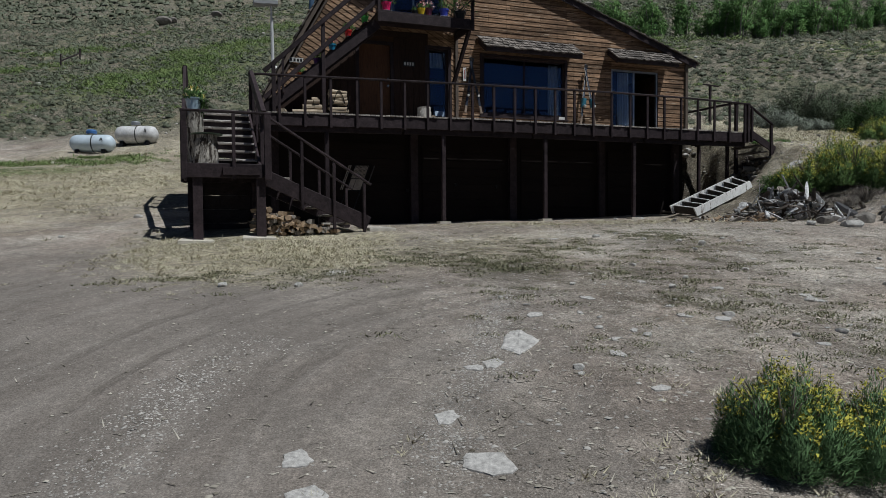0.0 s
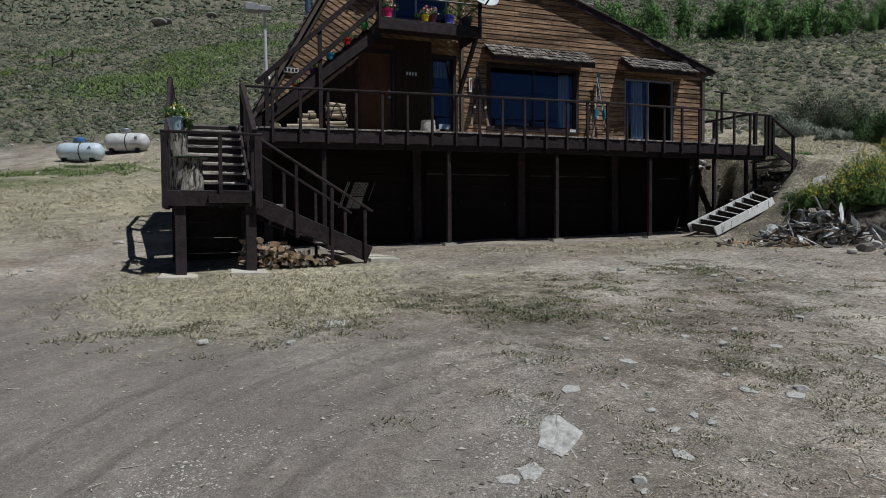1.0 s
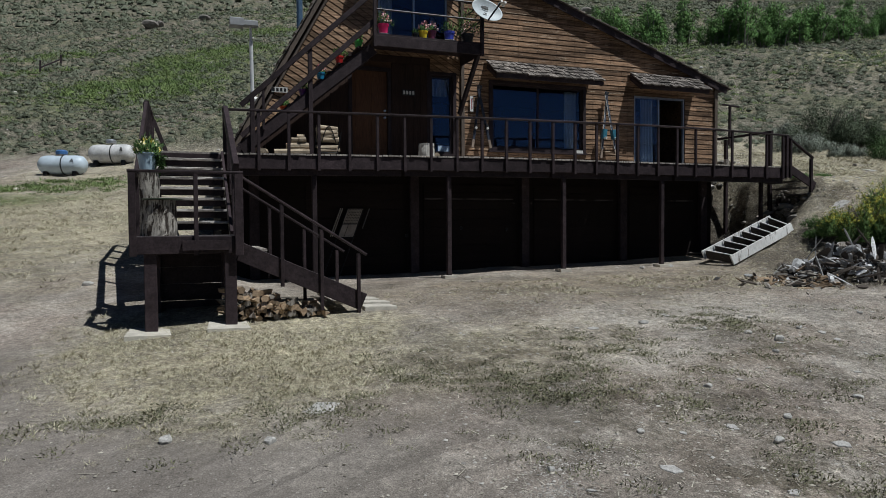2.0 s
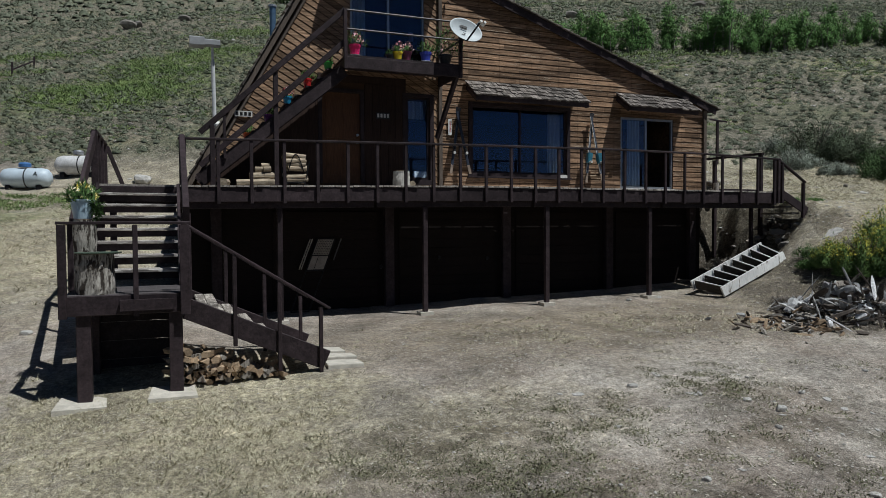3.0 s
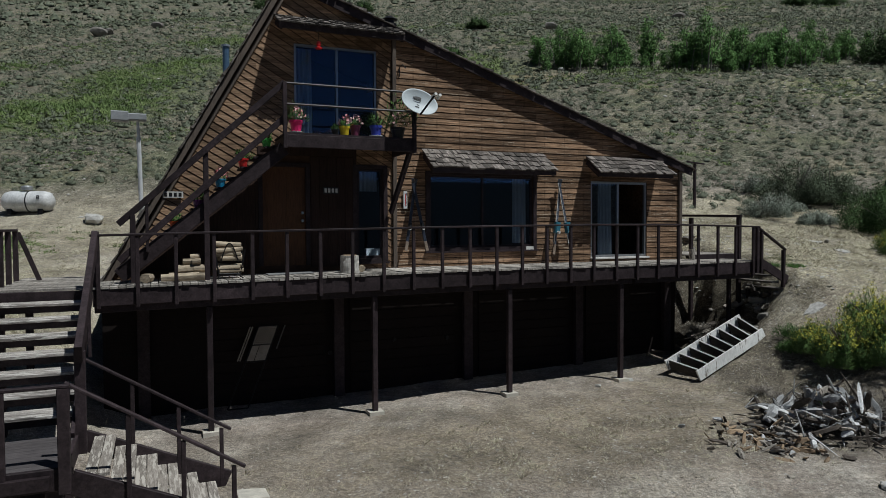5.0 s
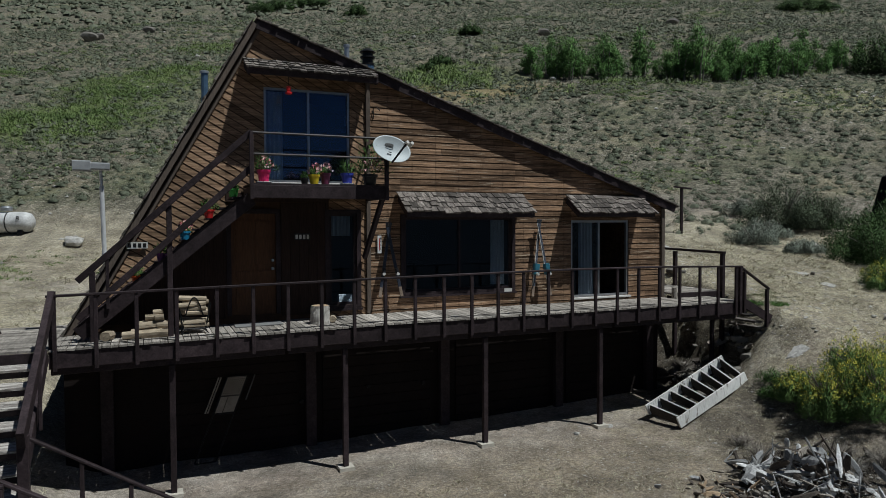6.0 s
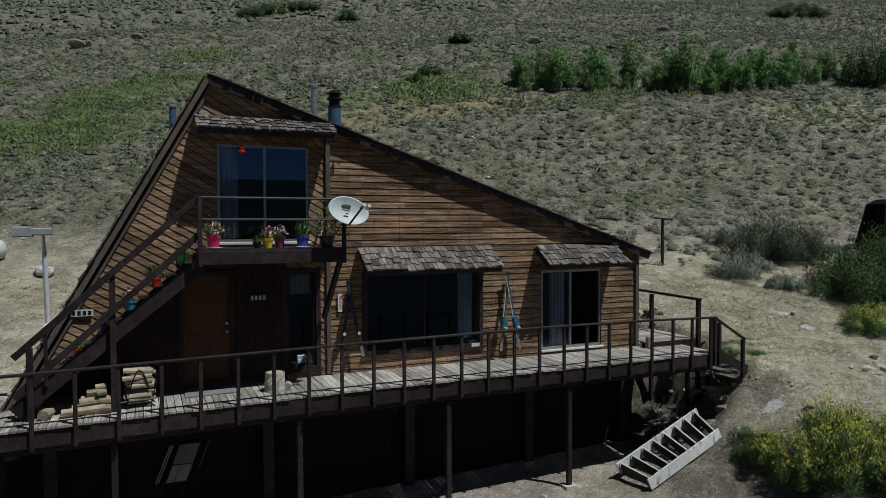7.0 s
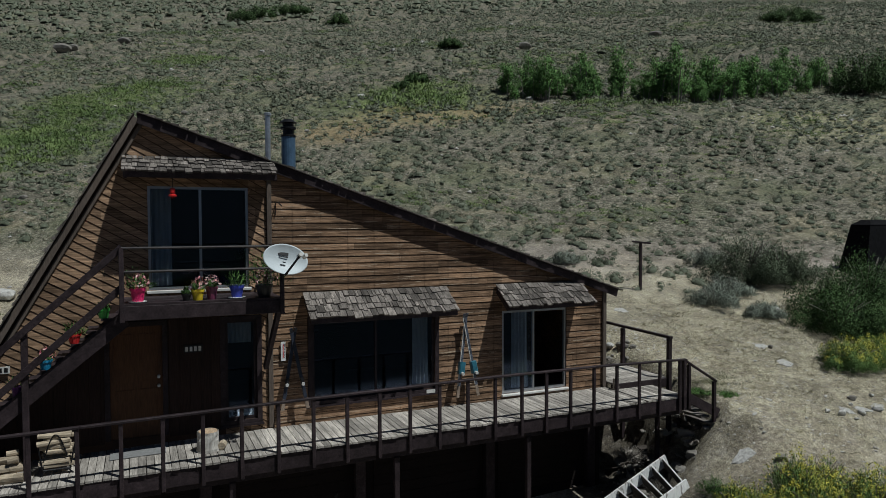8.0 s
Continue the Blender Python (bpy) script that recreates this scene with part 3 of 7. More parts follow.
def side_windows():
    """Rooms behind the front wall, closed and coloured near black as if unlit, with the outer side and back walls."""
    bm = bmesh.new()
    for p in [gable(LX, RX, 2.75)]:
        slab(bm, p, YB - 0.2, YB)
    part("back_wall", bm, BACKING, house)
    bm = bmesh.new()
    box(bm, RX - 0.16, RX, FY + 0.18, YB - 0.2, 2.70, RZ - 0.03)
    part("side_wall", bm, SIDING, house)
    # below deck level the side wall is painted dark to imitate shade
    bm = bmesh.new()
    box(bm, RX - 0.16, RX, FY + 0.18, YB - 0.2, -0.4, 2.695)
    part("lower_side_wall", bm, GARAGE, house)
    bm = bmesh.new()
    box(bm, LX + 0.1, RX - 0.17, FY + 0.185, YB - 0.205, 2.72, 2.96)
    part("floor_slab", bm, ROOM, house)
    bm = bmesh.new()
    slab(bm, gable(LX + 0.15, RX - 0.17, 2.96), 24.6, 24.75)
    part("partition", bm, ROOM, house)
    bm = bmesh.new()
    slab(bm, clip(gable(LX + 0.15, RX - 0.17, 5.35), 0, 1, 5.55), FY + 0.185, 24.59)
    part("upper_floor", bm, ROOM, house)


side_windows()


def roof():
    for name, a, b in (("steep_roof", (LX - 0.12, LZ - 0.21), (AX, AZ)), ("low_roof", (AX, AZ), (RX + 0.30, RZ - 0.10))):
        d = Vector((b[0] - a[0], b[1] - a[1])).normalized()
        n = Vector((-d.y, d.x))
        bm = bmesh.new()
        lo0, lo1 = Vector(a) + n * 0.01, Vector(b) + n * 0.01
        hi0, hi1 = lo0 + n * 0.10, lo1 + n * 0.10
        loop = [lo0, lo1, hi1, hi0]
        solid(bm, [(v.x, 19.87, v.y) for v in loop], [(v.x, YB + 0.3, v.y) for v in loop])
        r = part(name, bm, BROWN, house, "dark roof edge under old cedar shakes")
        bm = bmesh.new()
        f0, f1 = Vector(a) - n * (0.02 if name == "steep_roof" else 0.09), Vector(b) - n * (0.02 if name == "steep_roof" else 0.09)
        up_by = 0.11 if name == "steep_roof" else 0.19
        loop = [f0, f1, f1 + n * up_by, f0 + n * up_by]
        solid(bm, [(v.x, 19.835, v.y) for v in loop], [(v.x, 19.867, v.y) for v in loop])
        part("fascia", bm, TRIM if name == "steep_roof" else BROWN, r)
        if name == "steep_roof":
            bm = bmesh.new()
            f0, f1 = Vector(a) - n * 0.13 + d * 0.35, Vector(b) - n * 0.13 - d * 0.05
            loop = [f0, f1, f1 + n * 0.07, f0 + n * 0.07]
            solid(bm, [(v.x, FY - 0.055, v.y) for v in loop], [(v.x, FY - 0.02, v.y) for v in loop])
            part("rake_board", bm, TRIM, r)
        # ragged butts of the shakes along the gable edge
        rnd = random.Random(12)
        s, total = 0.05, (Vector(b) - Vector(a)).length
        while s < total - 0.2:
            w = rnd.uniform(0.14, 0.34)
            p = Vector(a) + d * s + n * 0.11
            q = p + d * w
            lift = rnd.uniform(0.02, 0.075)
            e0, e1 = (lift, 0.012) if name == "steep_roof" else (0.012, lift)
            loop = [p, q, q + n * e1, p + n * e0]
            y0 = 19.78 + rnd.uniform(-0.03, 0.03)
            bm = bmesh.new()
            solid(bm, [(v.x, y0, v.y) for v in loop], [(v.x, y0 + 0.4, v.y) for v in loop])
            bmesh.ops.recalc_face_normals(bm, faces=bm.faces)
            part("shake", bm, SHAKE, r)
            s += w + rnd.uniform(0.0, 0.03)
        # courses of shakes
        random.seed(11)
        length = (Vector(b) - Vector(a)).length
        verts, faces = [], []
        course = 0.17
        rows = int(length / course) + 1
        down = -d if name == "steep_roof" else d
        top = Vector(b) if name == "steep_roof" else Vector(a)
        for i in range(rows):
            y = 19.80 + random.uniform(-0.02, 0.02)
            while y < YB + 0.35:
                w = random.uniform(0.12, 0.26) * (1 if y < 23 else 2.5)
                s0 = i * course - 0.05
                s1 = (i + 1) * course + random.uniform(0.0, 0.05)
                t = random.uniform(0.016, 0.034)
                pts = []
                for s, h0, h1 in ((s0, 0.10, 0.115), (s1, 0.112, 0.115 + t)):
                    for yy in (y + 0.006, y + w - 0.006):
                        for h in (h0, h1):
                            v = top + down * s + n * h
                            pts.append((v.x, yy, v.y))
                o = len(verts)
                verts += pts
                faces += [(o, o + 1, o + 3, o + 2), (o + 4, o + 6, o + 7, o + 5), (o + 1, o + 5, o + 7, o + 3), (o, o + 4, o + 5, o + 1), (o + 2, o + 3, o + 7, o + 6)]
                y += w
        k = raw("shake_roofing", verts, faces, SHAKE_JOINED, r, "weathered brown cedar shakes with ragged edges")
        tagged(k, kind="stuff")


roof()


def awning(x0, x1, z_top, z_low, out):
    """A small shake-covered roof over an opening, on cheeks of siding."""
    a = link("awning", bpy.data.meshes.new("awning"), BROWN, house, "small sloping roof of grey cedar shakes")
    bm = bmesh.new()
    y0, y1 = FY - 0.035, FY - out
    d = Vector((y1 - y0, z_low - z_top)).normalized()
    n = Vector((d.y, -d.x)) if -d.x > 0 else Vector((-d.y, d.x))
    if n.y < 0:
        n = -n
    loop = [(x0 + 0.03, y0, z_top - 0.07), (x1 - 0.03, y0, z_top - 0.07), (x1 - 0.03, y1 + 0.03, z_low - 0.02), (x0 + 0.03, y1 + 0.03, z_low - 0.02)]
    solid(bm, loop, [(x, y, z + 0.05) for x, y, z in loop])
    beam(bm, (x0 + 0.02, y1 + 0.05, z_low - 0.06), (x1 - 0.02, y1 + 0.05, z_low - 0.06), 0.05, 0.11)
    for x in (x0 + 0.06, x1 - 0.06):
        beam(bm, (x, y0, z_top - 0.16), (x, y1 + 0.08, z_low - 0.08), 0.06, 0.11)
    bm.to_mesh(a.data)
    bm.free()
    random.seed(int(x0 * 10))
    length = math.hypot(out, z_top - z_low)
    rows = 4
    for i in range(rows):
        x = x0 + random.uniform(-0.02, 0.0)
        while x < x1 - 0.04:
            w = min(random.uniform(0.06, 0.20), x1 + 0.01 - x)
            s0 = max(0.0, (i - 0.25) * length / rows)
            s1 = (i + 1) * length / rows + random.uniform(-0.03, 0.065)
            lift_up = random.uniform(-0.6, 1.0)
            verts = []
            for s, h0, h1 in ((s0, 0.0, 0.018), (s1, 0.012, 0.040 + random.uniform(0, 0.014))):
                for xx in (x + 0.007, x + w - 0.007):
                    for h in (h0, h1):
                        verts.append((xx, y0 + d.x * s + n.x * h, z_top + d.y * s + n.y * h))
            verts = [(a0, b0, c0 + (0.008 if j % 2 else 0) * lift_up) for j, (a0, b0, c0) in enumerate(verts)]
            raw("shingle", verts, [(0, 1, 3, 2), (4, 6, 7, 5), (1, 5, 7, 3), (0, 4, 5, 1), (2, 3, 7, 6), (0, 2, 6, 4)], SHAKE, a)
            x += w


awning(7.22, 10.62, 5.72, 5.24, 0.72)
awning(11.93, 14.43, 5.72, 5.26, 0.66)
awning(3.74, 6.60, 8.53, 8.20, 0.70)


def window(name, x0, x1, z0, z1, bars, label, frame_mat, sill=True, wide=0.05, ajar=False):
    """A framed window set into its opening: outer casing, metal sash and a pane for each light."""
    w = link(name, bpy.data.meshes.new(name), frame_mat, house, label)
    bm = bmesh.new()
    y = FY + 0.05
    for xa, xb in ((x0, x0 + wide), (x1 - wide, x1)):
        box(bm, xa, xb, y - 0.03, y + 0.05, z0, z1)
    box(bm, x0 + wide, x1 - wide, y - 0.03, y + 0.05, z1 - wide, z1)
    box(bm, x0 + wide, x1 - wide, y - 0.03, y + 0.05, z0, z0 + wide)
    for x in bars:
        box(bm, x - 0.025, x + 0.025, y - 0.028, y + 0.04, z0 + wide, z1 - wide)
    bm.to_mesh(w.data)
    bm.free()
    edges = [x0 + wide] + [v for x in bars for v in (x - 0.025, x + 0.025)] + [x1 - wide]
    lights = list(zip(edges[::2], edges[1::2]))
    for xa, xb in lights[:1] if ajar else lights:
        bm = bmesh.new()
        box(bm, xa + 0.002, xb - 0.002, y + 0.005, y + 0.011, z0 + wide + 0.002, z1 - wide - 0.002)
        p = part("pane", bm, GLASS, w)
        p.visible_shadow = False
    if sill:
        bm = bmesh.new()
        for xa, xb in ((x0 - 0.10, x0 - 0.002), (x1 + 0.002, x1 + 0.10)):
            box(bm, xa, xb, FY - 0.045, FY - 0.002, z0 - 0.08, z1 + 0.08)
        box(bm, x0 - 0.002, x1 + 0.002, FY - 0.045, FY - 0.002, z1 + 0.002, z1 + 0.08)
        box(bm, x0 - 0.13, x1 + 0.13, FY - 0.075, FY - 0.002, z0 - 0.13, z0 - 0.082)
        box(bm, x0 - 0.002, x1 + 0.002, FY - 0.05, FY - 0.002, z0 - 0.08, z0 - 0.002)
        part("casing", bm, BROWN, w, "dark brown casing")
    return w


window("upper_window", 4.18, 6.10, 5.90, 7.96, [5.16], "tall two-light sliding window with grey metal sashes", ALUMINIUM, sill=False)
bm = bmesh.new()
beam(bm, (4.14, FY - 0.03, 5.865), (6.14, FY - 0.03, 5.865), 0.09, 0.06)
part("window_sill", bm, CREAM, house, "white painted sill under the upper window")
window("picture_window", 7.42, 10.32, 3.34, 5.12, [8.88], "wide two-light picture window in dark brown casing", BROWN)
window("sliding_door", 12.13, 14.02, 3.0, 5.06, [13.05], "sliding glass door with grey metal frame, half open", ALUMINIUM, sill=False, wide=0.06, ajar=True)
bm = bmesh.new()
beam(bm, (12.10, FY - 0.05, 2.972), (14.05, FY - 0.05, 2.972), 0.10, 0.05)
part("threshold", bm, CREAM, house, "white painted track under the sliding door")
bm = bmesh.new()
box(bm, 10.08, 10.30, FY - 0.082, FY - 0.077, 3.25, 3.335)
part("sill_end", bm, CREAM, house, "bare pale end of the picture window's sill")
window("sidelight", 5.60, 6.24, 3.12, 5.22, [], "tall narrow window beside the entry door", BROWN, wide=0.06)


bm = bmesh.new()
box(bm, 5.84, 6.18, FY + 0.075, FY + 0.20, 3.18, 3.34)
part("ledge", bm, CURTAIN, house, "white painted ledge inside the narrow window")


def stair_line(x):
    """The height on the wall below which the dark panelling stands."""
    return 2.86 + 0.843 * (x - 0.62)


def entry():
    bm = bmesh.new()
    box(bm, 3.46, 4.40, FY + 0.03, FY + 0.10, 3.0, 5.20)
    d = part("entry_door", bm, DOOR, house, "reddish-brown panelled wooden entry door, shut")
    for xa, xb in ((3.56, 3.88), (3.98, 4.30)):
        for za, zb in ((3.2, 3.95), (4.1, 5.05)):
            bm = bmesh.new()
            box(bm, xa, xb, FY + 0.015, FY + 0.03, za, zb)
            part("door_panel", bm, DOOR, d)
    for z in (4.0, 4.18):
        bm = bmesh.new()
        tube(bm, (4.33, FY + 0.03, z), (4.33, FY - 0.05, z), 0.032, 0.03, 12)
        part("knob", bm, STEEL, d, "bright metal knob")
    bm = bmesh.new()
    for xa, xb in ((3.36, 3.455), (4.405, 4.50)):
        box(bm, xa, xb, FY - 0.045, FY - 0.002, 3.0, 5.30)
    box(bm, 3.455, 4.405, FY - 0.045, FY - 0.002, 5.205, 5.30)
    part("door_casing", bm, BROWN, d)
    for x in np.arange(4.52, 5.58, 0.2):
        bm = bmesh.new()
        box(bm, float(x), float(min(x + 0.194, 5.58)), FY - 0.03, FY - 0.002, 2.95, 5.45)
        part("panel_board", bm, PANEL, house, "dark upright board beside the entry door")
    for x in np.arange(0.9, 3.35, 0.2):
        x0, x1 = float(x), float(min(x + 0.194, 3.35))
        bm = bmesh.new()
        p = [(x0, 2.95), (x1, 2.95), (x1, stair_line(x1)), (x0, stair_line(x0))]
        solid(bm, [(a, FY - 0.03, c) for a, c in p], [(a, FY - 0.002, c) for a, c in p])
        bmesh.ops.recalc_face_normals(bm, faces=bm.faces)
        part("panel_board", bm, PANEL, house, "dark upright board beside the entry door")
    bm = bmesh.new()
    box(bm, 3.36, 5.59, FY - 0.03, FY - 0.002, 5.46, 5.64)
    part("panel_board", bm, PANEL, house, "dark board above the entry door")
    bm = bmesh.new()
    beam(bm, (SPLIT + 0.02, FY - 0.05, 2.9), (SPLIT + 0.02, FY - 0.05, 8.42), 0.10, 0.05)
    part("joint_trim", bm, TRIM, house, "upright trim board between the two sidings")
    bm = bmesh.new()
    beam(bm, (RX - 0.03, FY - 0.04, 2.7), (RX - 0.03, FY - 0.04, RZ - 0.08), 0.11, 0.07)
    part("corner_trim", bm, TRIM, house)


entry()


def lower_storey():
    """The boarded storey under the deck, its shade painted dark, with doors and posts."""
    bm = bmesh.new()
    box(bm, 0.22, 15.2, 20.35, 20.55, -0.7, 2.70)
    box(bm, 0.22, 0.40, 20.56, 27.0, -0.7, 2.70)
    w = part("lower_wall", bm, GARAGE, house, "dark brown boarded lower wall, its deep shade put into the colour")
    random.seed(5)
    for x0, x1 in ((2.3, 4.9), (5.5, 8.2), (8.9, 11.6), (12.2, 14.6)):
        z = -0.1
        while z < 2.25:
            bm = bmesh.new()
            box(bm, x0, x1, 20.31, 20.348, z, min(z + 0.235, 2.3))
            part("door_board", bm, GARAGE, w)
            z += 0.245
    for x in (1.0, 5.2, 8.55, 11.9, 14.95):
        bm = bmesh.new()
        beam(bm, (x, 20.25, -0.3), (x, 20.25, 2.7), 0.24, 0.16)
        part("wall_post", bm, BROWN, w)
    for x, z in ((8.0, 1.05), (6.6, 1.1), (5.0, 0.9)):
        bm = bmesh.new()
        tube(bm, (x, 20.31, z), (x, 20.27, z), 0.05, 0.045, 12)
        part("latch", bm, DARK_METAL, w, "round metal latch")


lower_storey()
bm = bmesh.new()
tube(bm, (7.72, 23.8, 7.6), (7.72, 23.8, 9.55), 0.185, 0.185, 18)
flue = part("chimney_flue", bm, BLUE_STEEL, house, "blue-grey metal stove flue with a cap")
bm = bmesh.new()
lathe(bm, (7.72, 23.8, 9.55), [(0.20, 0.0), (0.20, 0.05), (0.15, 0.06), (0.15, 0.20), (0.21, 0.21), (0.21, 0.26), (0.15, 0.28), (0.15, 0.36), (0.24, 0.38), (0.10, 0.48)], 18)
part("flue_cap", bm, DARK_METAL, flue)
for x, y, zb, zt, r in ((7.3, 24.5, 7.9, 10.2, 0.075), (3.75, 30.4, 8.3, 10.35, 0.12)):
    bm = bmesh.new()
    tube(bm, (x, y, zb), (x, y, zt), r, r, 12)
    v = part("vent_pipe", bm, STEEL if r < 0.1 else BLUE_STEEL, house, "metal vent pipe on the roof")
    bm = bmesh.new()
    lathe(bm, (x, y, zt), [(r * 1.3, 0.0), (r * 1.3, 0.07), (r * 0.9, 0.09)], 12)
    part("pipe_cap", bm, STEEL, v)

# ---- deck ----
DZ = 2.885
DF = 18.34


def along(x, *stops):
    """A height that runs straight from stop to stop of (x, z)."""
    return float(np.interp(x, [p[0] for p in stops], [p[1] for p in stops]))


def dip(x):
    """How far the old deck has sunk towards its free end."""
    return along(x, (0.2, -0.095), (3.0, -0.055), (6.6, 0.0), (17, 0.0))


def rail_top(x):
    return along(x, (0.1, 3.745), (3.0, 3.80), (7.0, 3.865), (11.0, 3.905), (13.6, 3.895), (16.5, 3.83))


PZ = DZ + dip(0)   # platform at the head of the long flight
deck = thing("deck", (8.4, 18.5, 0), "long raised timber deck with dark brown railing and grey boards", "deck")


def deck_frame():
    ends = [0.20, 4.36, 8.40, 12.35, 16.44]
    for xa, xb in zip(ends, ends[1:]):
        bm = bmesh.new()
        beam(bm, (xa, DF, 2.69 + dip(xa)), (xb - 0.006, DF, 2.69 + dip(xb)), 0.045, 0.31)
        part("rim_board", bm, BROWN, deck, "dark brown rim board")
        bm = bmesh.new()
        beam(bm, (xa + 0.02, DF + 0.15, 2.50 + dip(xa)), (xb - 0.06, DF + 0.15, 2.50 + dip(xb)), 0.09, 0.20)
        part("girder", bm, BROWN, deck)
    bm = bmesh.new()
    beam(bm, (16.44, DF + 0.03, 2.69), (16.44, 19.6, 2.69), 0.045, 0.28)
    part("end_board", bm, BROWN, deck)
    for i in range(27):
        bm = bmesh.new()
        x = 0.35 + i * 0.6
        beam(bm, (x, DF + 0.03, 2.74 + dip(x)), (x, 20.2 if x < 15 else 20.6, 2.74 + dip(x)), 0.045, 0.2)
        part("joist", bm, BROWN, deck)
    for x, y in ((2.2, 18.47), (5.53, 18.47), (8.79, 18.47), (11.95, 18.47)):
        g = gz(x, y)
        bm = bmesh.new()
        beam(bm, (x, y, g - 0.1), (x, y, 2.395 + dip(x)), 0.11, 0.11)
        p = part("support_post", bm, BROWN, deck)
        bm = bmesh.new()
        box(bm, x - 0.16, x + 0.16, y - 0.15, y + 0.16, g - 0.2, g + 0.07)
        part("footing", bm, CONCRETE, p, "pale concrete footing")
    xs = [0.30, 0.95, 1.61, 2.29, 3.0, 3.67, 4.34, 5.01, 5.69, 6.36, 7.03, 7.70, 8.37, 9.03, 9.69, 10.35, 11.01, 11.68, 12.32, 12.97, 13.62, 14.28, 14.95, 15.58, 16.22]
    for x in xs:
        bm = bmesh.new()
        wdt = 0.07 if x < 16 else 0.09
        beam(bm, (x, DF - 0.055, 2.50 + dip(x)), (x, DF - 0.055, rail_top(x) - 0.045), wdt, 0.06)
        part("rail_post", bm, BROWN, deck)
    stops = [0.18, 3.05, 7.0, 11.0, 13.65, 16.42]
    for xa, xb in zip(stops, stops[1:]):
        bm = bmesh.new()
        beam(bm, (xa, DF - 0.055, rail_top(xa) - 0.022), (xb - 0.003, DF - 0.055, rail_top(xb) - 0.022), 0.10, 0.045)
        part("handrail", bm, BROWN, deck, "long dark brown handrail")
    bm = bmesh.new()
    beam(bm, (16.36, DF - 0.055, 2.55), (16.36, DF - 0.055, 3.81), 0.09, 0.09)
    part("corner_post", bm, BROWN, deck)
    # right-hand return along the house side
    for x, y in ((17.08, 19.60), (17.10, 21.55)):
        g = gz(x, y)
        bm = bmesh.new()
        beam(bm, (x, y, min(2.76, g)), (x, y, 4.10), 0.11, 0.11)
        part("side_post", bm, BROWN, deck)
    bm = bmesh.new()
    beam(bm, (17.08, 19.52, 4.12), (17.10, 24.1, 4.22), 0.10, 0.07)
    part("side_rail", bm, BROWN, deck)
    bm = bmesh.new()
    beam(bm, (15.30, 19.62, 2.90), (17.12, 19.62, 2.90), 0.045, 0.24)
    part("platform_rim", bm, BROWN, deck)
    bm = bmesh.new()
    beam(bm, (17.13, 19.60, 2.90), (17.13, 21.78, 2.90), 0.045, 0.24)
    part("side_rim", bm, BROWN, deck)


deck_frame()


def right_steps():
    s = thing("deck_steps", (17.2, 18.9, 2.2), "short flight of dark timber steps at the deck's end", "steps")
    g = gz(17.48, 18.6)
    bm = bmesh.new()
    beam(bm, (16.46, 18.32, 2.86), (17.58, 18.32, g + 0.08), 0.05, 0.24)
    part("stringer", bm, BROWN, s)
    for i in range(4):
        x, z = 16.50 + 0.25 * i, 2.64 - 0.19 * i
        bm = bmesh.new()
        box(bm, x, x + 0.27, 18.35, 19.50, z - 0.025, z + 0.025)
        part("tread", bm, TREAD_DARK, s)
    for x, y, z in ((16.55, 19.45, 2.84), (17.30, 19.45, 2.05)):
        bm = bmesh.new()
        beam(bm, (x, y, gz(x, y) - 0.1), (x, y, z), 0.10, 0.10)
        part("step_post", bm, BROWN, s)
    bm = bmesh.new()
    beam(bm, (17.37, 18.30, g - 0.1), (17.37, 18.30, 3.16), 0.085, 0.085)
    part("newel", bm, BROWN, s)
    bm = bmesh.new()
    beam(bm, (16.36, 18.29, 3.80), (17.42, 18.29, 3.17), 0.09, 0.05)
    part("handrail", bm, BROWN, s)
    bm = bmesh.new()
    beam(bm, (16.52, 18.29, 2.55), (16.52, 18.29, 3.67), 0.08, 0.08)
    part("baluster", bm, BROWN, s)


right_steps()


def deck_boards():
    random.seed(3)
    x = 0.21
    while x < 15.16:
        w = min(0.138, 15.2 - x)
        bm = bmesh.new()
        dz = random.uniform(-0.004, 0.004)
        dz += dip(x)
        box(bm, x, x + w - random.uniform(0.009, 0.017), DF - 0.035 - random.uniform(0, 0.03), FY - 0.06, DZ - 0.038 + dz, DZ + dz)
        part("deck_board", bm, DECKING, deck)
        x += 0.138
    while x < 16.4:
        bm = bmesh.new()
        dz = random.uniform(-0.004, 0.004)
        box(bm, x, x + 0.126, DF - 0.03, 19.59, DZ - 0.038 + dz, DZ + dz)
        part("deck_board", bm, DECKING, deck)
        x += 0.138
    y = 19.62
    while y < 21.7:
        bm = bmesh.new()
        box(bm, 15.3, 17.15, y, y + 0.126, DZ + 0.09, DZ + 0.13 + random.uniform(-0.003, 0.003))
        part("deck_board", bm, DECKING, deck)
        y += 0.138
    # platform at the head of the long flight
    y = 18.36
    while y < 21.6:
        bm = bmesh.new()
        box(bm, -1.34, 0.195, y, y + 0.126, PZ - 0.038, PZ + random.uniform(-0.005, 0.003))
        part("platform_board", bm, DECKING, deck)
        y += 0.138
    for a, b in (((-1.33, 18.36, PZ - 0.17), (-1.33, 21.6, PZ - 0.17)), ((-1.33, 18.33, PZ - 0.17), (0.17, 18.33, PZ - 0.17)), ((-1.33, 21.62, PZ - 0.17), (0.17, 21.62, PZ - 0.17))):
        bm = bmesh.new()
        beam(bm, a, b, 0.05, 0.26)
        part("platform_rim", bm, BROWN, deck)
    for x, y in ((-1.25, 21.5), (-1.25, 18.45)):
        bm = bmesh.new()
        beam(bm, (x, y, gz(x, y) - 0.1), (x, y, PZ - 0.05), 0.14, 0.14)
        part("support_post", bm, BROWN, deck)


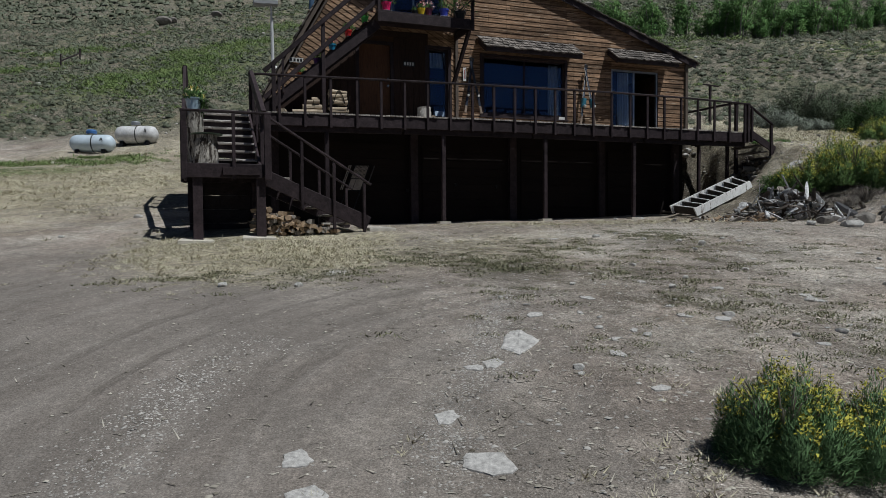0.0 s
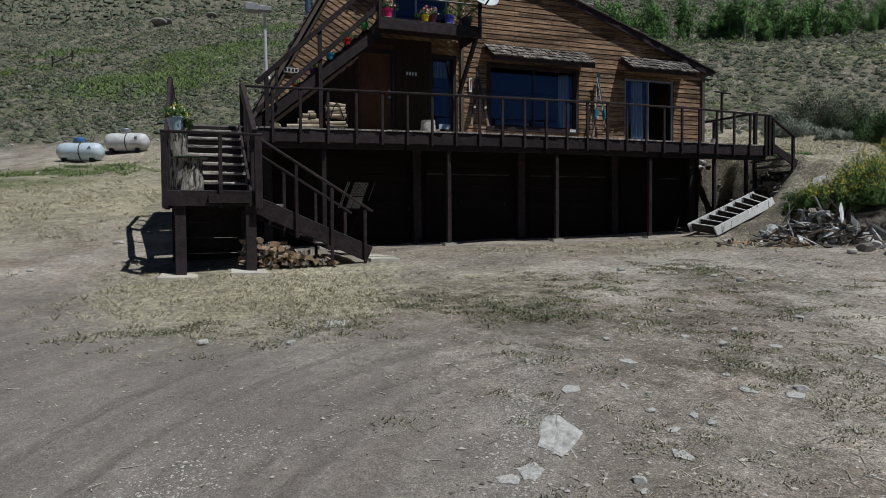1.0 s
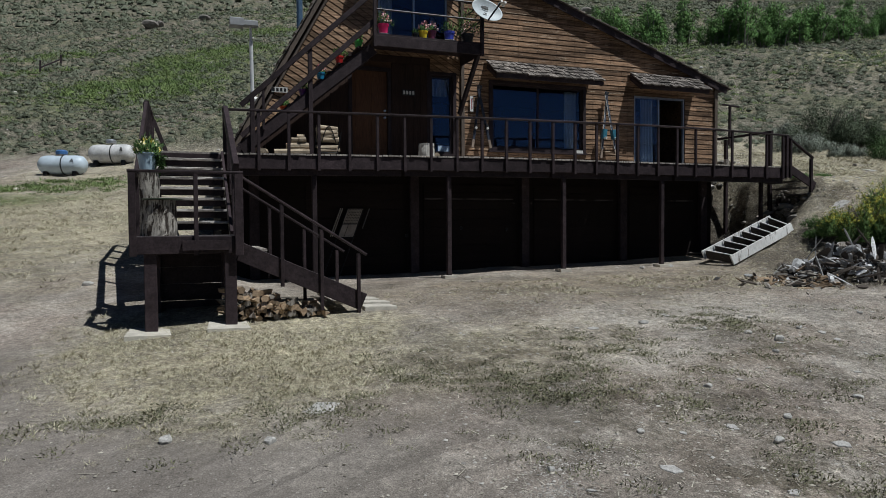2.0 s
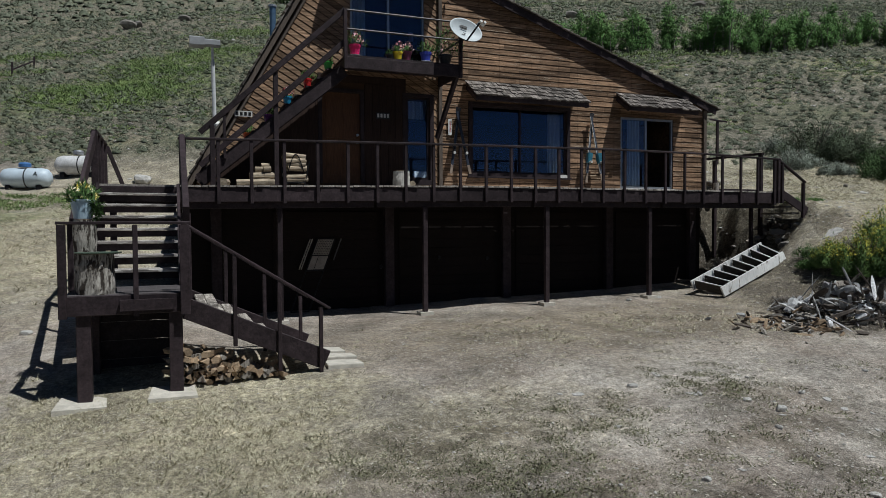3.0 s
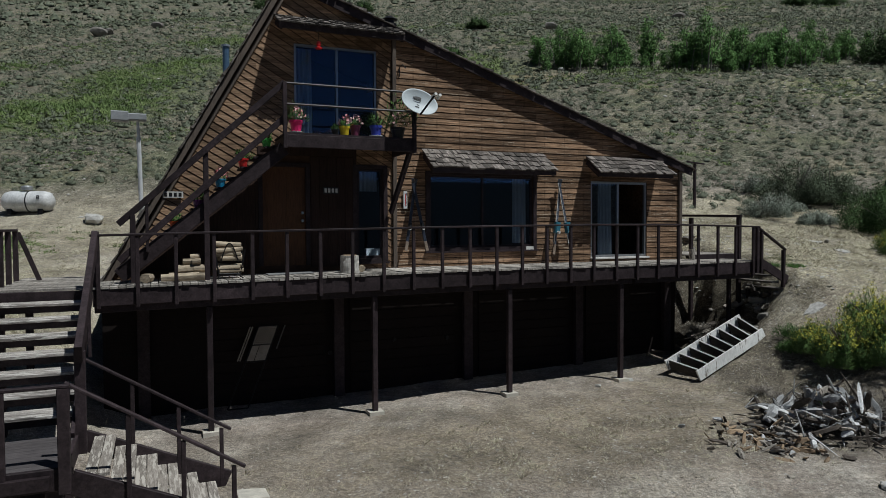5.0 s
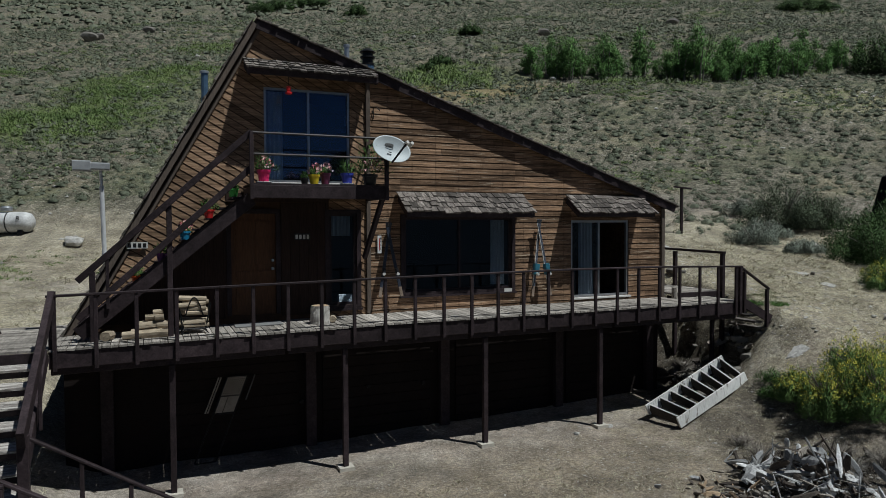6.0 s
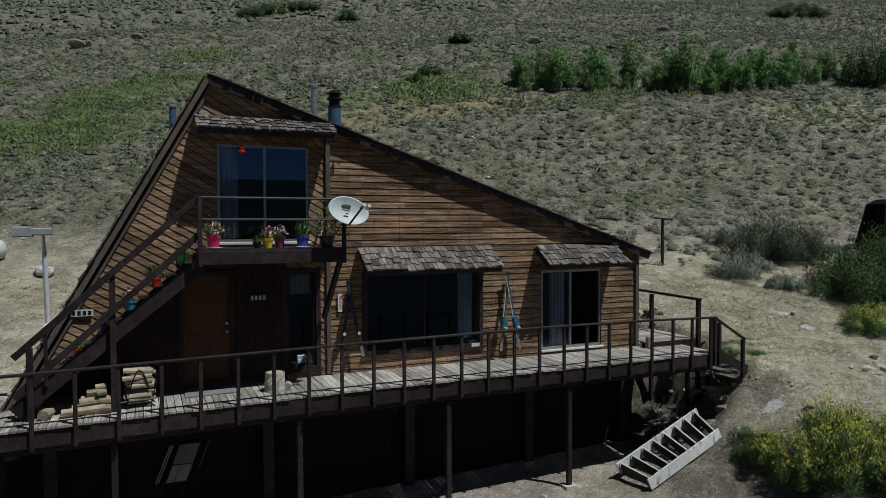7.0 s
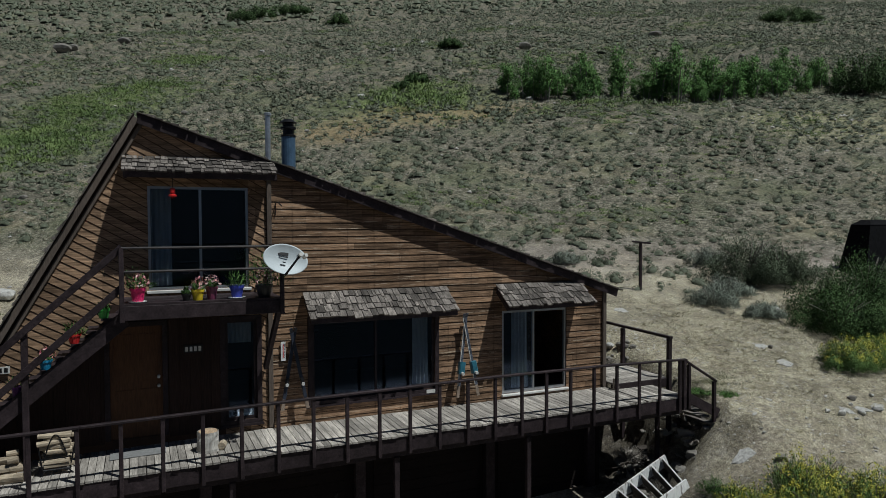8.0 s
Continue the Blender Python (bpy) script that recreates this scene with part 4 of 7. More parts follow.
# ---- stairs to the drive ----
LZT = 1.02  # landing top
flight = thing("entry_stairs", (-0.5, 15, -0.5), "dark brown timber stairs with a landing and open worn treads", "stairs")


def entry_stairs():
    x0, x1, y0, y1 = -1.30, 0.20, 13.78, 15.15
    # landing
    for i in range(10):
        bm = bmesh.new()
        y = y0 + 0.02 + i * 0.136
        box(bm, x0 + 0.02, x1 - 0.02, y, y + 0.130, LZT - 0.04, LZT)
        part("landing_board", bm, wood_dark_tread, flight)
    for a, b in (((x0, y0, 0.88), (x1, y0, 0.88)), ((x0, y1, 0.88), (x1, y1, 0.88)), ((x0, y0, 0.88), (x0, y1, 0.88)), ((x1, y0, 0.88), (x1, y1, 0.88))):
        bm = bmesh.new()
        beam(bm, a, b, 0.06, 0.27)
        part("landing_rim", bm, BROWN, flight)
    for x, y in ((x0 + 0.22, y0 + 0.12), (x1 - 0.12, y0 + 0.12), (x0 + 0.22, y1 - 0.1), (x1 - 0.12, y1 - 0.1)):
        g = gz(x, y)
        bm = bmesh.new()
        beam(bm, (x, y, g - 0.1), (x, y, 0.75), 0.18, 0.18)
        p = part("landing_post", bm, BROWN, flight)
    for x in (x0 + 0.2, x1 - 0.15):
        g = gz(x, y0)
        bm = bmesh.new()
        solid(bm, [(x - 0.34, y0 - 0.26, g - 0.3), (x + 0.30, y0 - 0.20, g - 0.3), (x + 0.26, y0 + 0.36, g - 0.3), (x - 0.30, y0 + 0.30, g - 0.3)], [(x - 0.34, y0 - 0.26, g + 0.02), (x + 0.30, y0 - 0.20, g + 0.0), (x + 0.26, y0 + 0.36, g + 0.05), (x - 0.30, y0 + 0.30, g + 0.06)])
        part("footing_slab", bm, CONCRETE, flight, "pale concrete footing slab")
    # added dark boards that stand in for the shade under the landing
    for i in range(6):
        z = 0.76 - 0.29 * i
        bm = bmesh.new()
        box(bm, x0 + 0.05, x1 - 0.05, y1 + 0.04, y1 + 0.065, z - 0.284, z)
        part("skirt_board", bm, BROWN, flight)
    bm = bmesh.new()
    box(bm, -0.62, 0.06, y0 - 0.12, y0 - 0.035, 0.80, 0.95)
    part("apron_board", bm, BROWN, flight)
    # landing railing
    for x, y, t in ((x0 - 0.01, y0 - 0.03, 0.10), (-0.42, y0 - 0.045, 0.065), (x1 + 0.01, y0 - 0.03, 0.13), (x0 - 0.02, y1 - 0.1, 0.09)):
        bm = bmesh.new()
        beam(bm, (x, y, 0.72), (x, y, 1.97), t, t)
        part("rail_post", bm, BROWN, flight)
    bm = bmesh.new()
    beam(bm, (x0 - 0.07, y0 - 0.03, 1.995), (x1 + 0.08, y0 - 0.03, 1.995), 0.10, 0.04)
    beam(bm, (x0 - 0.01, y0, 1.995), (x0 - 0.01, y1, 1.995), 0.10, 0.04)
    part("landing_rail", bm, BROWN, flight)
    # long flight up to the deck
    n = 8
    rise = (PZ - LZT) / n
    run = (18.3 - y1) / n
    for i in range(1, n):
        y = y1 + run * i
        z = LZT + rise * i
        bm = bmesh.new()
        beam(bm, (x0 + 0.06, y + 0.06, z), (x1 - 0.06, y + 0.07, z), 0.46, 0.05)
        part("tread", bm, TREAD, flight)
        # added dark strip imitating the shade beneath each open tread
        bm = bmesh.new()
        box(bm, x0 + 0.07, x1 - 0.07, y - 0.09, y - 0.05, z - 0.135, z - 0.028)
        part("cleat", bm, BROWN, flight)
    for x in (x0 + 0.03, x1 - 0.03):
        bm = bmesh.new()
        beam(bm, (x, y1 - 0.1, LZT - 0.05), (x, 18.30, PZ - 0.10), 0.055, 0.27)
        part("stringer", bm, BROWN, flight)
    for x, wide, low, z0, foot in ((x0 - 0.03, 0.065, y1 - 0.15, 1.96, y1 - 0.1), (x1 + 0.06, 0.10, y1 - 0.12, 2.14, y1 + 0.06)):
        bm = bmesh.new()
        beam(bm, (x, low, z0), (x, 18.38, 3.70), wide, 0.25)
        part("stair_rail", bm, BROWN, flight, "wide dark brown sloping rail board")
        bm = bmesh.new()
        beam(bm, (x, 18.40, 2.5), (x, 18.40, 3.80), 0.12, 0.10)
        part("newel", bm, BROWN, flight)
        bm = bmesh.new()
        beam(bm, (x, foot, 0.74), (x, foot, z0 + 0.02), 0.14, 0.12)
        part("newel", bm, BROWN, flight)
        bm = bmesh.new()
        beam(bm, (x, 16.8, 1.8), (x, 16.8, 2.85), 0.05, 0.07)
        part("baluster", bm, BROWN, flight)
    # platform rail with a brace
    bm = bmesh.new()
    beam(bm, (x0 - 0.03, 18.4, 3.82), (x0 - 0.03, 20.6, 3.82), 0.10, 0.05)
    part("platform_rail", bm, BROWN, flight)
    for y in (19.1, 19.85, 20.6):
        bm = bmesh.new()
        beam(bm, (x0 - 0.03, y, 2.65), (x0 - 0.03, y, 3.80), 0.09, 0.09)
        part("platform_post", bm, BROWN, flight)
    bm = bmesh.new()
    beam(bm, (x0 + 0.0, 20.7, 3.78), (x0 + 0.36, 20.75, 2.78), 0.05, 0.09)
    part("brace", bm, BROWN, flight)
    # short flight down to the drive
    ya, yb = 14.02, 15.80
    g = gz(2.2, 14.8)
    xa, xb = x1 + 0.05, 2.20
    for y in (ya, yb):
        bm = bmesh.new()
        beam(bm, (xa - 0.02, y, 0.76), (xb + 0.05, y, g + 0.12), 0.07, 0.30)
        part("lower_stringer", bm, BROWN, flight)
    m = 7
    for i in range(1, m):
        x = xa + (xb - xa) * i / m
        z = LZT - 0.06 + (g - LZT) * i / m
        for a, b in ((-0.15, -0.01), (0.0, 0.14)):
            bm = bmesh.new()
            beam(bm, (x + (a + b) / 2, ya + 0.04, z), (x + (a + b) / 2, yb - 0.04, z), b - a, 0.045)
            part("lower_tread", bm, TREAD_Y, flight)
    for y in (ya - 0.02, yb + 0.02):
        for k in (0.33, 0.66, 0.98):
            x = xa + (xb - xa) * k
            z = LZT + (g - LZT) * k
            bm = bmesh.new()
            beam(bm, (x, y - 0.03, z - 0.42 if k < 0.9 else gz(x, y) - 0.1), (x, y - 0.03, z + 0.93), 0.06, 0.06)
            part("lower_post", bm, BROWN, flight)
        bm = bmesh.new()
        beam(bm, (xa - 0.05, y - 0.03, 1.99), (xb + 0.10, y - 0.03, g + 0.93), 0.085, 0.04)
        part("lower_rail", bm, BROWN, flight)


wood_dark_tread = wood("dark_landing_boards", (0.05, 0.045, 0.048), (0.13, 0.115, 0.115), (0.7, 6, 6), spread=0.2)
TREAD_Y = wood("worn_lower_tread", (0.12, 0.10, 0.085), (0.40, 0.36, 0.32), (6, 0.7, 6), spread=0.4, worn=(0.50, (0.50, 0.46, 0.41)))
entry_stairs()

# ---- balcony and its stair ----
balcony = thing("balcony", (5.0, 19.3, 5.5), "small dark brown balcony below the upper window", "balcony")


def build_balcony():
    x0, x1, y0 = 3.72, 6.52, 18.62
    bm = bmesh.new()
    beam(bm, (x0, y0 + 0.03, 5.62), (x1, y0 + 0.03, 5.62), 0.05, 0.26)
    part("rim_board", bm, BROWN, balcony)
    for x in (x0 + 0.03, x1 - 0.03):
        bm = bmesh.new()
        beam(bm, (x, y0 + 0.06, 5.62), (x, FY - 0.04, 5.62), 0.05, 0.24)
        part("side_board", bm, BROWN, balcony)
    for i in range(9):
        y = y0 + 0.01 + i * 0.148
        bm = bmesh.new()
        box(bm, x0 + 0.0, x1 - 0.0, y, min(y + 0.14, FY - 0.05), 5.752, 5.79)
        part("floor_board", bm, BROWN, balcony)
    for x, y in ((x0, y0), (x1, y0)):
        bm = bmesh.new()
        beam(bm, (x, y, 5.47), (x, y, 6.79), 0.08, 0.08)
        part("corner_post", bm, BROWN, balcony)
    for z in (6.78, 6.36):
        bm = bmesh.new()
        tube(bm, (x0, y0, z), (x1, y0, z), 0.024, 0.024, 8)
        part("front_rail", bm, STEEL_DARK, balcony, "thin weathered metal rail")
        bm = bmesh.new()
        tube(bm, (x1, y0, z), (x1, FY - 0.03, z), 0.024, 0.024, 8)
        part("side_rail", bm, STEEL_DARK, balcony)
    # brace posts to the deck
    bm = bmesh.new()
    beam(bm, (x1 - 0.02, y0 + 0.2, 5.55), (x1 - 0.12, FY - 0.12, 4.2), 0.09, 0.12)
    part("brace", bm, BROWN, balcony)


STEEL_DARK = plain("weathered_rail", (0.06, 0.055, 0.055), 0.5, 0.3, 0.3)
build_balcony()
stair = thing("balcony_stair", (2.0, 19.0, 3.0), "dark brown stair from the deck to the balcony", "stairs")


def balcony_stair():
    a, b = Vector((0.62, 0, 3.02)), Vector((3.75, 0, 5.66))
    d = (b - a).normalized()
    for y in (18.90, 19.72):
        bm = bmesh.new()
        beam(bm, (a.x, y, a.z - 0.08), (b.x, y, b.z - 0.17), 0.055, 0.28)
        part("stringer", bm, BROWN, stair)
    n = 13
    for i in range(1, n):
        k = i / n
        x, z = a.x + (b.x - a.x) * k, a.z + (b.z + 0.12 - a.z) * k
        bm = bmesh.new()
        box(bm, x - 0.14, x + 0.13, 18.93, 19.69, z - 0.09, z - 0.05)
        part("tread", bm, BROWN, stair)
    for off in (1.0, 0.30):
        bm = bmesh.new()
        p = Vector((0.62, 18.85, 3.93 - (1.0 - off)))
        q = Vector((3.74, 18.68, 6.80 - (1.0 - off) * 1.0))
        beam(bm, p, q, 0.05, 0.12)
        part("handrail", bm, BROWN, stair)
    for x, zt in ((0.87, 4.10), (2.20, 5.36)):
        bm = bmesh.new()
        beam(bm, (x, 18.83, DZ + dip(x)), (x, 18.83, zt), 0.10, 0.10)
        part("newel", bm, BROWN, stair)
    bm = bmesh.new()
    beam(bm, (1.12, 18.84, 3.4), (1.12, 18.84, 4.35), 0.06, 0.06)
    part("baluster", bm, BROWN, stair)


balcony_stair()

# ---- things on and round the house ----
def mesh_of(name, verts, tris, mat):
    """A mesh from arrays of vertices and triangles."""
    verts, tris = np.asarray(verts, np.float32), np.asarray(tris, np.int32)
    soft = None
    if verts.shape[1] == 6:
        verts, soft = verts[:, :3], verts[:, 3:]
        a, b, c = (verts[tris[:, i]] for i in range(3))
        turned = np.einsum("ij,ij->i", np.cross(b - a, c - a), soft[tris[:, 0]]) < 0
        tris = tris.copy()
        tris[turned] = tris[turned][:, ::-1]
    mesh = bpy.data.meshes.new(name)
    mesh.vertices.add(len(verts))
    mesh.vertices.foreach_set("co", verts.ravel())
    mesh.loops.add(tris.size)
    mesh.loops.foreach_set("vertex_index", tris.ravel())
    mesh.polygons.add(len(tris))
    mesh.polygons.foreach_set("loop_start", np.arange(0, tris.size, 3, dtype=np.int32))
    mesh.update(calc_edges=True)
    mesh.materials.append(mat)
    if soft is not None:
        mesh.shade_smooth()
        mesh.normals_split_custom_set_from_vertices(soft.tolist())
    return mesh


def moved(v, by):
    """Leaves shifted by an offset; their rounded normals stay."""
    v = v.copy()
    v[:, :3] += np.asarray(by, float)
    return v


def rounded(v, p, d, spread, rng):
    """Positions with normals that follow the crown's round form."""
    n = p + rng.normal(0, spread, p.shape) * np.linalg.norm(p, axis=1).mean() + d * 0.25
    n = n / (np.linalg.norm(n, axis=1)[:, None] + 1e-6)
    return np.concatenate([v, np.repeat(n, 3, 0)], 1)


def blades(n, rx, ry, h, length, width, rng, inner=0.5, lift=0.7, floor_z=0.05, lump=0.35, side=0.5):
    """n narrow leaves over a lumpy dome, pointing outwards and up."""
    a = rng.uniform(0, 2 * math.pi, n)
    s = np.clip(rng.uniform(floor_z, 1, n), 0, 1)
    c = np.sqrt(1 - s * s)
    u = np.stack([c * np.cos(a), c * np.sin(a), s], 1)
    k = rng.uniform(inner, 1.0, n) ** 0.6
    ph = rng.uniform(0, 50)
    k = k * (1 + lump * (vnoise(a * 1.6 + ph, s * 3.1 + ph, 4) + 0.6 * vnoise(a * 4 + ph, s * 6 + ph, 6)))
    p = u * k[:, None] * np.array([rx, ry, h])
    d = u + np.array([0, 0, lift]) + rng.normal(0, side, (n, 3))
    d /= np.linalg.norm(d, axis=1)[:, None]
    w = np.cross(d, rng.normal(0, 1, (n, 3)))
    w /= np.linalg.norm(w, axis=1)[:, None]
    ln = length * rng.uniform(0.6, 1.3, n)[:, None]
    verts = np.concatenate([p - w * width / 2, p + w * width / 2, p + d * ln], 1).reshape(-1, 3)
    out = u / np.array([rx, ry, max(h, 0.4 * rx)]) * rx
    return rounded(verts, out, d, 0.30, rng), np.arange(3 * n).reshape(-1, 3)


def flowers(n, rx, ry, h, size, rng, low=0.25, lump=0.35, patch=0.0, heads=0):
    """Petals over a dome; with heads they stand together in that many small tufts."""
    m = heads or n
    a = rng.uniform(0, 2 * math.pi, m)
    s = rng.uniform(low, 1, m)
    keep = vnoise(a * 2.2 + 3, s * 4 + 3, 9) > patch
    a, s = a[keep], s[keep]
    c = np.sqrt(1 - s * s)
    k = 1.0 + lump * vnoise(a * 1.6, s * 3.1, 4) + rng.uniform(-0.05, 0.10, len(a))
    p = np.stack([c * np.cos(a), c * np.sin(a), s], 1) * k[:, None] * np.array([rx, ry, h])
    if heads:
        each = max(1, n // heads)
        wide = rng.uniform(1.2, 3.4, len(p))[:, None] * size
        p = np.repeat(p, each, 0) + rng.normal(0, 1, (len(p) * each, 3)) * np.repeat(wide, each, 0)
    n = len(p)
    v = (p[:, None, :] + rng.normal(0, size, (n, 3, 3))).reshape(-1, 3)
    return rounded(v, p / rx, p * 0, 0.25, rng), np.arange(3 * n).reshape(-1, 3)


def joined(chunks):
    vs, ts, o = [], [], 0
    for v, t in chunks:
        vs.append(v)
        ts.append(t + o)
        o += len(v)
    return np.concatenate(vs), np.concatenate(ts)


def flower_pot(x, y, z, colour, r, h, label, plant=1.0, bloom=None, saucer=False):
    pot = thing("flower_pot", (x, y, z), label, "flower pot")
    bm = bmesh.new()
    lathe(bm, (x, y, z), [(r * 0.70, 0.0), (r * 0.94, h * 0.80), (r * 1.06, h * 0.80), (r * 1.08, h), (r * 0.94, h), (r * 0.92, h * 0.9)], 18)
    part("pot", bm, POTS[colour], pot)
    if saucer:
        bm = bmesh.new()
        lathe(bm, (x, y, z - 0.002), [(r * 1.0, 0.0), (r * 1.25, 0.03), (r * 1.2, 0.034), (r * 0.8, 0.01)], 18)
        part("saucer", bm, WHITE, pot, "white saucer")
    rng = np.random.default_rng(int(x * 1000))
    v, t = blades(int(260 * plant), r * 1.5 * plant, r * 1.5 * plant, r * 2.1 * plant, 0.07, 0.02, rng, inner=0.2, lump=0.6)
    v = moved(v, [x, y, z + h * 0.9])
    link("leaves", mesh_of("leaves", v, t, GREEN), None, pot)
    if bloom:
        v, t = flowers(150, r * 1.5, r * 1.5, r * 2.0, 0.022, rng)
        v = moved(v, [x, y, z + h * 0.9])
        tagged(link("bloom", mesh_of("bloom", v, t, bloom), None, pot), kind="stuff")
    return pot


STEP = lambda i: (0.62 + 3.13 * i / 13, 3.02 + 2.76 * i / 13 + 0.02)
for i, off, colour, label, plant in ((4, 0.04, "orange", "orange flower pot with a small plant on a stair tread", 0.8), (6, 0.0, "purple", "dark purple flower pot with leaves on a stair tread", 1.0),
                                     (8, -0.06, "teal", "blue flower pot with pale flowers on a stair tread", 0.7), (10, -0.09, "red", "red flower pot with a leafy plant on a stair tread", 1.1),
                                     (12, -0.10, "green", "small green flower pot with a reddish plant", 0.7)):
    x, z = STEP(i)
    flower_pot(x + off, 19.04, z - 0.07, colour, 0.105, 0.17, label, plant, BLOOMS if colour == "teal" else None)
BZ = 5.79
flower_pot(3.98, 18.80, BZ, "pink", 0.13, 0.27, "bright pink flower pot with pale trailing flowers", 1.3, BLOOMS, True)
flower_pot(4.80, 18.80, BZ, "black", 0.085, 0.13, "small black plant pot on the balcony floor", 0.6)
flower_pot(5.00, 18.80, BZ, "yellow", 0.115, 0.20, "yellow flower pot with pink blooms", 0.7, BLOOMS)
flower_pot(5.25, 18.86, BZ, "mauve", 0.11, 0.24, "dark mauve pot with pink flowers", 0.6, BLOOMS)
flower_pot(5.70, 18.80, BZ, "blue", 0.13, 0.25, "deep blue flower pot with a green plant on a white saucer", 1.1, None, True)
flower_pot(6.22, 18.85, BZ, "black", 0.16, 0.24, "dark planter with bushy trailing vines and red flowers", 2.0, BLOOMS)


def feeder():
    f = thing("hanging_feeder", (4.62, 19.45, 7.8), "small red glass bird feeder hanging under the eave", "bird feeder")
    bm = bmesh.new()
    lathe(bm, (4.62, 19.45, 7.72), [(0.02, 0.0), (0.075, 0.02), (0.075, 0.05), (0.03, 0.07), (0.05, 0.10), (0.05, 0.17), (0.01, 0.19)], 14)
    part("bowl", bm, POTS["red"], f, "red glass bowl")
    bm = bmesh.new()
    tube(bm, (4.62, 19.45, 7.90), (4.62, 19.45, 8.20), 0.006, 0.006, 6)
    part("wire", bm, DARK_METAL, f)


feeder()


def satellite_dish():
    c = Vector((6.54, 18.32, 6.54))
    d = thing("satellite_dish", c, "pale grey oval satellite dish on the balcony's corner", "satellite dish")
    n = Vector((0.10, -0.93, 0.34)).normalized()
    s = n.cross(Vector((0, 0, 1))).normalized() * -1
    u = s.cross(n) * -1
    if u.z < 0:
        u = -u
    ca, sa = math.cos(-0.2), math.sin(-0.2)
    s, u = s * ca + u * sa, u * ca - s * sa
    bm = bmesh.new()
    rings = []
    for side in (0, 1):
        for k in (0.02, 0.35, 0.7, 0.93, 1.0):
            off = 0.10 * (k * k - 1) - (0.012 if side else 0)
            rings.append([bm.verts.new(c + s * (0.43 * k * math.cos(a)) + u * (0.30 * k * math.sin(a)) + n * off) for a in [2 * math.pi * i / 36 for i in range(36)]])
    order = rings[:5] + rings[9:4:-1]
    for a, b in zip(order, order[1:]):
        for i in range(36):
            bm.faces.new((a[i], a[(i + 1) % 36], b[(i + 1) % 36], b[i]))
    bm.faces.new(order[0][::-1])
    bm.faces.new(order[-1])
    bmesh.ops.recalc_face_normals(bm, faces=bm.faces)
    part("reflector", bm, DISH, d, "pale grey oval reflector", smooth=True)
    for a0, b0, w, h in ((-0.04, 0.145, 0.20, 0.115), (-0.03, 0.06, 0.17, 0.018), (-0.03, -0.10, 0.10, 0.022)):
        bm = bmesh.new()
        q = c + s * a0 + u * b0 - n * 0.074
        solid(bm, [q + s * i * w / 2 + u * j * h / 2 for i, j in ((-1, -1), (1, -1), (1, 1), (-1, 1))], [q + n * 0.004 + s * i * w / 2 + u * j * h / 2 for i, j in ((-1, -1), (1, -1), (1, 1), (-1, 1))])
        part("emblem", bm, BLACK, d, "plain dark mark on the reflector")
    bm = bmesh.new()
    tip = c + n * 0.42 - u * 0.02 + s * 0.16
    beam(bm, c - u * 0.31 - n * 0.02 + s * 0.02, tip, 0.03, 0.04)
    part("feed_arm", bm, DARK_METAL, d)
    bm = bmesh.new()
    tube(bm, tip + n * 0.03, tip - n * 0.12, 0.035, 0.045, 10)
    tube(bm, tip + s * 0.10 + n * 0.03, tip + s * 0.10 - n * 0.10, 0.035, 0.045, 10)
    part("feed_horn", bm, CREAM, d)
    bm = bmesh.new()
    tube(bm, c - n * 0.11, c - n * 0.2 - u * 0.05, 0.05, 0.05, 10)
    tube(bm, c - n * 0.2 - u * 0.05, (6.54, 18.62, 6.0), 0.025, 0.025, 8)
    part("mount", bm, DARK_METAL, d)


satellite_dish()


def thermometer():
    t = thing("thermometer", (6.78, 19.95, 4.5), "white outdoor thermometer on the siding", "thermometer")
    bm = bmesh.new()
    beam(bm, (6.78, 19.945, 4.29), (6.78, 19.945, 4.70), 0.10, 0.02, 0.006)
    part("plate", bm, WHITE, t)
    bm = bmesh.new()
    tube(bm, (6.78, 19.930, 4.36), (6.78, 19.930, 4.64), 0.008, 0.008, 8)
    part("glass_tube", bm, POTS["red"], t)
    bm = bmesh.new()
    for i in range(9):
        box(bm, 6.795, 6.82, 19.931, 19.934, 4.37 + i * 0.032, 4.376 + i * 0.032)
    part("scale_marks", bm, BLACK, t)


thermometer()


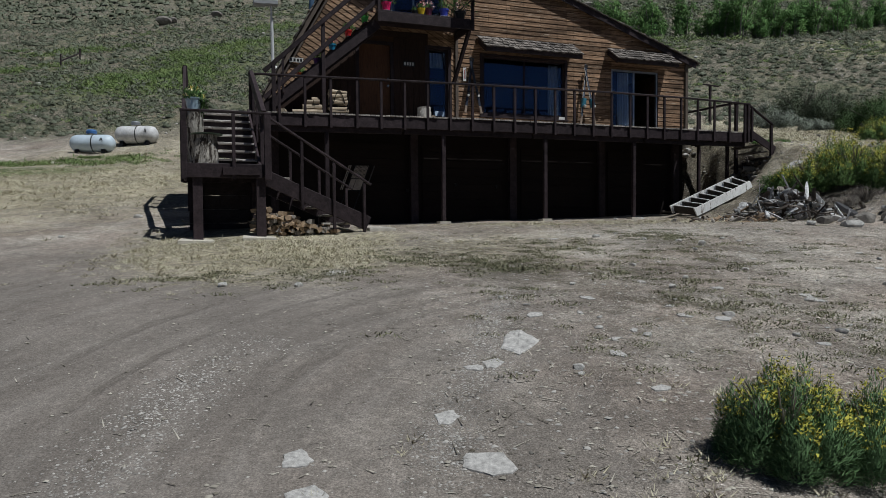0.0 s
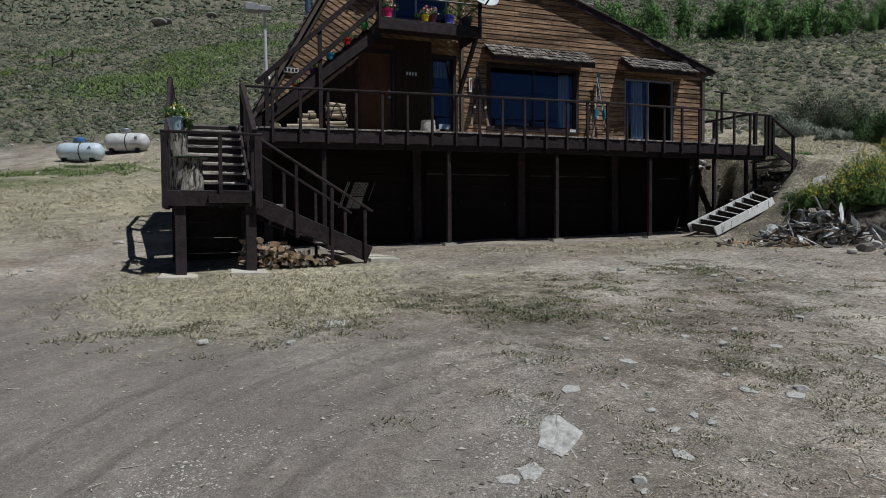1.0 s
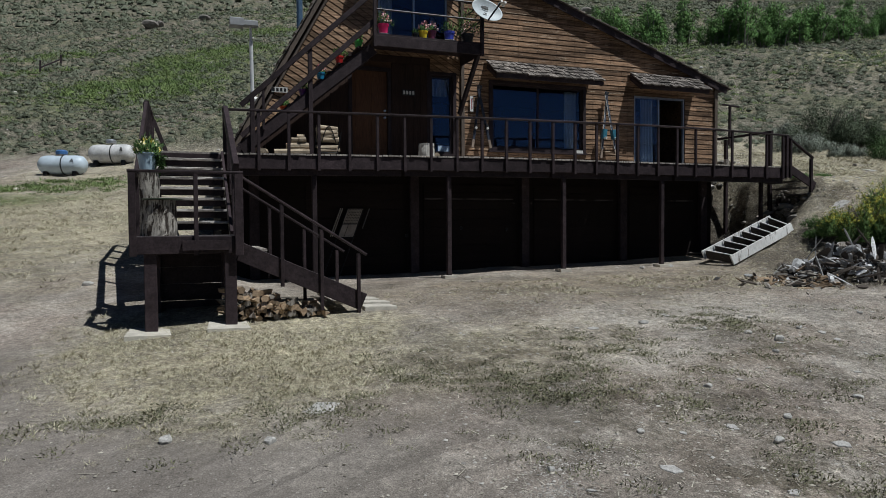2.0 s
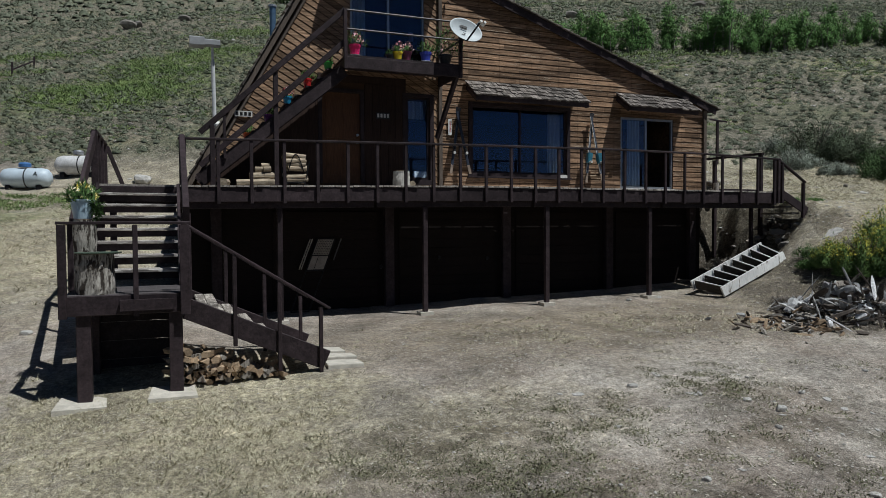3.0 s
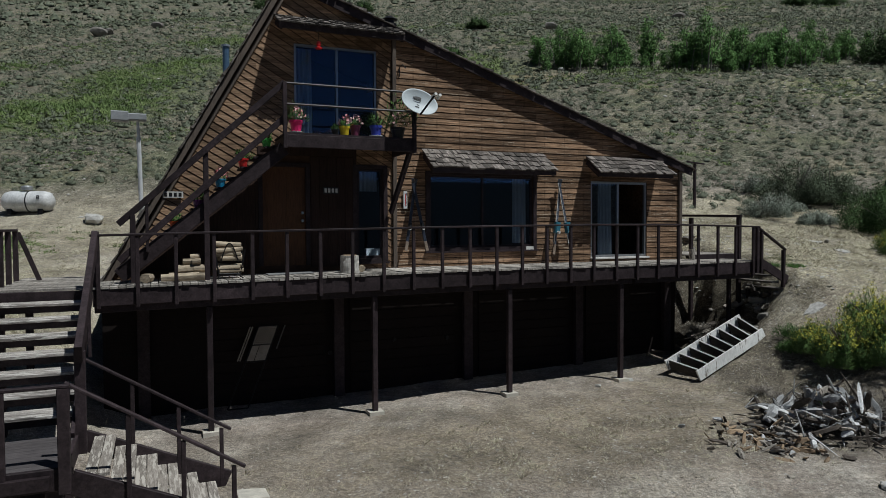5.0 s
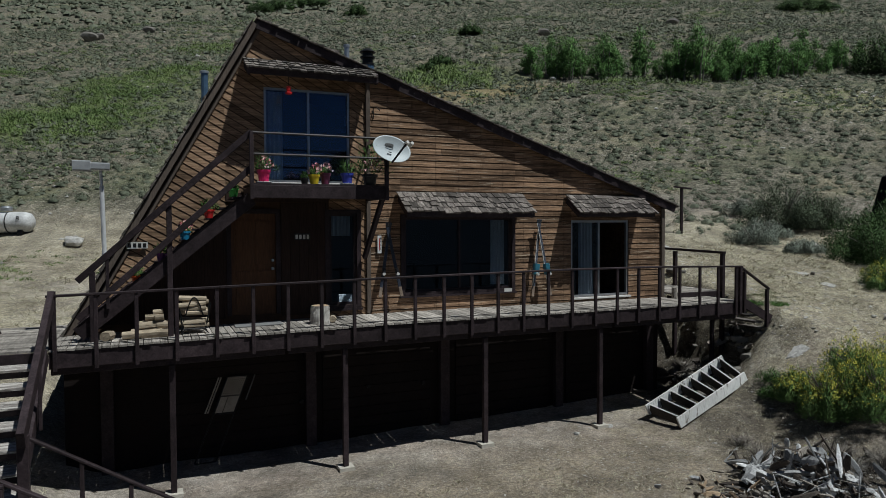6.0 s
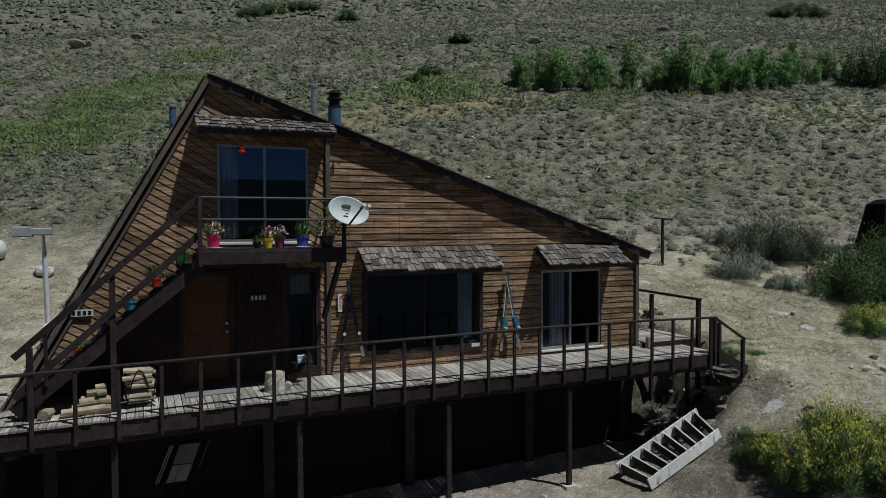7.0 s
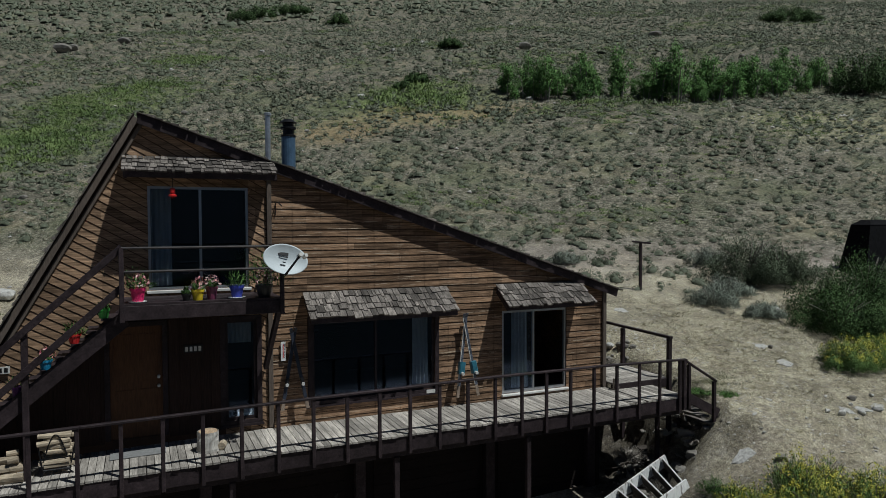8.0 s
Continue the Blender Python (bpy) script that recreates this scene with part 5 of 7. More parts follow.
def skis(x, z_top, spread, binding, label, low=3.28, boot=1.0, edge=False):
    """A pair of skis leaning crossed against the wall, tips together."""
    for sgn in (-1, 1):
        s = thing("ski", (x + sgn * spread, 19.7, DZ), label, "ski", "skis against the wall")
        foot = Vector((x + sgn * spread, 19.72, low))
        tip = Vector((x - sgn * 0.04, 19.90 - 0.03 * (sgn + 1), z_top))
        mid = foot.lerp(tip, 0.36)
        bm = bmesh.new()
        beam(bm, foot.lerp(tip, 0.14), tip, 0.075, 0.018, 0.006, up=(0, 1, 0.1))
        d = (tip - foot).normalized()
        beam(bm, tip, tip + d * 0.10 + Vector((0, -0.05, 0)), 0.07, 0.016, 0.005, up=(0, 1, 0.1))
        part("ski_body", bm, SKI_BLUE, s, "dark grey ski body")
        if edge:
            bm = bmesh.new()
            off = Vector((-0.036, -0.012, 0))
            beam(bm, foot.lerp(tip, 0.15) + off, tip + off, 0.018, 0.022, 0.004, up=(0, 1, 0.1))
            part("ski_edge", bm, CREAM, s, "worn pale edge")
        bm = bmesh.new()
        beam(bm, foot, foot.lerp(tip, 0.14), 0.075, 0.018, 0.006, up=(0, 1, 0.1))
        part("ski_tail", bm, SKI_TAIL, s, "pale ski tail")
        bm = bmesh.new()
        beam(bm, mid - d * 0.06 * boot + Vector((0, -0.04, 0)), mid + d * 0.08 * boot + Vector((0, -0.04, 0)), 0.075 * boot, 0.07 * boot, 0.025, up=(0, 1, 0.1))
        b = part("binding", bm, binding, s)
        bm = bmesh.new()
        tube(bm, mid - d * 0.05 * boot + Vector((0, -0.05 * boot, 0)), mid - d * 0.05 * boot + Vector((0, -0.09 * boot, 0)), 0.04, 0.035, 10)
        part("buckle", bm, CREAM, b, "pale round buckle")


SKI_BLUE = plain("ski_topsheet", (0.03, 0.035, 0.05), 0.35, var=0.5, scale=14.0)
SKI_TAIL = plain("ski_tail", (0.26, 0.20, 0.155), 0.5, var=0.3)
SKI_BIND = plain("binding_teal", (0.04, 0.16, 0.22), 0.4, var=0.2)
skis(6.98, 4.90, 0.27, BLACK, "old dark ski leaning on the siding")
SKI_BLUE = plain("grey_ski_topsheet", (0.085, 0.095, 0.12), 0.35, var=0.7, scale=14.0)
skis(11.06, 4.98, 0.27, SKI_BIND, "grey ski with teal binding leaning on the siding", 3.12, 2.0, True)


def number_plate(x, y, z, w, h, slant, plate_mat, bar_mat, label):
    """A house sign with plain bars in place of its figures."""
    s = thing("house_sign", (x, y, z), label, "sign")
    c, sn = math.cos(slant), math.sin(slant)

    def slab_at(bm, a, b, ww, hh, y0, y1):
        pts = [(a - ww / 2, b - hh / 2), (a + ww / 2, b - hh / 2), (a + ww / 2, b + hh / 2), (a - ww / 2, b + hh / 2)]
        pts = [(x + p * c - q * sn, z + p * sn + q * c) for p, q in pts]
        solid(bm, [(p, y1, q) for p, q in pts], [(p, y0, q) for p, q in pts])

    bm = bmesh.new()
    slab_at(bm, 0, 0, w, h, y, y + 0.015)
    bmesh.ops.recalc_face_normals(bm, faces=bm.faces)
    part("plate", bm, plate_mat, s)
    for i in range(4):
        bm = bmesh.new()
        slab_at(bm, (i - 1.5) * w / 4.3, 0, w / 7, h * 0.62, y - 0.005, y - 0.001)
        bmesh.ops.recalc_face_normals(bm, faces=bm.faces)
        part("bar", bm, bar_mat, s)


number_plate(4.98, 19.945, 4.69, 0.36, 0.15, 0, BLACK, CREAM, "dark plate with four pale bars on the entry panel")
number_plate(1.62, 19.925, 4.55, 0.40, 0.13, 0, CREAM, BLACK, "white plate with four dark bars on the slanted siding")


def wall_hook():
    h = thing("wall_bracket", (6.68, 19.9, 7.62), "small black metal bracket on the siding", "bracket")
    bm = bmesh.new()
    tube(bm, (6.68, 19.97, 7.66), (6.68, 19.80, 7.66), 0.012, 0.012, 8)
    tube(bm, (6.68, 19.80, 7.66), (6.76, 19.78, 7.58), 0.012, 0.012, 8)
    tube(bm, (6.66, 19.96, 7.66), (6.66, 19.96, 7.40), 0.010, 0.010, 8)
    part("hook", bm, DARK_METAL, h)


wall_hook()


def curtain(x0, x1, y, z0, z1, label, flare=0.0):
    c = thing("curtain", ((x0 + x1) / 2, y, z0), label, "curtain")
    n = 40
    bm = bmesh.new()
    cols = []
    for i in range(n + 1):
        k = i / n
        w = 0.035 * math.sin(k * (x1 - x0) * 62)
        cols.append([bm.verts.new((x0 + (x1 - x0) * k + flare * k * t * t, y + w * (0.6 + 0.4 * t), z1 + (z0 - z1) * t)) for t in (0, 0.25, 0.5, 0.75, 1.0)])
    back = [[bm.verts.new(v.co + Vector((0, 0.006, 0))) for v in col] for col in cols]
    for a, b in zip(cols, cols[1:]):
        for j in range(4):
            bm.faces.new((a[j], b[j], b[j + 1], a[j + 1]))
    for a, b in zip(back, back[1:]):
        for j in range(4):
            bm.faces.new((a[j], a[j + 1], b[j + 1], b[j]))
    part("cloth", bm, CURTAIN, c, smooth=True)


curtain(4.24, 4.62, 20.26, 5.97, 7.92, "pale blue-grey curtain drawn to the side")
curtain(9.86, 10.24, 20.26, 3.42, 5.08, "pale blue-grey curtain at the picture window")
curtain(12.55, 13.0, 20.26, 3.05, 5.02, "pale curtain behind the sliding door", 0.04)
curtain(5.68, 6.16, 20.27, 4.70, 5.16, "short pale curtain at the narrow window")


def firewood(x, y, z, length, r, axis, parent, name="log"):
    bm = bmesh.new()
    n = 9
    d = Vector(axis).normalized()
    s = d.orthogonal().normalized()
    u = d.cross(s)
    k = [random.uniform(0.82, 1.1) for _ in range(n)]
    p = Vector((x, y, z)) - d * length / 2
    ring = [s * math.cos(2 * math.pi * i / n) * k[i] * r + u * math.sin(2 * math.pi * i / n) * k[i] * r for i in range(n)]
    solid(bm, [p + v for v in ring], [p + d * length + v for v in ring])
    return part(name, bm, LOG_ROUND, parent)


LOG_ROUND = wood("peeled_log", (0.24, 0.185, 0.125), (0.58, 0.49, 0.37), (1.2, 6, 6), spread=0.5, streaks=0.3)
random.seed(21)
pile = thing("log_stack", (1.8, 18.9, DZ), "short stack of pale peeled logs on the deck under the stair", "firewood")
for x, z, l, r, y in ((1.52, 0.085, 0.34, 0.075, 18.80), (1.87, 0.09, 0.36, 0.085, 18.82), (2.08, 0.088, 0.14, 0.08, 18.80), (1.75, 0.09, 0.5, 0.085, 18.99), (1.80, 0.235, 0.34, 0.072, 18.86), (2.05, 0.24, 0.20, 0.072, 18.84), (1.87, 0.245, 0.44, 0.075, 19.0), (1.90, 0.375, 0.30, 0.07, 18.92), (2.0, 0.38, 0.16, 0.06, 18.82), (1.98, 0.47, 0.18, 0.05, 18.94)):
    firewood(x, y, DZ + dip(x) + z, l, r, (1, random.uniform(-0.08, 0.08), random.uniform(-0.05, 0.10)), pile)
lone = thing("short_log", (1.10, 18.88, DZ), "single short log round on the deck", "firewood")
firewood(1.10, 18.88, DZ + dip(1.1) + 0.09, 0.24, 0.095, (0.35, 1, 0), lone)


def log_rack():
    z = DZ + dip(2.6)
    r = thing("log_rack", (2.62, 19.0, z), "dark metal log holder full of split firewood", "log rack")
    for y in (18.90, 19.24):
        bm = bmesh.new()
        for a, b in (((2.36, 0.52), (2.42, 0.10)), ((2.42, 0.10), (2.84, 0.10)), ((2.84, 0.10), (2.94, 0.60)), ((2.46, 0.10), (2.38, 0)), ((2.80, 0.10), (2.90, 0))):
            tube(bm, (a[0], y, z + a[1]), (b[0], y, z + b[1]), 0.014, 0.014, 6)
        arch = [(2.46 + 0.34 * i / 10, 0.34 + 0.38 * math.sin(math.pi * i / 10)) for i in range(11)]
        for a, b in zip(arch, arch[1:]):
            tube(bm, (a[0], y - 0.03, z + a[1]), (b[0], y - 0.03, z + b[1]), 0.012, 0.012, 6)
        part("frame", bm, DARK_METAL, r)
    for row in range(7):
        if row == 2:
            continue
        for y in (18.92, 19.06, 19.20):
            k = random.uniform(0.042, 0.058)
            firewood(2.64 + random.uniform(-0.05, 0.05), y + random.uniform(-0.02, 0.02), z + 0.15 + row * 0.088 + random.uniform(-0.01, 0.02), random.uniform(0.38, 0.52), k, (1, random.uniform(-0.14, 0.14), random.uniform(-0.12, 0.12)), r)
    return r


log_rack()


BLEACHED = wood("bleached_log", (0.30, 0.27, 0.23), (0.78, 0.75, 0.70), (6, 6, 0.6), spread=0.1, streaks=0.3)


def stump(x, y, z, r, h, label, mat=None):
    s = thing("log_stump", (x, y, z), label, "log stump")
    bm = bmesh.new()
    n, levels = 22, 7
    rings = []
    for j in range(levels + 1):
        k = j / levels
        rings.append([bm.verts.new((x + math.cos(a) * rr, y + math.sin(a) * rr, z + h * k)) for a, rr in
                      [(2 * math.pi * i / n, r * (1.06 - 0.10 * k + 0.16 * float(vnoise(i * 0.9 + x * 9, j * 0.8, 3)))) for i in range(n)]])
    for a, b in zip(rings, rings[1:]):
        for i in range(n):
            bm.faces.new((a[i], a[(i + 1) % n], b[(i + 1) % n], b[i]))
    bm.faces.new(rings[0][::-1])
    part("bark", bm, mat or LOG_BARK, s)
    bm = bmesh.new()
    lathe(bm, (x, y, z + h - 0.004), [(r * 0.90, -0.01), (r * 0.84, 0.008), (0.002, 0.012)], n)
    part("cut_face", bm, LOG, s, "pale sawn top")
    return s


stump(5.16, 19.05, DZ + dip(5.1), 0.20, 0.38, "short bleached log round on the deck boards", BLEACHED)
chunk = thing("short_log", (5.40, 19.02, DZ), "small grey log round beside the bleached one", "firewood")
firewood(5.42, 19.02, DZ + dip(5.4) + 0.075, 0.2, 0.075, (0.3, 1, 0), chunk)
stump(-0.94, 14.05, LZT, 0.24, 0.55, "thick grey bark-covered log on the landing")
stump(-1.10, 14.42, LZT, 0.155, 1.03, "tall slender log with peeling bark on the landing")
bm = bmesh.new()
lathe(bm, (-0.90, 14.04, LZT + 0.558), [(0.29, 0.0), (0.30, 0.015), (0.02, 0.02)], 24)
tray = thing("tray", (-0.90, 14.04, LZT + 0.558), "thin dull green tray on the thick log", "tray")
part("disc", bm, plain("dull_green_tray", (0.10, 0.15, 0.11), 0.5), tray)


def bucket():
    b = thing("flower_bucket", (-1.12, 14.40, LZT + 1.04), "pale blue metal bucket with white and yellow flowers", "flower bucket")
    o = (-1.12, 14.40, LZT + 1.04)
    bm = bmesh.new()
    lathe(bm, o, [(0.115, 0.0), (0.155, 0.24), (0.168, 0.25), (0.168, 0.27), (0.15, 0.27), (0.14, 0.22)], 22)
    part("pail", bm, POTS["pale_blue"], b)
    rng = np.random.default_rng(4)
    v, t = blades(900, 0.20, 0.20, 0.26, 0.08, 0.018, rng, inner=0.2, lump=0.7)
    link("leaves", mesh_of("leaves", moved(v, np.array(o) + np.array([0, 0, 0.22])), t, GREEN), None, b)
    v, t = flowers(220, 0.21, 0.21, 0.26, 0.02, rng)
    tagged(link("bloom", mesh_of("bloom", moved(v, np.array(o) + np.array([0, 0, 0.22])), t, PALE_BLOOM), None, b), kind="stuff")
    v, t = blades(260, 0.10, 0.10, 0.30, 0.08, 0.02, rng, inner=0.1)
    v = moved(v * np.array([1, 1, -1, 1, 1, -1]), np.array(o) + np.array([0.18, -0.05, 0.25]))
    link("trailing_leaves", mesh_of("trailing_leaves", v, t, GREEN), None, b)


PALE_BLOOM = leaves("pale_bloom", (0.75, 0.62, 0.10), (0.85, 0.85, 0.82))
bucket()


def doormat():
    m = thing("doormat", (3.95, 19.45, DZ + dip(3.9)), "worn grey doormat at the entry", "doormat")
    bm = bmesh.new()
    beam(bm, (3.45, 19.5, DZ + dip(3.5) + 0.014), (4.42, 19.5, DZ + dip(4.4) + 0.014), 0.52, 0.018, 0.005)
    part("mat", bm, plain("mat_grey", (0.20, 0.20, 0.20), 0.95, var=0.2, scale=20), m)


doormat()


WEB = plain("grey_webbing", (0.13, 0.125, 0.12), 0.9)


def folding_chair():
    """A folded garden chair leaning against the wall: pale tube frame, woven back above, plain seat cloth below."""
    g = gz(3.1, 20.0)
    c = thing("folding_chair", (3.1, 20.1, g), "folded garden chair with a woven back leaning on the dark wall", "chair")

    def at(u, k):
        """u along the width, k from the chair's foot to its top."""
        return Vector((2.62 + u + 0.72 * k, 19.98 + 0.28 * k, g + 0.03 + (1.60 - g) * k))

    for u, mat in ((-0.15, WEB_PALE), (-0.10, WEB_PALE), (0.03, DARK_METAL), (0.46, DARK_METAL), (0.62, WEB)):
        bm = bmesh.new()
        tube(bm, at(u, 0.58 if mat is WEB_PALE else 0.7 if mat is WEB else 0.0), at(u, 1.0), 0.016, 0.016, 8)
        part("frame_tube", bm, mat, c)
    for k in (0.0, 0.56, 0.77, 1.0):
        bm = bmesh.new()
        tube(bm, at(0.03, k), at(0.46, k), 0.014, 0.014, 8)
        part("cross_bar", bm, DARK_METAL, c)
    for i in range(10):
        k = 0.785 + i * 0.0235
        bm = bmesh.new()
        beam(bm, at(0.045, k), at(0.445, k), 0.020, 0.006, 0.002, up=(0, 1, 0.3))
        part("strap", bm, WEB_PALE, c)
    for i in range(10):
        u = 0.06 + i * 0.041
        bm = bmesh.new()
        beam(bm, at(u, 0.775) - Vector((0, 0.012, 0)), at(u, 0.995) - Vector((0, 0.012, 0)), 0.020, 0.005, 0.002, up=(0, 1, 0.3))
        part("strap", bm, WEB_PALE, c)
    for ua, ub in ((0.055, 0.20), (0.215, 0.445)):
        bm = bmesh.new()
        solid(bm, [at(ua, 0.575), at(ub, 0.575), at(ub, 0.76), at(ua, 0.76)], [p - Vector((0, 0.012, 0)) for p in (at(ua, 0.575), at(ub, 0.575), at(ub, 0.76), at(ua, 0.76))])
        bmesh.ops.recalc_face_normals(bm, faces=bm.faces)
        part("seat_cloth", bm, WEB_PALE, c)


WEB_PALE = plain("pale_webbing", (0.34, 0.30, 0.26), 0.8)
folding_chair()


def mast():
    m = thing("panel_mast", (0.98, 20.3, 4.0), "pale metal mast with grey flat boxes on the roof's edge", "mast")
    bm = bmesh.new()
    tube(bm, (1.02, 20.28, 3.6), (0.98, 20.2, 5.75), 0.045, 0.045, 12)
    tube(bm, (0.98, 20.2, 5.75), (0.97, 20.15, 6.10), 0.03, 0.03, 10)
    part("pole", bm, MAST, m)
    for x0, x1, z0, z1, mat in ((0.48, 0.80, 6.04, 6.24, MAST_BOX), (0.78, 1.14, 6.07, 6.21, MAST_BOX)):
        bm = bmesh.new()
        beam(bm, (x0, 20.1, (z0 + z1) / 2), (x1, 20.1, (z0 + z1) / 2), 0.3 if x0 < 0.6 else 0.22, z1 - z0, 0.02)
        part("panel_box", bm, mat, m)
    bm = bmesh.new()
    lathe(bm, (1.04, 20.05, 4.24), [(0.06, -0.05), (0.11, 0.0), (0.12, 0.05), (0.08, 0.11), (0.02, 0.13)], 14)
    part("dome", bm, WHITE, m, "white domed lamp")


mast()


def propane_tank(x, y, length, r, mat, letter, cap, label, yaw):
    z = gz(x, y)
    t = thing("propane_tank", (x, y, z), label, "propane tank", "propane tanks")
    bm = bmesh.new()
    n = 28
    prof = [(0.02, -0.5 * length), (r * 0.55, -0.5 * length + 0.05), (r * 0.88, -0.5 * length + 0.18), (r, -0.5 * length + 0.42), (r, 0.5 * length - 0.42), (r * 0.88, 0.5 * length - 0.18), (r * 0.55, 0.5 * length - 0.05), (0.02, 0.5 * length)]
    c, s = math.cos(yaw), math.sin(yaw)

    def at(u, v, w):
        return (x + u * c - v * s, y + u * s + v * c, z + w)

    rings = [[bm.verts.new(at(u, rr * math.cos(a), r + 0.07 + rr * math.sin(a))) for a in [2 * math.pi * i / n for i in range(n)]] for rr, u in prof]
    for a, b in zip(rings, rings[1:]):
        for i in range(n):
            bm.faces.new((a[i], a[(i + 1) % n], b[(i + 1) % n], b[i]))
    bm.faces.new(rings[0][::-1])
    bm.faces.new(rings[-1])
    bmesh.ops.recalc_face_normals(bm, faces=bm.faces)
    part("shell", bm, mat, t, smooth=True)
    for u in (-0.3 * length, 0.3 * length):
        bm = bmesh.new()
        p, q = at(u, -r * 0.75, 0), at(u, r * 0.75, 0)
        beam(bm, (p[0], p[1], z + 0.06), (q[0], q[1], z + 0.06), 0.22, 0.26)
        part("saddle", bm, DARK_METAL, t, "dark steel saddle")
    bm = bmesh.new()
    lathe(bm, at(-0.05, 0, 2 * r + 0.12), [(0.26, 0.0), (0.27, 0.14), (0.20, 0.21), (0.05, 0.23)], 18)
    part("valve_cover", bm, cap, t)
    bm = bmesh.new()
    for i in range(12):
        a0, a1 = math.pi * (0.6 + 0.9 * i / 12), math.pi * (0.6 + 0.9 * (i + 1) / 12)
        tube(bm, at(0.1, (r + 0.01) * math.cos(a0), r + 0.07 + (r + 0.01) * math.sin(a0)), at(0.1, (r + 0.01) * math.cos(a1), r + 0.07 + (r + 0.01) * math.sin(a1)), 0.025, 0.025, 6)
    part("band", bm, DARK_METAL, t)
    f = bpy.data.curves.new("letter", "FONT")
    f.body, f.size, f.align_x, f.align_y, f.extrude = letter, r * 0.62, "CENTER", "CENTER", 0.004
    tmp = bpy.data.objects.new("letter_source", f)
    scene.collection.objects.link(tmp)
    bpy.context.view_layer.update()
    mesh = bpy.data.meshes.new_from_object(tmp)
    bpy.data.objects.remove(tmp)
    lift = radians(20)
    m = Matrix.Translation(at(0.5 * length - 0.52, -(r + 0.015) * math.cos(lift), r + 0.07 + (r + 0.015) * math.sin(lift))) @ Matrix.Rotation(yaw, 4, "Z") @ Matrix.Rotation(math.pi / 2 - lift, 4, "X")
    mesh.transform(m)
    mesh.materials.clear()
    link("letter", mesh, BLACK, t, "black painted letter")


propane_tank(-4.36, 43.2, 2.42, 0.50, RUST, "B", STEEL, "large rust-stained white propane tank on steel saddles", radians(-20))
propane_tank(-6.30, 40.5, 2.30, 0.46, TANK, "A", plain("blue_cap", (0.06, 0.16, 0.38), 0.4), "large white propane tank with a blue valve cover", radians(-18))


def t_pole():
    x, y = 22.30, 26.90
    p = thing("clothesline_pole", (x, y, gz(x, y)), "dark T-shaped pole standing in dry grass", "pole")
    bm = bmesh.new()
    beam(bm, (x, y, gz(x, y) - 0.2), (x, y, 6.46), 0.10, 0.10)
    part("post", bm, BROWN, p)
    bm = bmesh.new()
    beam(bm, (x - 0.42, y, 6.52), (x + 0.42, y - 0.1, 6.44), 0.05, 0.07)
    part("crossarm", bm, BROWN, p)


t_pole()


def old_fence():
    a, b = Vector((-15.5, 87.6, 0)), Vector((-14.2, 92.2, 0))
    f = thing("broken_fence", a, "remnant of a dark timber fence on the hillside", "fence")
    for v in (a, b):
        v.z = gz(v.x, v.y)
        bm = bmesh.new()
        beam(bm, v - Vector((0, 0, 0.2)), v + Vector((0.05, 0, 1.5)), 0.16, 0.16)
        part("post", bm, BROWN, f)
    bm = bmesh.new()
    beam(bm, a + Vector((0, 0, 0.7)), b + Vector((0, 0, 1.0)), 0.10, 0.14)
    part("rail", bm, BROWN, f)


old_fence()


def dark_shed():
    x0, x1, y0, y1 = 32.7, 38.0, 24.7, 26.2
    z0, z1 = gz(32.7, 25) - 0.6, 7.15
    s = thing("dark_shed", (34, 26, z0), "black tarp-covered shed with sloping sides among shrubs", "shed")
    bm = bmesh.new()
    solid(bm, [(x0, y0, z0), (x1, y0, z0), (x1, y1, z0), (x0, y1, z0)], [(x0 + 0.75, y0 + 0.3, z1), (x1 - 0.3, y0 + 0.3, z1), (x1 - 0.3, y1 - 0.3, z1), (x0 + 0.75, y1 - 0.3, z1)])
    part("cover", bm, plain("black_tarp", (0.010, 0.010, 0.011), 0.9, var=0.3, spec=0.05), s)
    bm = bmesh.new()
    solid(bm, [(x0 + 0.77, y0 + 0.28, z1), (x1 - 0.28, y0 + 0.28, z1), (x1 - 0.28, y1 - 0.28, z1), (x0 + 0.77, y1 - 0.28, z1)], [(x0 + 1.1, y0 + 0.55, z1 + 0.22), (x1 - 0.5, y0 + 0.55, z1 + 0.22), (x1 - 0.5, y1 - 0.55, z1 + 0.22), (x0 + 1.1, y1 - 0.55, z1 + 0.22)])
    part("top_cover", bm, plain("dark_grey_tarp", (0.012, 0.012, 0.013), 0.9, var=0.3, spec=0.05), s)


dark_shed()


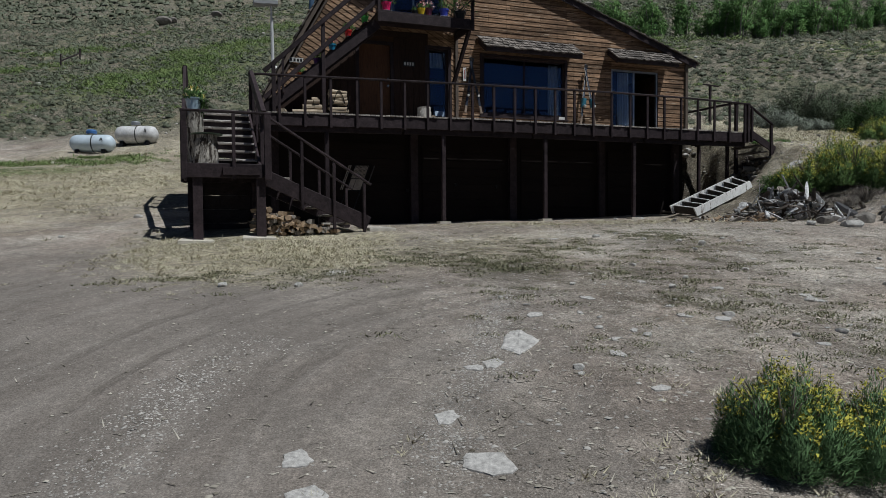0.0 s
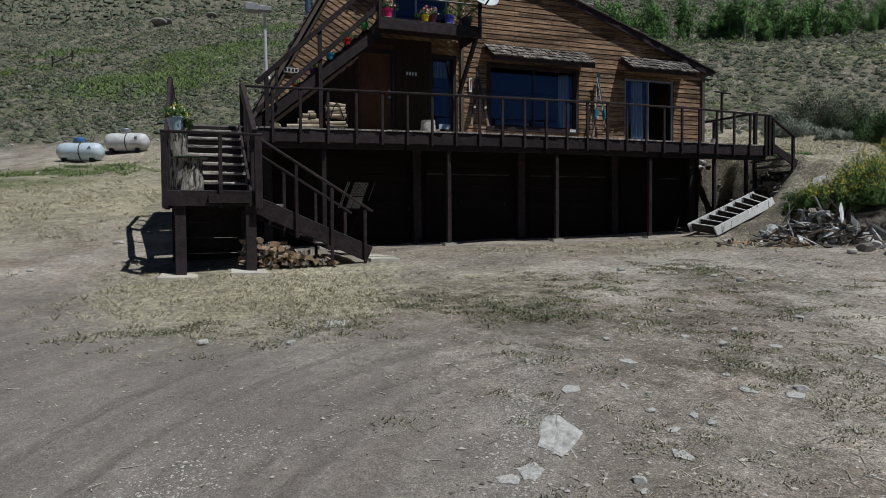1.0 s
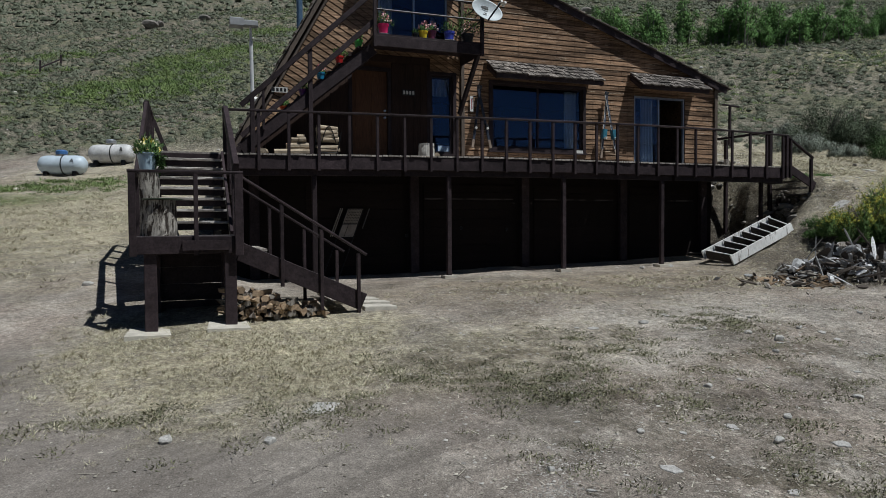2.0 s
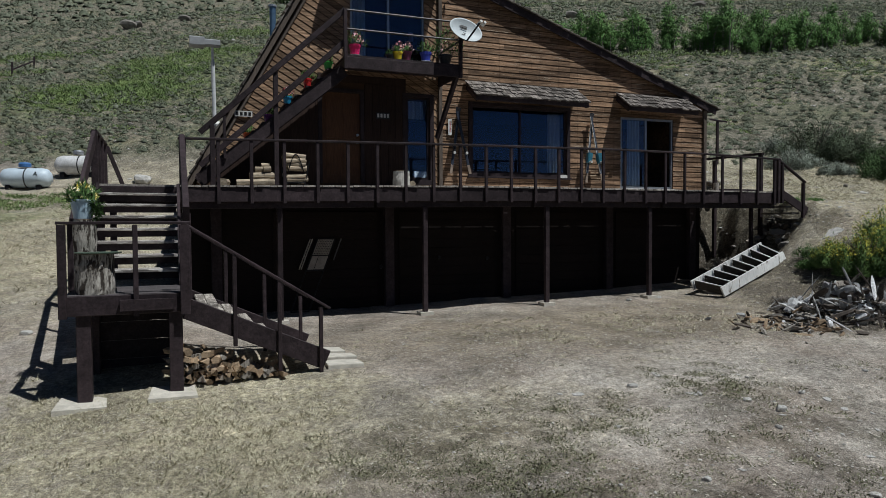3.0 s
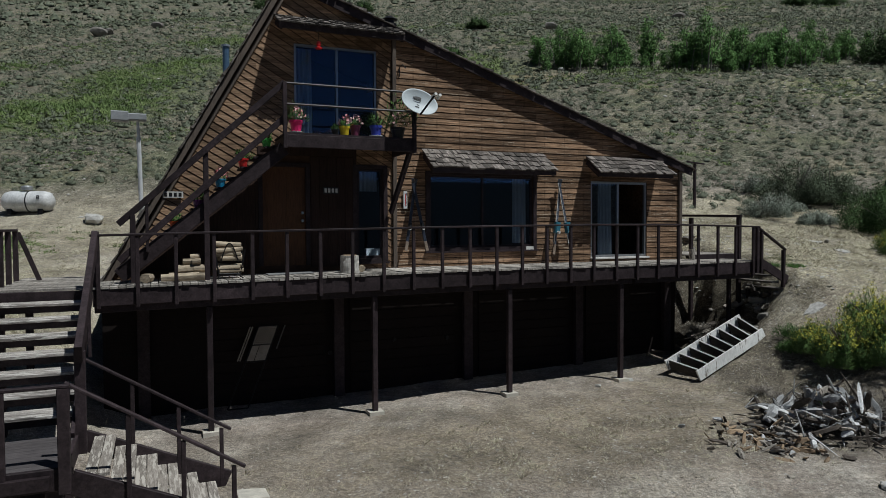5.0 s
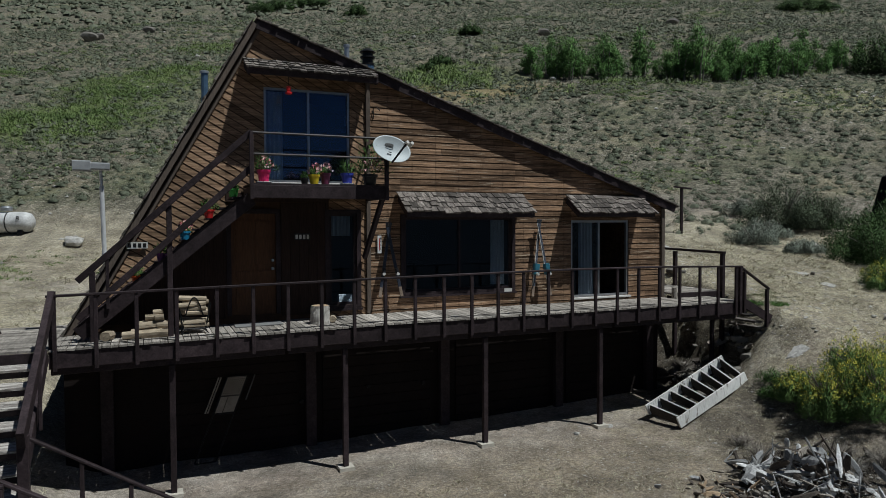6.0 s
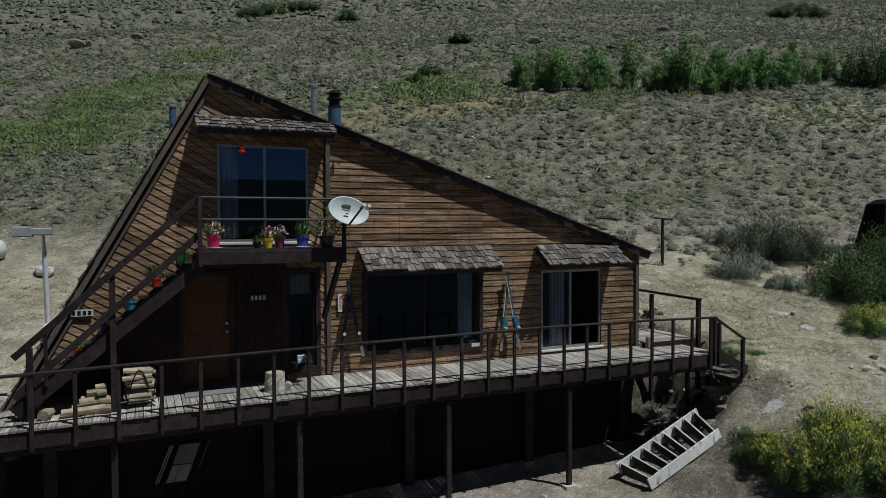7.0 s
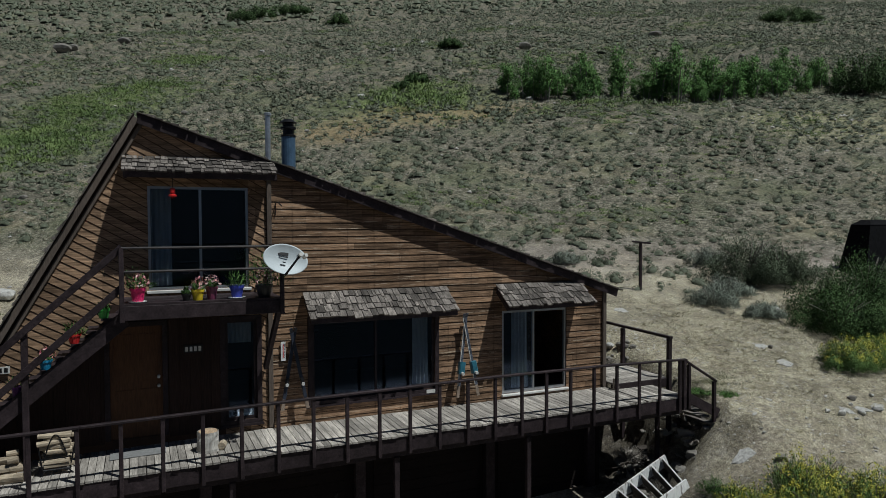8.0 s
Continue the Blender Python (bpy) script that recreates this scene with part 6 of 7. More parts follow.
def old_staircase():
    """A discarded white-painted stair lying on the bank."""
    s = thing("discarded_stair", (14.5, 17.8, 0.6), "discarded white-painted wooden stair lying on the bank", "stair")
    near = (Vector((13.46, 17.40, 0.16)), Vector((15.72, 17.48, 1.06)))
    far = (Vector((13.27, 18.30, 0.27)), Vector((15.98, 18.48, 1.29)))
    for a, b in (near, far):
        bm = bmesh.new()
        beam(bm, a, b, 0.05, 0.27, 0.008, up=Vector((0, 0.15, 1)))
        part("stringer", bm, STREAKED, s)
    for i in range(8):
        k = 0.03 + i * 0.132
        p, q = near[0].lerp(near[1], k), far[0].lerp(far[1], k)
        bm = bmesh.new()
        lean = Vector((-0.07, 0, 0.20))
        beam(bm, p + Vector((0, 0.03, -0.01)), q - Vector((0, 0.03, 0.01)), 0.035, 0.22, 0.004, up=lean)
        tread = part("tread", bm, PEELED_DARK, s)
        bm = bmesh.new()
        beam(bm, p + Vector((0, 0.03, 0)) + lean * 0.6, q - Vector((0, 0.03, 0)) + lean * 0.6, 0.036, 0.02, 0.004, up=lean)
        part("nosing", bm, PEELED, tread, "worn white edge")


STREAKED = wood("streaked_white_paint", (0.55, 0.55, 0.54), (0.82, 0.82, 0.80), (5, 3, 0.8), spread=0.1, worn=(0.56, (0.20, 0.18, 0.16)))
PEELED_DARK = wood("grey_old_tread", (0.03, 0.025, 0.022), (0.09, 0.08, 0.07), (6, 0.8, 6), spread=0.3, worn=(0.66, (0.40, 0.39, 0.37)))
old_staircase()

# ---- stones, timber and plants ----
def stone_mesh(seed, flat=1.0):
    rng = np.random.default_rng(seed)
    bm = bmesh.new()
    bmesh.ops.create_icosphere(bm, subdivisions=2, radius=1.0)
    cuts = [(rng.normal(0, 1, 3), rng.uniform(0.55, 0.85)) for _ in range(9)]
    for v in bm.verts:
        p = np.array(v.co)
        for n, d in cuts:
            n = n / np.linalg.norm(n)
            over = p @ n - d
            if over > 0:
                p = p - n * over
        v.co = p * (1 + rng.uniform(-0.03, 0.03)) * np.array([1, 0.8, 0.62 * flat])
    mesh = bpy.data.meshes.new("stone")
    bm.to_mesh(mesh)
    bm.free()
    return mesh


ROCKS = [stone_mesh(i) for i in range(6)]


def slab_mesh(seed):
    """A flat broken slab with straight broken sides and an uneven top."""
    rng = np.random.default_rng(seed)
    bm = bmesh.new()
    k = int(rng.integers(4, 7))
    turn = (np.arange(k) + rng.uniform(-0.28, 0.28, k)) * 6.283 / k
    corner = [np.array((math.cos(t), math.sin(t) * 0.8)) * rng.uniform(0.75, 1.2) for t in turn]
    rim = []
    for p, q in zip(corner, corner[1:] + corner[:1]):
        for f in (0.0, 0.3, 0.66):
            rim.append(p + (q - p) * f + rng.normal(0, 0.045 if f else 0.0, 2))
    n = len(rim)
    lo = [(x * 1.04, y * 1.04, -0.2) for x, y in rim]
    mid = [(x, y, 0.08 + rng.uniform(-0.03, 0.03)) for x, y in rim]
    top = [(x * 0.9, y * 0.9, 0.13 + rng.uniform(-0.03, 0.03)) for x, y in rim]
    core = [(x * 0.45, y * 0.45, 0.14 + rng.uniform(-0.045, 0.045)) for x, y in rim]
    rows = [[bm.verts.new(p) for p in ring] for ring in (lo, mid, top, core)]
    for p, q in zip(rows, rows[1:]):
        for i in range(n):
            bm.faces.new((p[i], p[(i + 1) % n], q[(i + 1) % n], q[i]))
    bm.faces.new(rows[0][::-1])
    c = bm.verts.new((0, 0, 0.15))
    for i in range(n):
        bm.faces.new((rows[3][i], rows[3][(i + 1) % n], c))
    mesh = bpy.data.meshes.new("stone")
    bm.to_mesh(mesh)
    bm.free()
    return mesh


ROCKS += [slab_mesh(61 + i) for i in range(4)]
for mesh in ROCKS[:3]:
    mesh.materials.append(STONE)
for mesh in ROCKS[6:]:
    mesh.materials.append(SLAB)
for mesh in ROCKS[3:6]:
    mesh.materials.append(STONE_DARK)


def stone(x, y, size, kind, label, sink=0.25, group="scattered stones", yaw=None, slim=1.0):
    ob = new("stone", ROCKS[kind])
    lie = Vector((gz(x - 0.2, y) - gz(x + 0.2, y), gz(x, y - 0.2) - gz(x, y + 0.2), 0.4)).to_track_quat("Z", "Y").to_matrix().to_4x4()
    ob.matrix_basis = Matrix.Translation((x, y, gz(x, y) + (size * 0.30 * (1 - sink * 2) if kind < 6 else 0.012 - 0.06 * size))) @ (lie if kind > 5 else Matrix.Identity(4)) @ Matrix.Rotation(yaw if yaw is not None else x * 7 + y, 4, "Z") @ Matrix.Diagonal((size, size * slim, size * (1.0 if kind < 6 else 0.5), 1))
    tagged(ob, label, "stone", group)
    return ob


stone(2.06, 6.56, 0.42, 8, "broad white slab of stone in the bare earth", yaw=1.25, slim=0.65)
PALE = "pale angular stone half sunk in the drive"
FLAT = "flat pale slab of stone in the bare earth"
for x, y, s, k in ((3.66, 7.84, 0.11, 8), (4.61, 6.42, 0.11, 7), (2.62, 7.3, 0.11, 6), (1.53, 6.05, 0.15, 8), (5.6, 7.6, 0.10, 9), (6.4, 6.9, 0.10, 6), (4.4, 7.1, 0.07, 8), (5.0, 5.4, 0.08, 9), (0.76, 4.36, 0.20, 7), (0.72, 5.12, 0.14, 8), (-0.47, 4.83, 0.16, 9), (-0.49, 4.30, 0.17, 6), (0.81, 10.24, 0.22, 8), (1.35, 6.0, 0.11, 9)):
    stone(x, y, s, k, FLAT, 0.2)
for x, y, s, k in ((-0.77, 10.0, 0.10, 0), (2.2, 5.6, 0.07, 1), (3.4, 6.2, 0.07, 2), (4.78, 6.53, 0.08, 1), (3.9, 8.6, 0.06, 0), (5.4, 9.3, 0.07, 2), (2.6, 8.2, 0.06, 1), (6.8, 8.4, 0.07, 0), (0.2, 9.6, 0.09, 2), (7.6, 10.3, 0.11, 1), (-2.4, 17.5, 0.12, 1), (-3.6, 15.2, 0.08, 0)):
    stone(x, y, s, k, PALE, 0.3)
for x, y, s, k in ((12.25, 11.0, 0.26, 0), (12.6, 11.35, 0.20, 4), (13.2, 11.5, 0.34, 3), (13.7, 11.2, 0.30, 1), (12.1, 11.6, 0.22, 5), (14.3, 11.6, 0.42, 4), (15.2, 11.4, 0.35, 3), (14.9, 12.1, 0.3, 0), (13.1, 12.2, 0.22, 2), (11.6, 11.5, 0.14, 1), (16.2, 11.6, 0.5, 5)):
    stone(x, y, s, k, "rough grey boulder at the foot of the bank", 0.2, "boulders on the bank")
for x, y, s, k in ((22.2, 21.0, 0.30, 6), (21.7, 19.7, 0.30, 7), (20.0, 25.2, 0.3, 6), (16.2, 19.4, 0.28, 4), (15.7, 18.9, 0.24, 3), (16.4, 18.7, 0.2, 5), (11.1, 18.2, 0.10, 0), (12.15, 18.35, 0.10, 1), (21.25, 17.3, 0.15, 5), (22.3, 20.75, 0.14, 5), (17.38, 16.3, 0.16, 5)):
    stone(x, y, s, k, "loose grey stone on dry ground", 0.25, "stones by the terrace")
for x, y, s, k in ((17.05, 17.0, 0.36, 9), (19.95, 17.05, 0.13, 0), (20.2, 16.85, 0.17, 1), (20.5, 16.95, 0.22, 8), (20.75, 16.7, 0.15, 2), (21.0, 16.8, 0.24, 6), (21.25, 16.6, 0.16, 0), (21.5, 16.8, 0.22, 7), (21.75, 16.6, 0.18, 1), (22.1, 16.9, 0.20, 9), (20.9, 17.1, 0.10, 2), (21.9, 17.2, 0.12, 0), (21.4, 18.6, 0.07, 0), (20.9, 20.1, 0.07, 2), (19.0, 18.0, 0.10, 7), (19.1, 17.0, 0.06, 2), (18.0, 17.6, 0.09, 8), (25.0, 23.0, 0.46, 1)):
    stone(x, y, s, k, "white angular broken stone on dry ground", 0.2, "stones by the terrace", yaw=x * 3 + y * 5, slim=0.75)
random.seed(57)
for i in range(120):
    x, y = random.uniform(0.8, 10.5), 4.4 + 7.6 * random.random()
    if x < 0.9 + 0.45 * (y - 4.4) or math.hypot(x - 3.1, y - 3.4) < 1.3:
        continue
    stone(x, y, 0.03 + 0.085 * random.random() ** 2, random.choice((6, 7, 8, 9, 0, 2)), "small broken stone lying in the gravel", 0.2, "small stones on the drive", yaw=random.uniform(0, 6.28), slim=random.uniform(0.5, 1.0))
stone(-1.30, 39.9, 0.6, 1, "large pale boulder on the dry yard", 0.2, "boulders on the bank")
for x, y in ((2.55, 15.2), (2.60, 14.68), (2.56, 14.2)):
    bm = bmesh.new()
    w, d, g = 0.26 + 0.03 * math.sin(y * 9), 0.20 + 0.02 * math.cos(y * 7), gz(x, y)
    low = [(x - w, y - d * 0.9), (x - w * 0.2, y - d), (x + w, y - d * 1.05), (x + w * 0.93, y + d * 0.8), (x + w * 0.1, y + d * 0.95), (x - w * 0.95, y + d)]
    solid(bm, [(a, c, g - 0.06) for a, c in low], [(a, c, g + 0.05 + 0.012 * math.sin(a * 5 + c)) for a, c in low])
    bmesh.ops.recalc_face_normals(bm, faces=bm.faces)
    bmesh.ops.bevel(bm, geom=bm.edges[:], offset=0.018, segments=2, profile=0.6, affect="EDGES")
    ob = part("stepping_stone", bm, CONCRETE, None)
    tagged(ob, "flat pale stepping stone at the foot of the stairs", "stepping stone", "stepping stones")
random.seed(33)
for i in range(46):
    x, y = random.uniform(-30, 90), random.uniform(48, 130)
    stone(x, y, random.uniform(0.25, 0.6), random.choice((0, 1, 2, 3, 4)), "pale rock on the sage hillside", 0.2, "rocks on the hillside")
for x, y, s in ((-6.0, 124.0, 1.6), (-4.5, 124.5, 1.1), (2.5, 127, 1.2), (56, 92, 1.3), (84, 96, 1.4)):
    stone(x, y, s, 5, "dark rock outcrop on the hillside", 0.1, "rocks on the hillside")


def octas(pos, size, rng, flat=0.6):
    """Small angular pebbles at pos."""
    n = len(pos)
    base = np.array([(1, 0, 0), (0, 1, 0), (-1, 0, 0), (0, -1, 0), (0, 0, 1), (0, 0, -1)], float)
    tri = np.array([(0, 1, 4), (1, 2, 4), (2, 3, 4), (3, 0, 4), (1, 0, 5), (3, 2, 5)])
    v = base[None] * rng.uniform(0.6, 1.3, (n, 6, 1)) * size[:, None, None] * np.array([1, 1, flat])
    a = rng.uniform(0, 6.28, n)
    c, s = np.cos(a)[:, None], np.sin(a)[:, None]
    v = np.stack([v[..., 0] * c - v[..., 1] * s, v[..., 0] * s + v[..., 1] * c, v[..., 2]], 2) + pos[:, None, :]
    t = tri[None] + (np.arange(n) * 6)[:, None, None]
    return v.reshape(-1, 3), t.reshape(-1, 3)


def on_ground(xy, lift=0.0):
    z = terrain(xy[:, 0], xy[:, 1]) + lift
    return np.concatenate([xy, z[:, None]], 1)


def gravel():
    rng = np.random.default_rng(8)
    n = 40000
    xy = np.stack([rng.uniform(-9, 15, n), 1.5 + 17.5 * rng.uniform(0, 1, n) ** 1.4], 1)
    dens = 0.25 + vnoise(xy[:, 0] * 0.35, xy[:, 1] * 0.5, 12) + 0.7 * vnoise(xy[:, 0] * 1.1, xy[:, 1] * 1.1, 13) + np.where(xy[:, 0] > 0.6 + 0.3 * (xy[:, 1] - 5), 0.40, -0.22)
    xy = xy[dens > rng.uniform(0, 0.9, len(xy))]
    size = 0.007 + np.where(xy[:, 0] > 0.6 + 0.3 * (xy[:, 1] - 5), 0.030, 0.014) * rng.uniform(0, 1, len(xy)) ** 6
    k = rng.uniform(0, 1, 9000)
    ridge = np.stack([0.2 + 2.6 * k, 4.1 + 4.3 * k], 1) + rng.normal(0, 0.16, (9000, 2))
    a = rng.uniform(2.35, 2.95, 5000)
    r = 5.25 + rng.normal(0, 0.22, 5000)
    swept = np.stack([3.35 + r * np.cos(a), 3.8 + r * np.sin(a)], 1)
    loose = np.concatenate([ridge, swept])
    loose = loose[vnoise(loose[:, 0] * 1.6, loose[:, 1] * 1.6, 19) > rng.uniform(-0.5, 0.4, len(loose))]
    xy = np.concatenate([xy, loose])
    size = np.concatenate([size, 0.005 + 0.014 * rng.uniform(0, 1, len(loose)) ** 3])
    bank = np.stack([rng.uniform(13.5, 27, 16000), rng.uniform(12, 25, 16000)], 1)
    dens = vnoise(bank[:, 0] * 0.7, bank[:, 1] * 0.7, 16) + 0.5 * vnoise(bank[:, 0] * 2.1, bank[:, 1] * 2.1, 18)
    bank = bank[(dens > rng.uniform(-0.5, 0.4, len(bank))) & ((bank[:, 0] > 17.3) | (bank[:, 1] < 18.2))]
    xy = np.concatenate([xy, bank])
    size = np.concatenate([size, 0.010 + 0.06 * rng.uniform(0, 1, len(bank)) ** 6])
    v, t = octas(on_ground(xy, 0.0), size, rng, 0.4)
    ob = link("gravel", mesh_of("gravel", v, t, PEBBLE), None, None)
    tagged(ob, "loose pale gravel and pebbles on the drive", "gravel", kind="stuff")
    xy = np.stack([rng.uniform(-60, 110, 2400), rng.uniform(36, 150, 2400)], 1)
    xy = np.concatenate([xy, rng.normal(0, 1, (260, 2)) * np.array([4.0, 2.6]) + np.array([58, 46])])
    size = 0.06 + 0.16 * rng.uniform(0, 1, len(xy)) ** 3
    v, t = octas(on_ground(xy, 0.04), size, rng)
    ob = link("scree", mesh_of("scree", v, t, PEBBLE), None, None)
    tagged(ob, "small pale stones scattered over the hillside", "scree", kind="stuff")


gravel()


def scatter(template, xy, scale, rng, squash=1.0):
    """Copies of a clump, turned and scaled, joined into one set of triangles."""
    v0, t0 = template
    n = len(xy)
    a = rng.uniform(0, 6.28, n)
    c, s = np.cos(a)[:, None], np.sin(a)[:, None]
    p = on_ground(xy)
    rest = np.ones((n, 1))
    v = np.stack([v0[None, :, 0] * c - v0[None, :, 1] * s, v0[None, :, 0] * s + v0[None, :, 1] * c, rest * v0[None, :, 2] * squash], 2) * scale[:, None, None] + p[:, None, :]
    q = np.stack([v0[None, :, 3] * c - v0[None, :, 4] * s, v0[None, :, 3] * s + v0[None, :, 4] * c, rest * v0[None, :, 5]], 2)
    v = np.concatenate([v, q], 2)
    t = t0[None] + (np.arange(n) * len(v0))[:, None, None]
    return v.reshape(-1, 6), t.reshape(-1, 3)


def even(x0, x1, y0, y1, gap, rng):
    """Places a gap apart, shaken about."""
    gx, gy = np.meshgrid(np.arange(x0, x1, gap), np.arange(y0, y1, gap))
    return np.stack([gx.ravel(), gy.ravel()], 1) + rng.uniform(-0.62, 0.62, (gx.size, 2)) * gap


def mound(r, ry, h, rng, sides=7):
    """A low lumpy dome: the closed crown of a small shrub."""
    ph = rng.uniform(0, 6.28)
    v = []
    for f, z in ((1.0, -0.05), (0.86, 0.52), (0.45, 0.88)):
        for i in range(sides):
            a = ph + 6.283 * i / sides + rng.uniform(-0.25, 0.25)
            k = f * rng.uniform(0.72, 1.12)
            v.append((r * k * math.cos(a), ry * k * math.sin(a), h * z * rng.uniform(0.85, 1.12)))
    v.append((0.0, 0.0, h))
    v = np.array(v)
    t = []
    for j in (0, 1):
        for i in range(sides):
            a, b = j * sides + i, j * sides + (i + 1) % sides
            t += [(a, b, b + sides), (a, b + sides, a + sides)]
    t += [(2 * sides + i, 2 * sides + (i + 1) % sides, 3 * sides) for i in range(sides)]
    n = v / np.array([r, ry, h]) + rng.normal(0, 0.35, v.shape) + np.array([0, 0, 0.5])
    n = n / (np.linalg.norm(n, axis=1)[:, None] + 1e-6)
    return np.concatenate([v, n], 1), np.array(t)


def hillside():
    rng = np.random.default_rng(17)
    chunks = []
    bands = ((26, 41, 0.76, 150, 0.31, 0.065, 0.024), (41, 58, 0.76, 92, 0.33, 0.08, 0.036), (58, 84, 0.80, 34, 0.36, 0.14, 0.085), (84, 150, 1.15, 20, 0.48, 0.2, 0.12), (150, 300, 3.0, 8, 1.2, 0.5, 0.4))
    for y0, y1, gap, n, r, length, width in bands:
        clumps = [joined([mound(r * 0.78, r * 0.66, r * 0.58, rng), blades(n, r, r * 0.85, r * 0.85, length, width, rng, inner=0.8, lump=0.3, side=0.8, lift=0.35)]) for _ in range(6)]
        xy = even(-8 - 0.30 * y1, 1.6 * y1, y0, y1, gap * 0.86, rng)
        xy = xy + rng.normal(0, 0.45 * gap, xy.shape)
        xy = xy[(xy[:, 0] > -0.30 * xy[:, 1] - 6) & (xy[:, 0] < 1.6 * xy[:, 1] - 2)]
        up = 0.17 * xy[:, 0] + 0.37 * xy[:, 1]
        dens = 1.0 + 0.25 * step(4, 16, xy[:, 0]) + 0.8 * vnoise(xy[:, 0] * 0.12, xy[:, 1] * 0.12, 21) + 0.7 * vnoise(xy[:, 0] * 0.45, xy[:, 1] * 0.45, 22)
        xy = xy[(up > 16.6 - 2.6 * step(4, 18, xy[:, 0]) + 2.0 * vnoise(xy[:, 0] * 0.3, xy[:, 1] * 0.3, 23)) & (dens > rng.uniform(-0.1, 0.85, len(xy)))]
        pick = rng.integers(0, 6, len(xy))
        big = 1.0 + 0.5 * np.clip(vnoise(xy[:, 0] * 0.2, xy[:, 1] * 0.2, 25), -0.4, 0.6)
        for k in range(6):
            sel = pick == k
            chunks.append(scatter(clumps[k], xy[sel], ((0.30 + 1.05 * rng.uniform(0, 1, len(xy)) ** 1.9) * big)[sel], rng))
    v, t = joined(chunks)
    ob = link("sagebrush", mesh_of("sagebrush", v, t, SAGE), None, None)
    tagged(ob, "grey-green sagebrush covering the hillside", "sagebrush", kind="stuff")
    # dry bunch grass between the sage
    chunks = []
    for y0, y1, gap, n, r, length, width in ((28, 62, 0.60, 13, 0.10, 0.15, 0.016), (62, 100, 1.0, 12, 0.17, 0.22, 0.03), (100, 170, 2.0, 12, 0.35, 0.36, 0.06)):
        tuft = blades(n, r, r, r * 0.6, length, width, rng, inner=0.0, lump=0.3, side=0.6, lift=0.7)
        q = even(-8 - 0.30 * y1, 1.6 * y1, y0, y1, gap, rng)
        q = q[(q[:, 0] > -0.30 * q[:, 1] - 6) & (q[:, 0] < 1.6 * q[:, 1] - 2)]
        q = q[(0.17 * q[:, 0] + 0.37 * q[:, 1] > 15.5 - 2.6 * step(4, 18, q[:, 0])) & (vnoise(q[:, 0] * 0.3, q[:, 1] * 0.3, 29) > rng.uniform(-0.6, 0.5, len(q)))]
        chunks.append(scatter(tuft, q, rng.uniform(0.5, 1.3, len(q)), rng))
    v, t = joined(chunks)
    ob = link("bunch_grass", mesh_of("bunch_grass", v, t, BUNCH), None, None)
    tagged(ob, "pale dry bunch grass between the sagebrush", "grass", kind="stuff")
    # lush green patches
    chunks = []
    tuft = blades(58, 0.62, 0.60, 0.24, 0.17, 0.06, rng, inner=0.0, lump=0.6, side=0.8, lift=0.6)
    for cx, cy, rx, ry, m, big in ((-5, 72, 6, 5, 1150, 1.0), (-1, 82, 5, 6.5, 620, 1.0), (5, 92, 4.5, 4, 280, 1.1), (11, 111, 6, 4, 160, 1.4), (-20, 88, 7, 2.5, 150, 1.1), (-15, 102, 8, 3, 150, 1.3), (31, 72, 4.5, 5.5, 330, 1.5), (-7.0, 36.5, 4.5, 1.6, 300, 0.6), (62, 84, 20, 6, 260, 1.0), (52, 60, 16, 4, 260, 1.1)):
        q = rng.normal(0, 0.55, (m, 2)) * np.array([rx, ry]) + np.array([cx, cy])
        q = q[vnoise(q[:, 0] * 0.35, q[:, 1] * 0.35, 27) > rng.uniform(-0.6, 0.15, len(q))]
        chunks.append(scatter(tuft, q, rng.uniform(0.5, 1.3, len(q)) * big, rng))
    for i in range(70):
        cy = 34 + 110 * rng.uniform(0, 1) ** 1.2
        cx = rng.uniform(-0.25 * cy - 4, 1.3 * cy)
        if 0.17 * cx + 0.37 * cy < 18:
            continue
        w = rng.uniform(1.2, 3.6) * (0.6 + cy / 100)
        m = int(10 * w)
        q = rng.normal(0, 0.6, (m, 2)) * np.array([w * 1.5, w * 0.7]) + np.array([cx, cy])
        chunks.append(scatter(tuft, q, rng.uniform(0.35, 0.9, m) * (0.7 + cy / 150), rng))
    v, t = joined(chunks)
    ob = link("hillside_grass", mesh_of("hillside_grass", v, t, GRASS), None, None)
    tagged(ob, "lush green grass and weeds in hillside hollows", "grass", kind="stuff")


hillside()


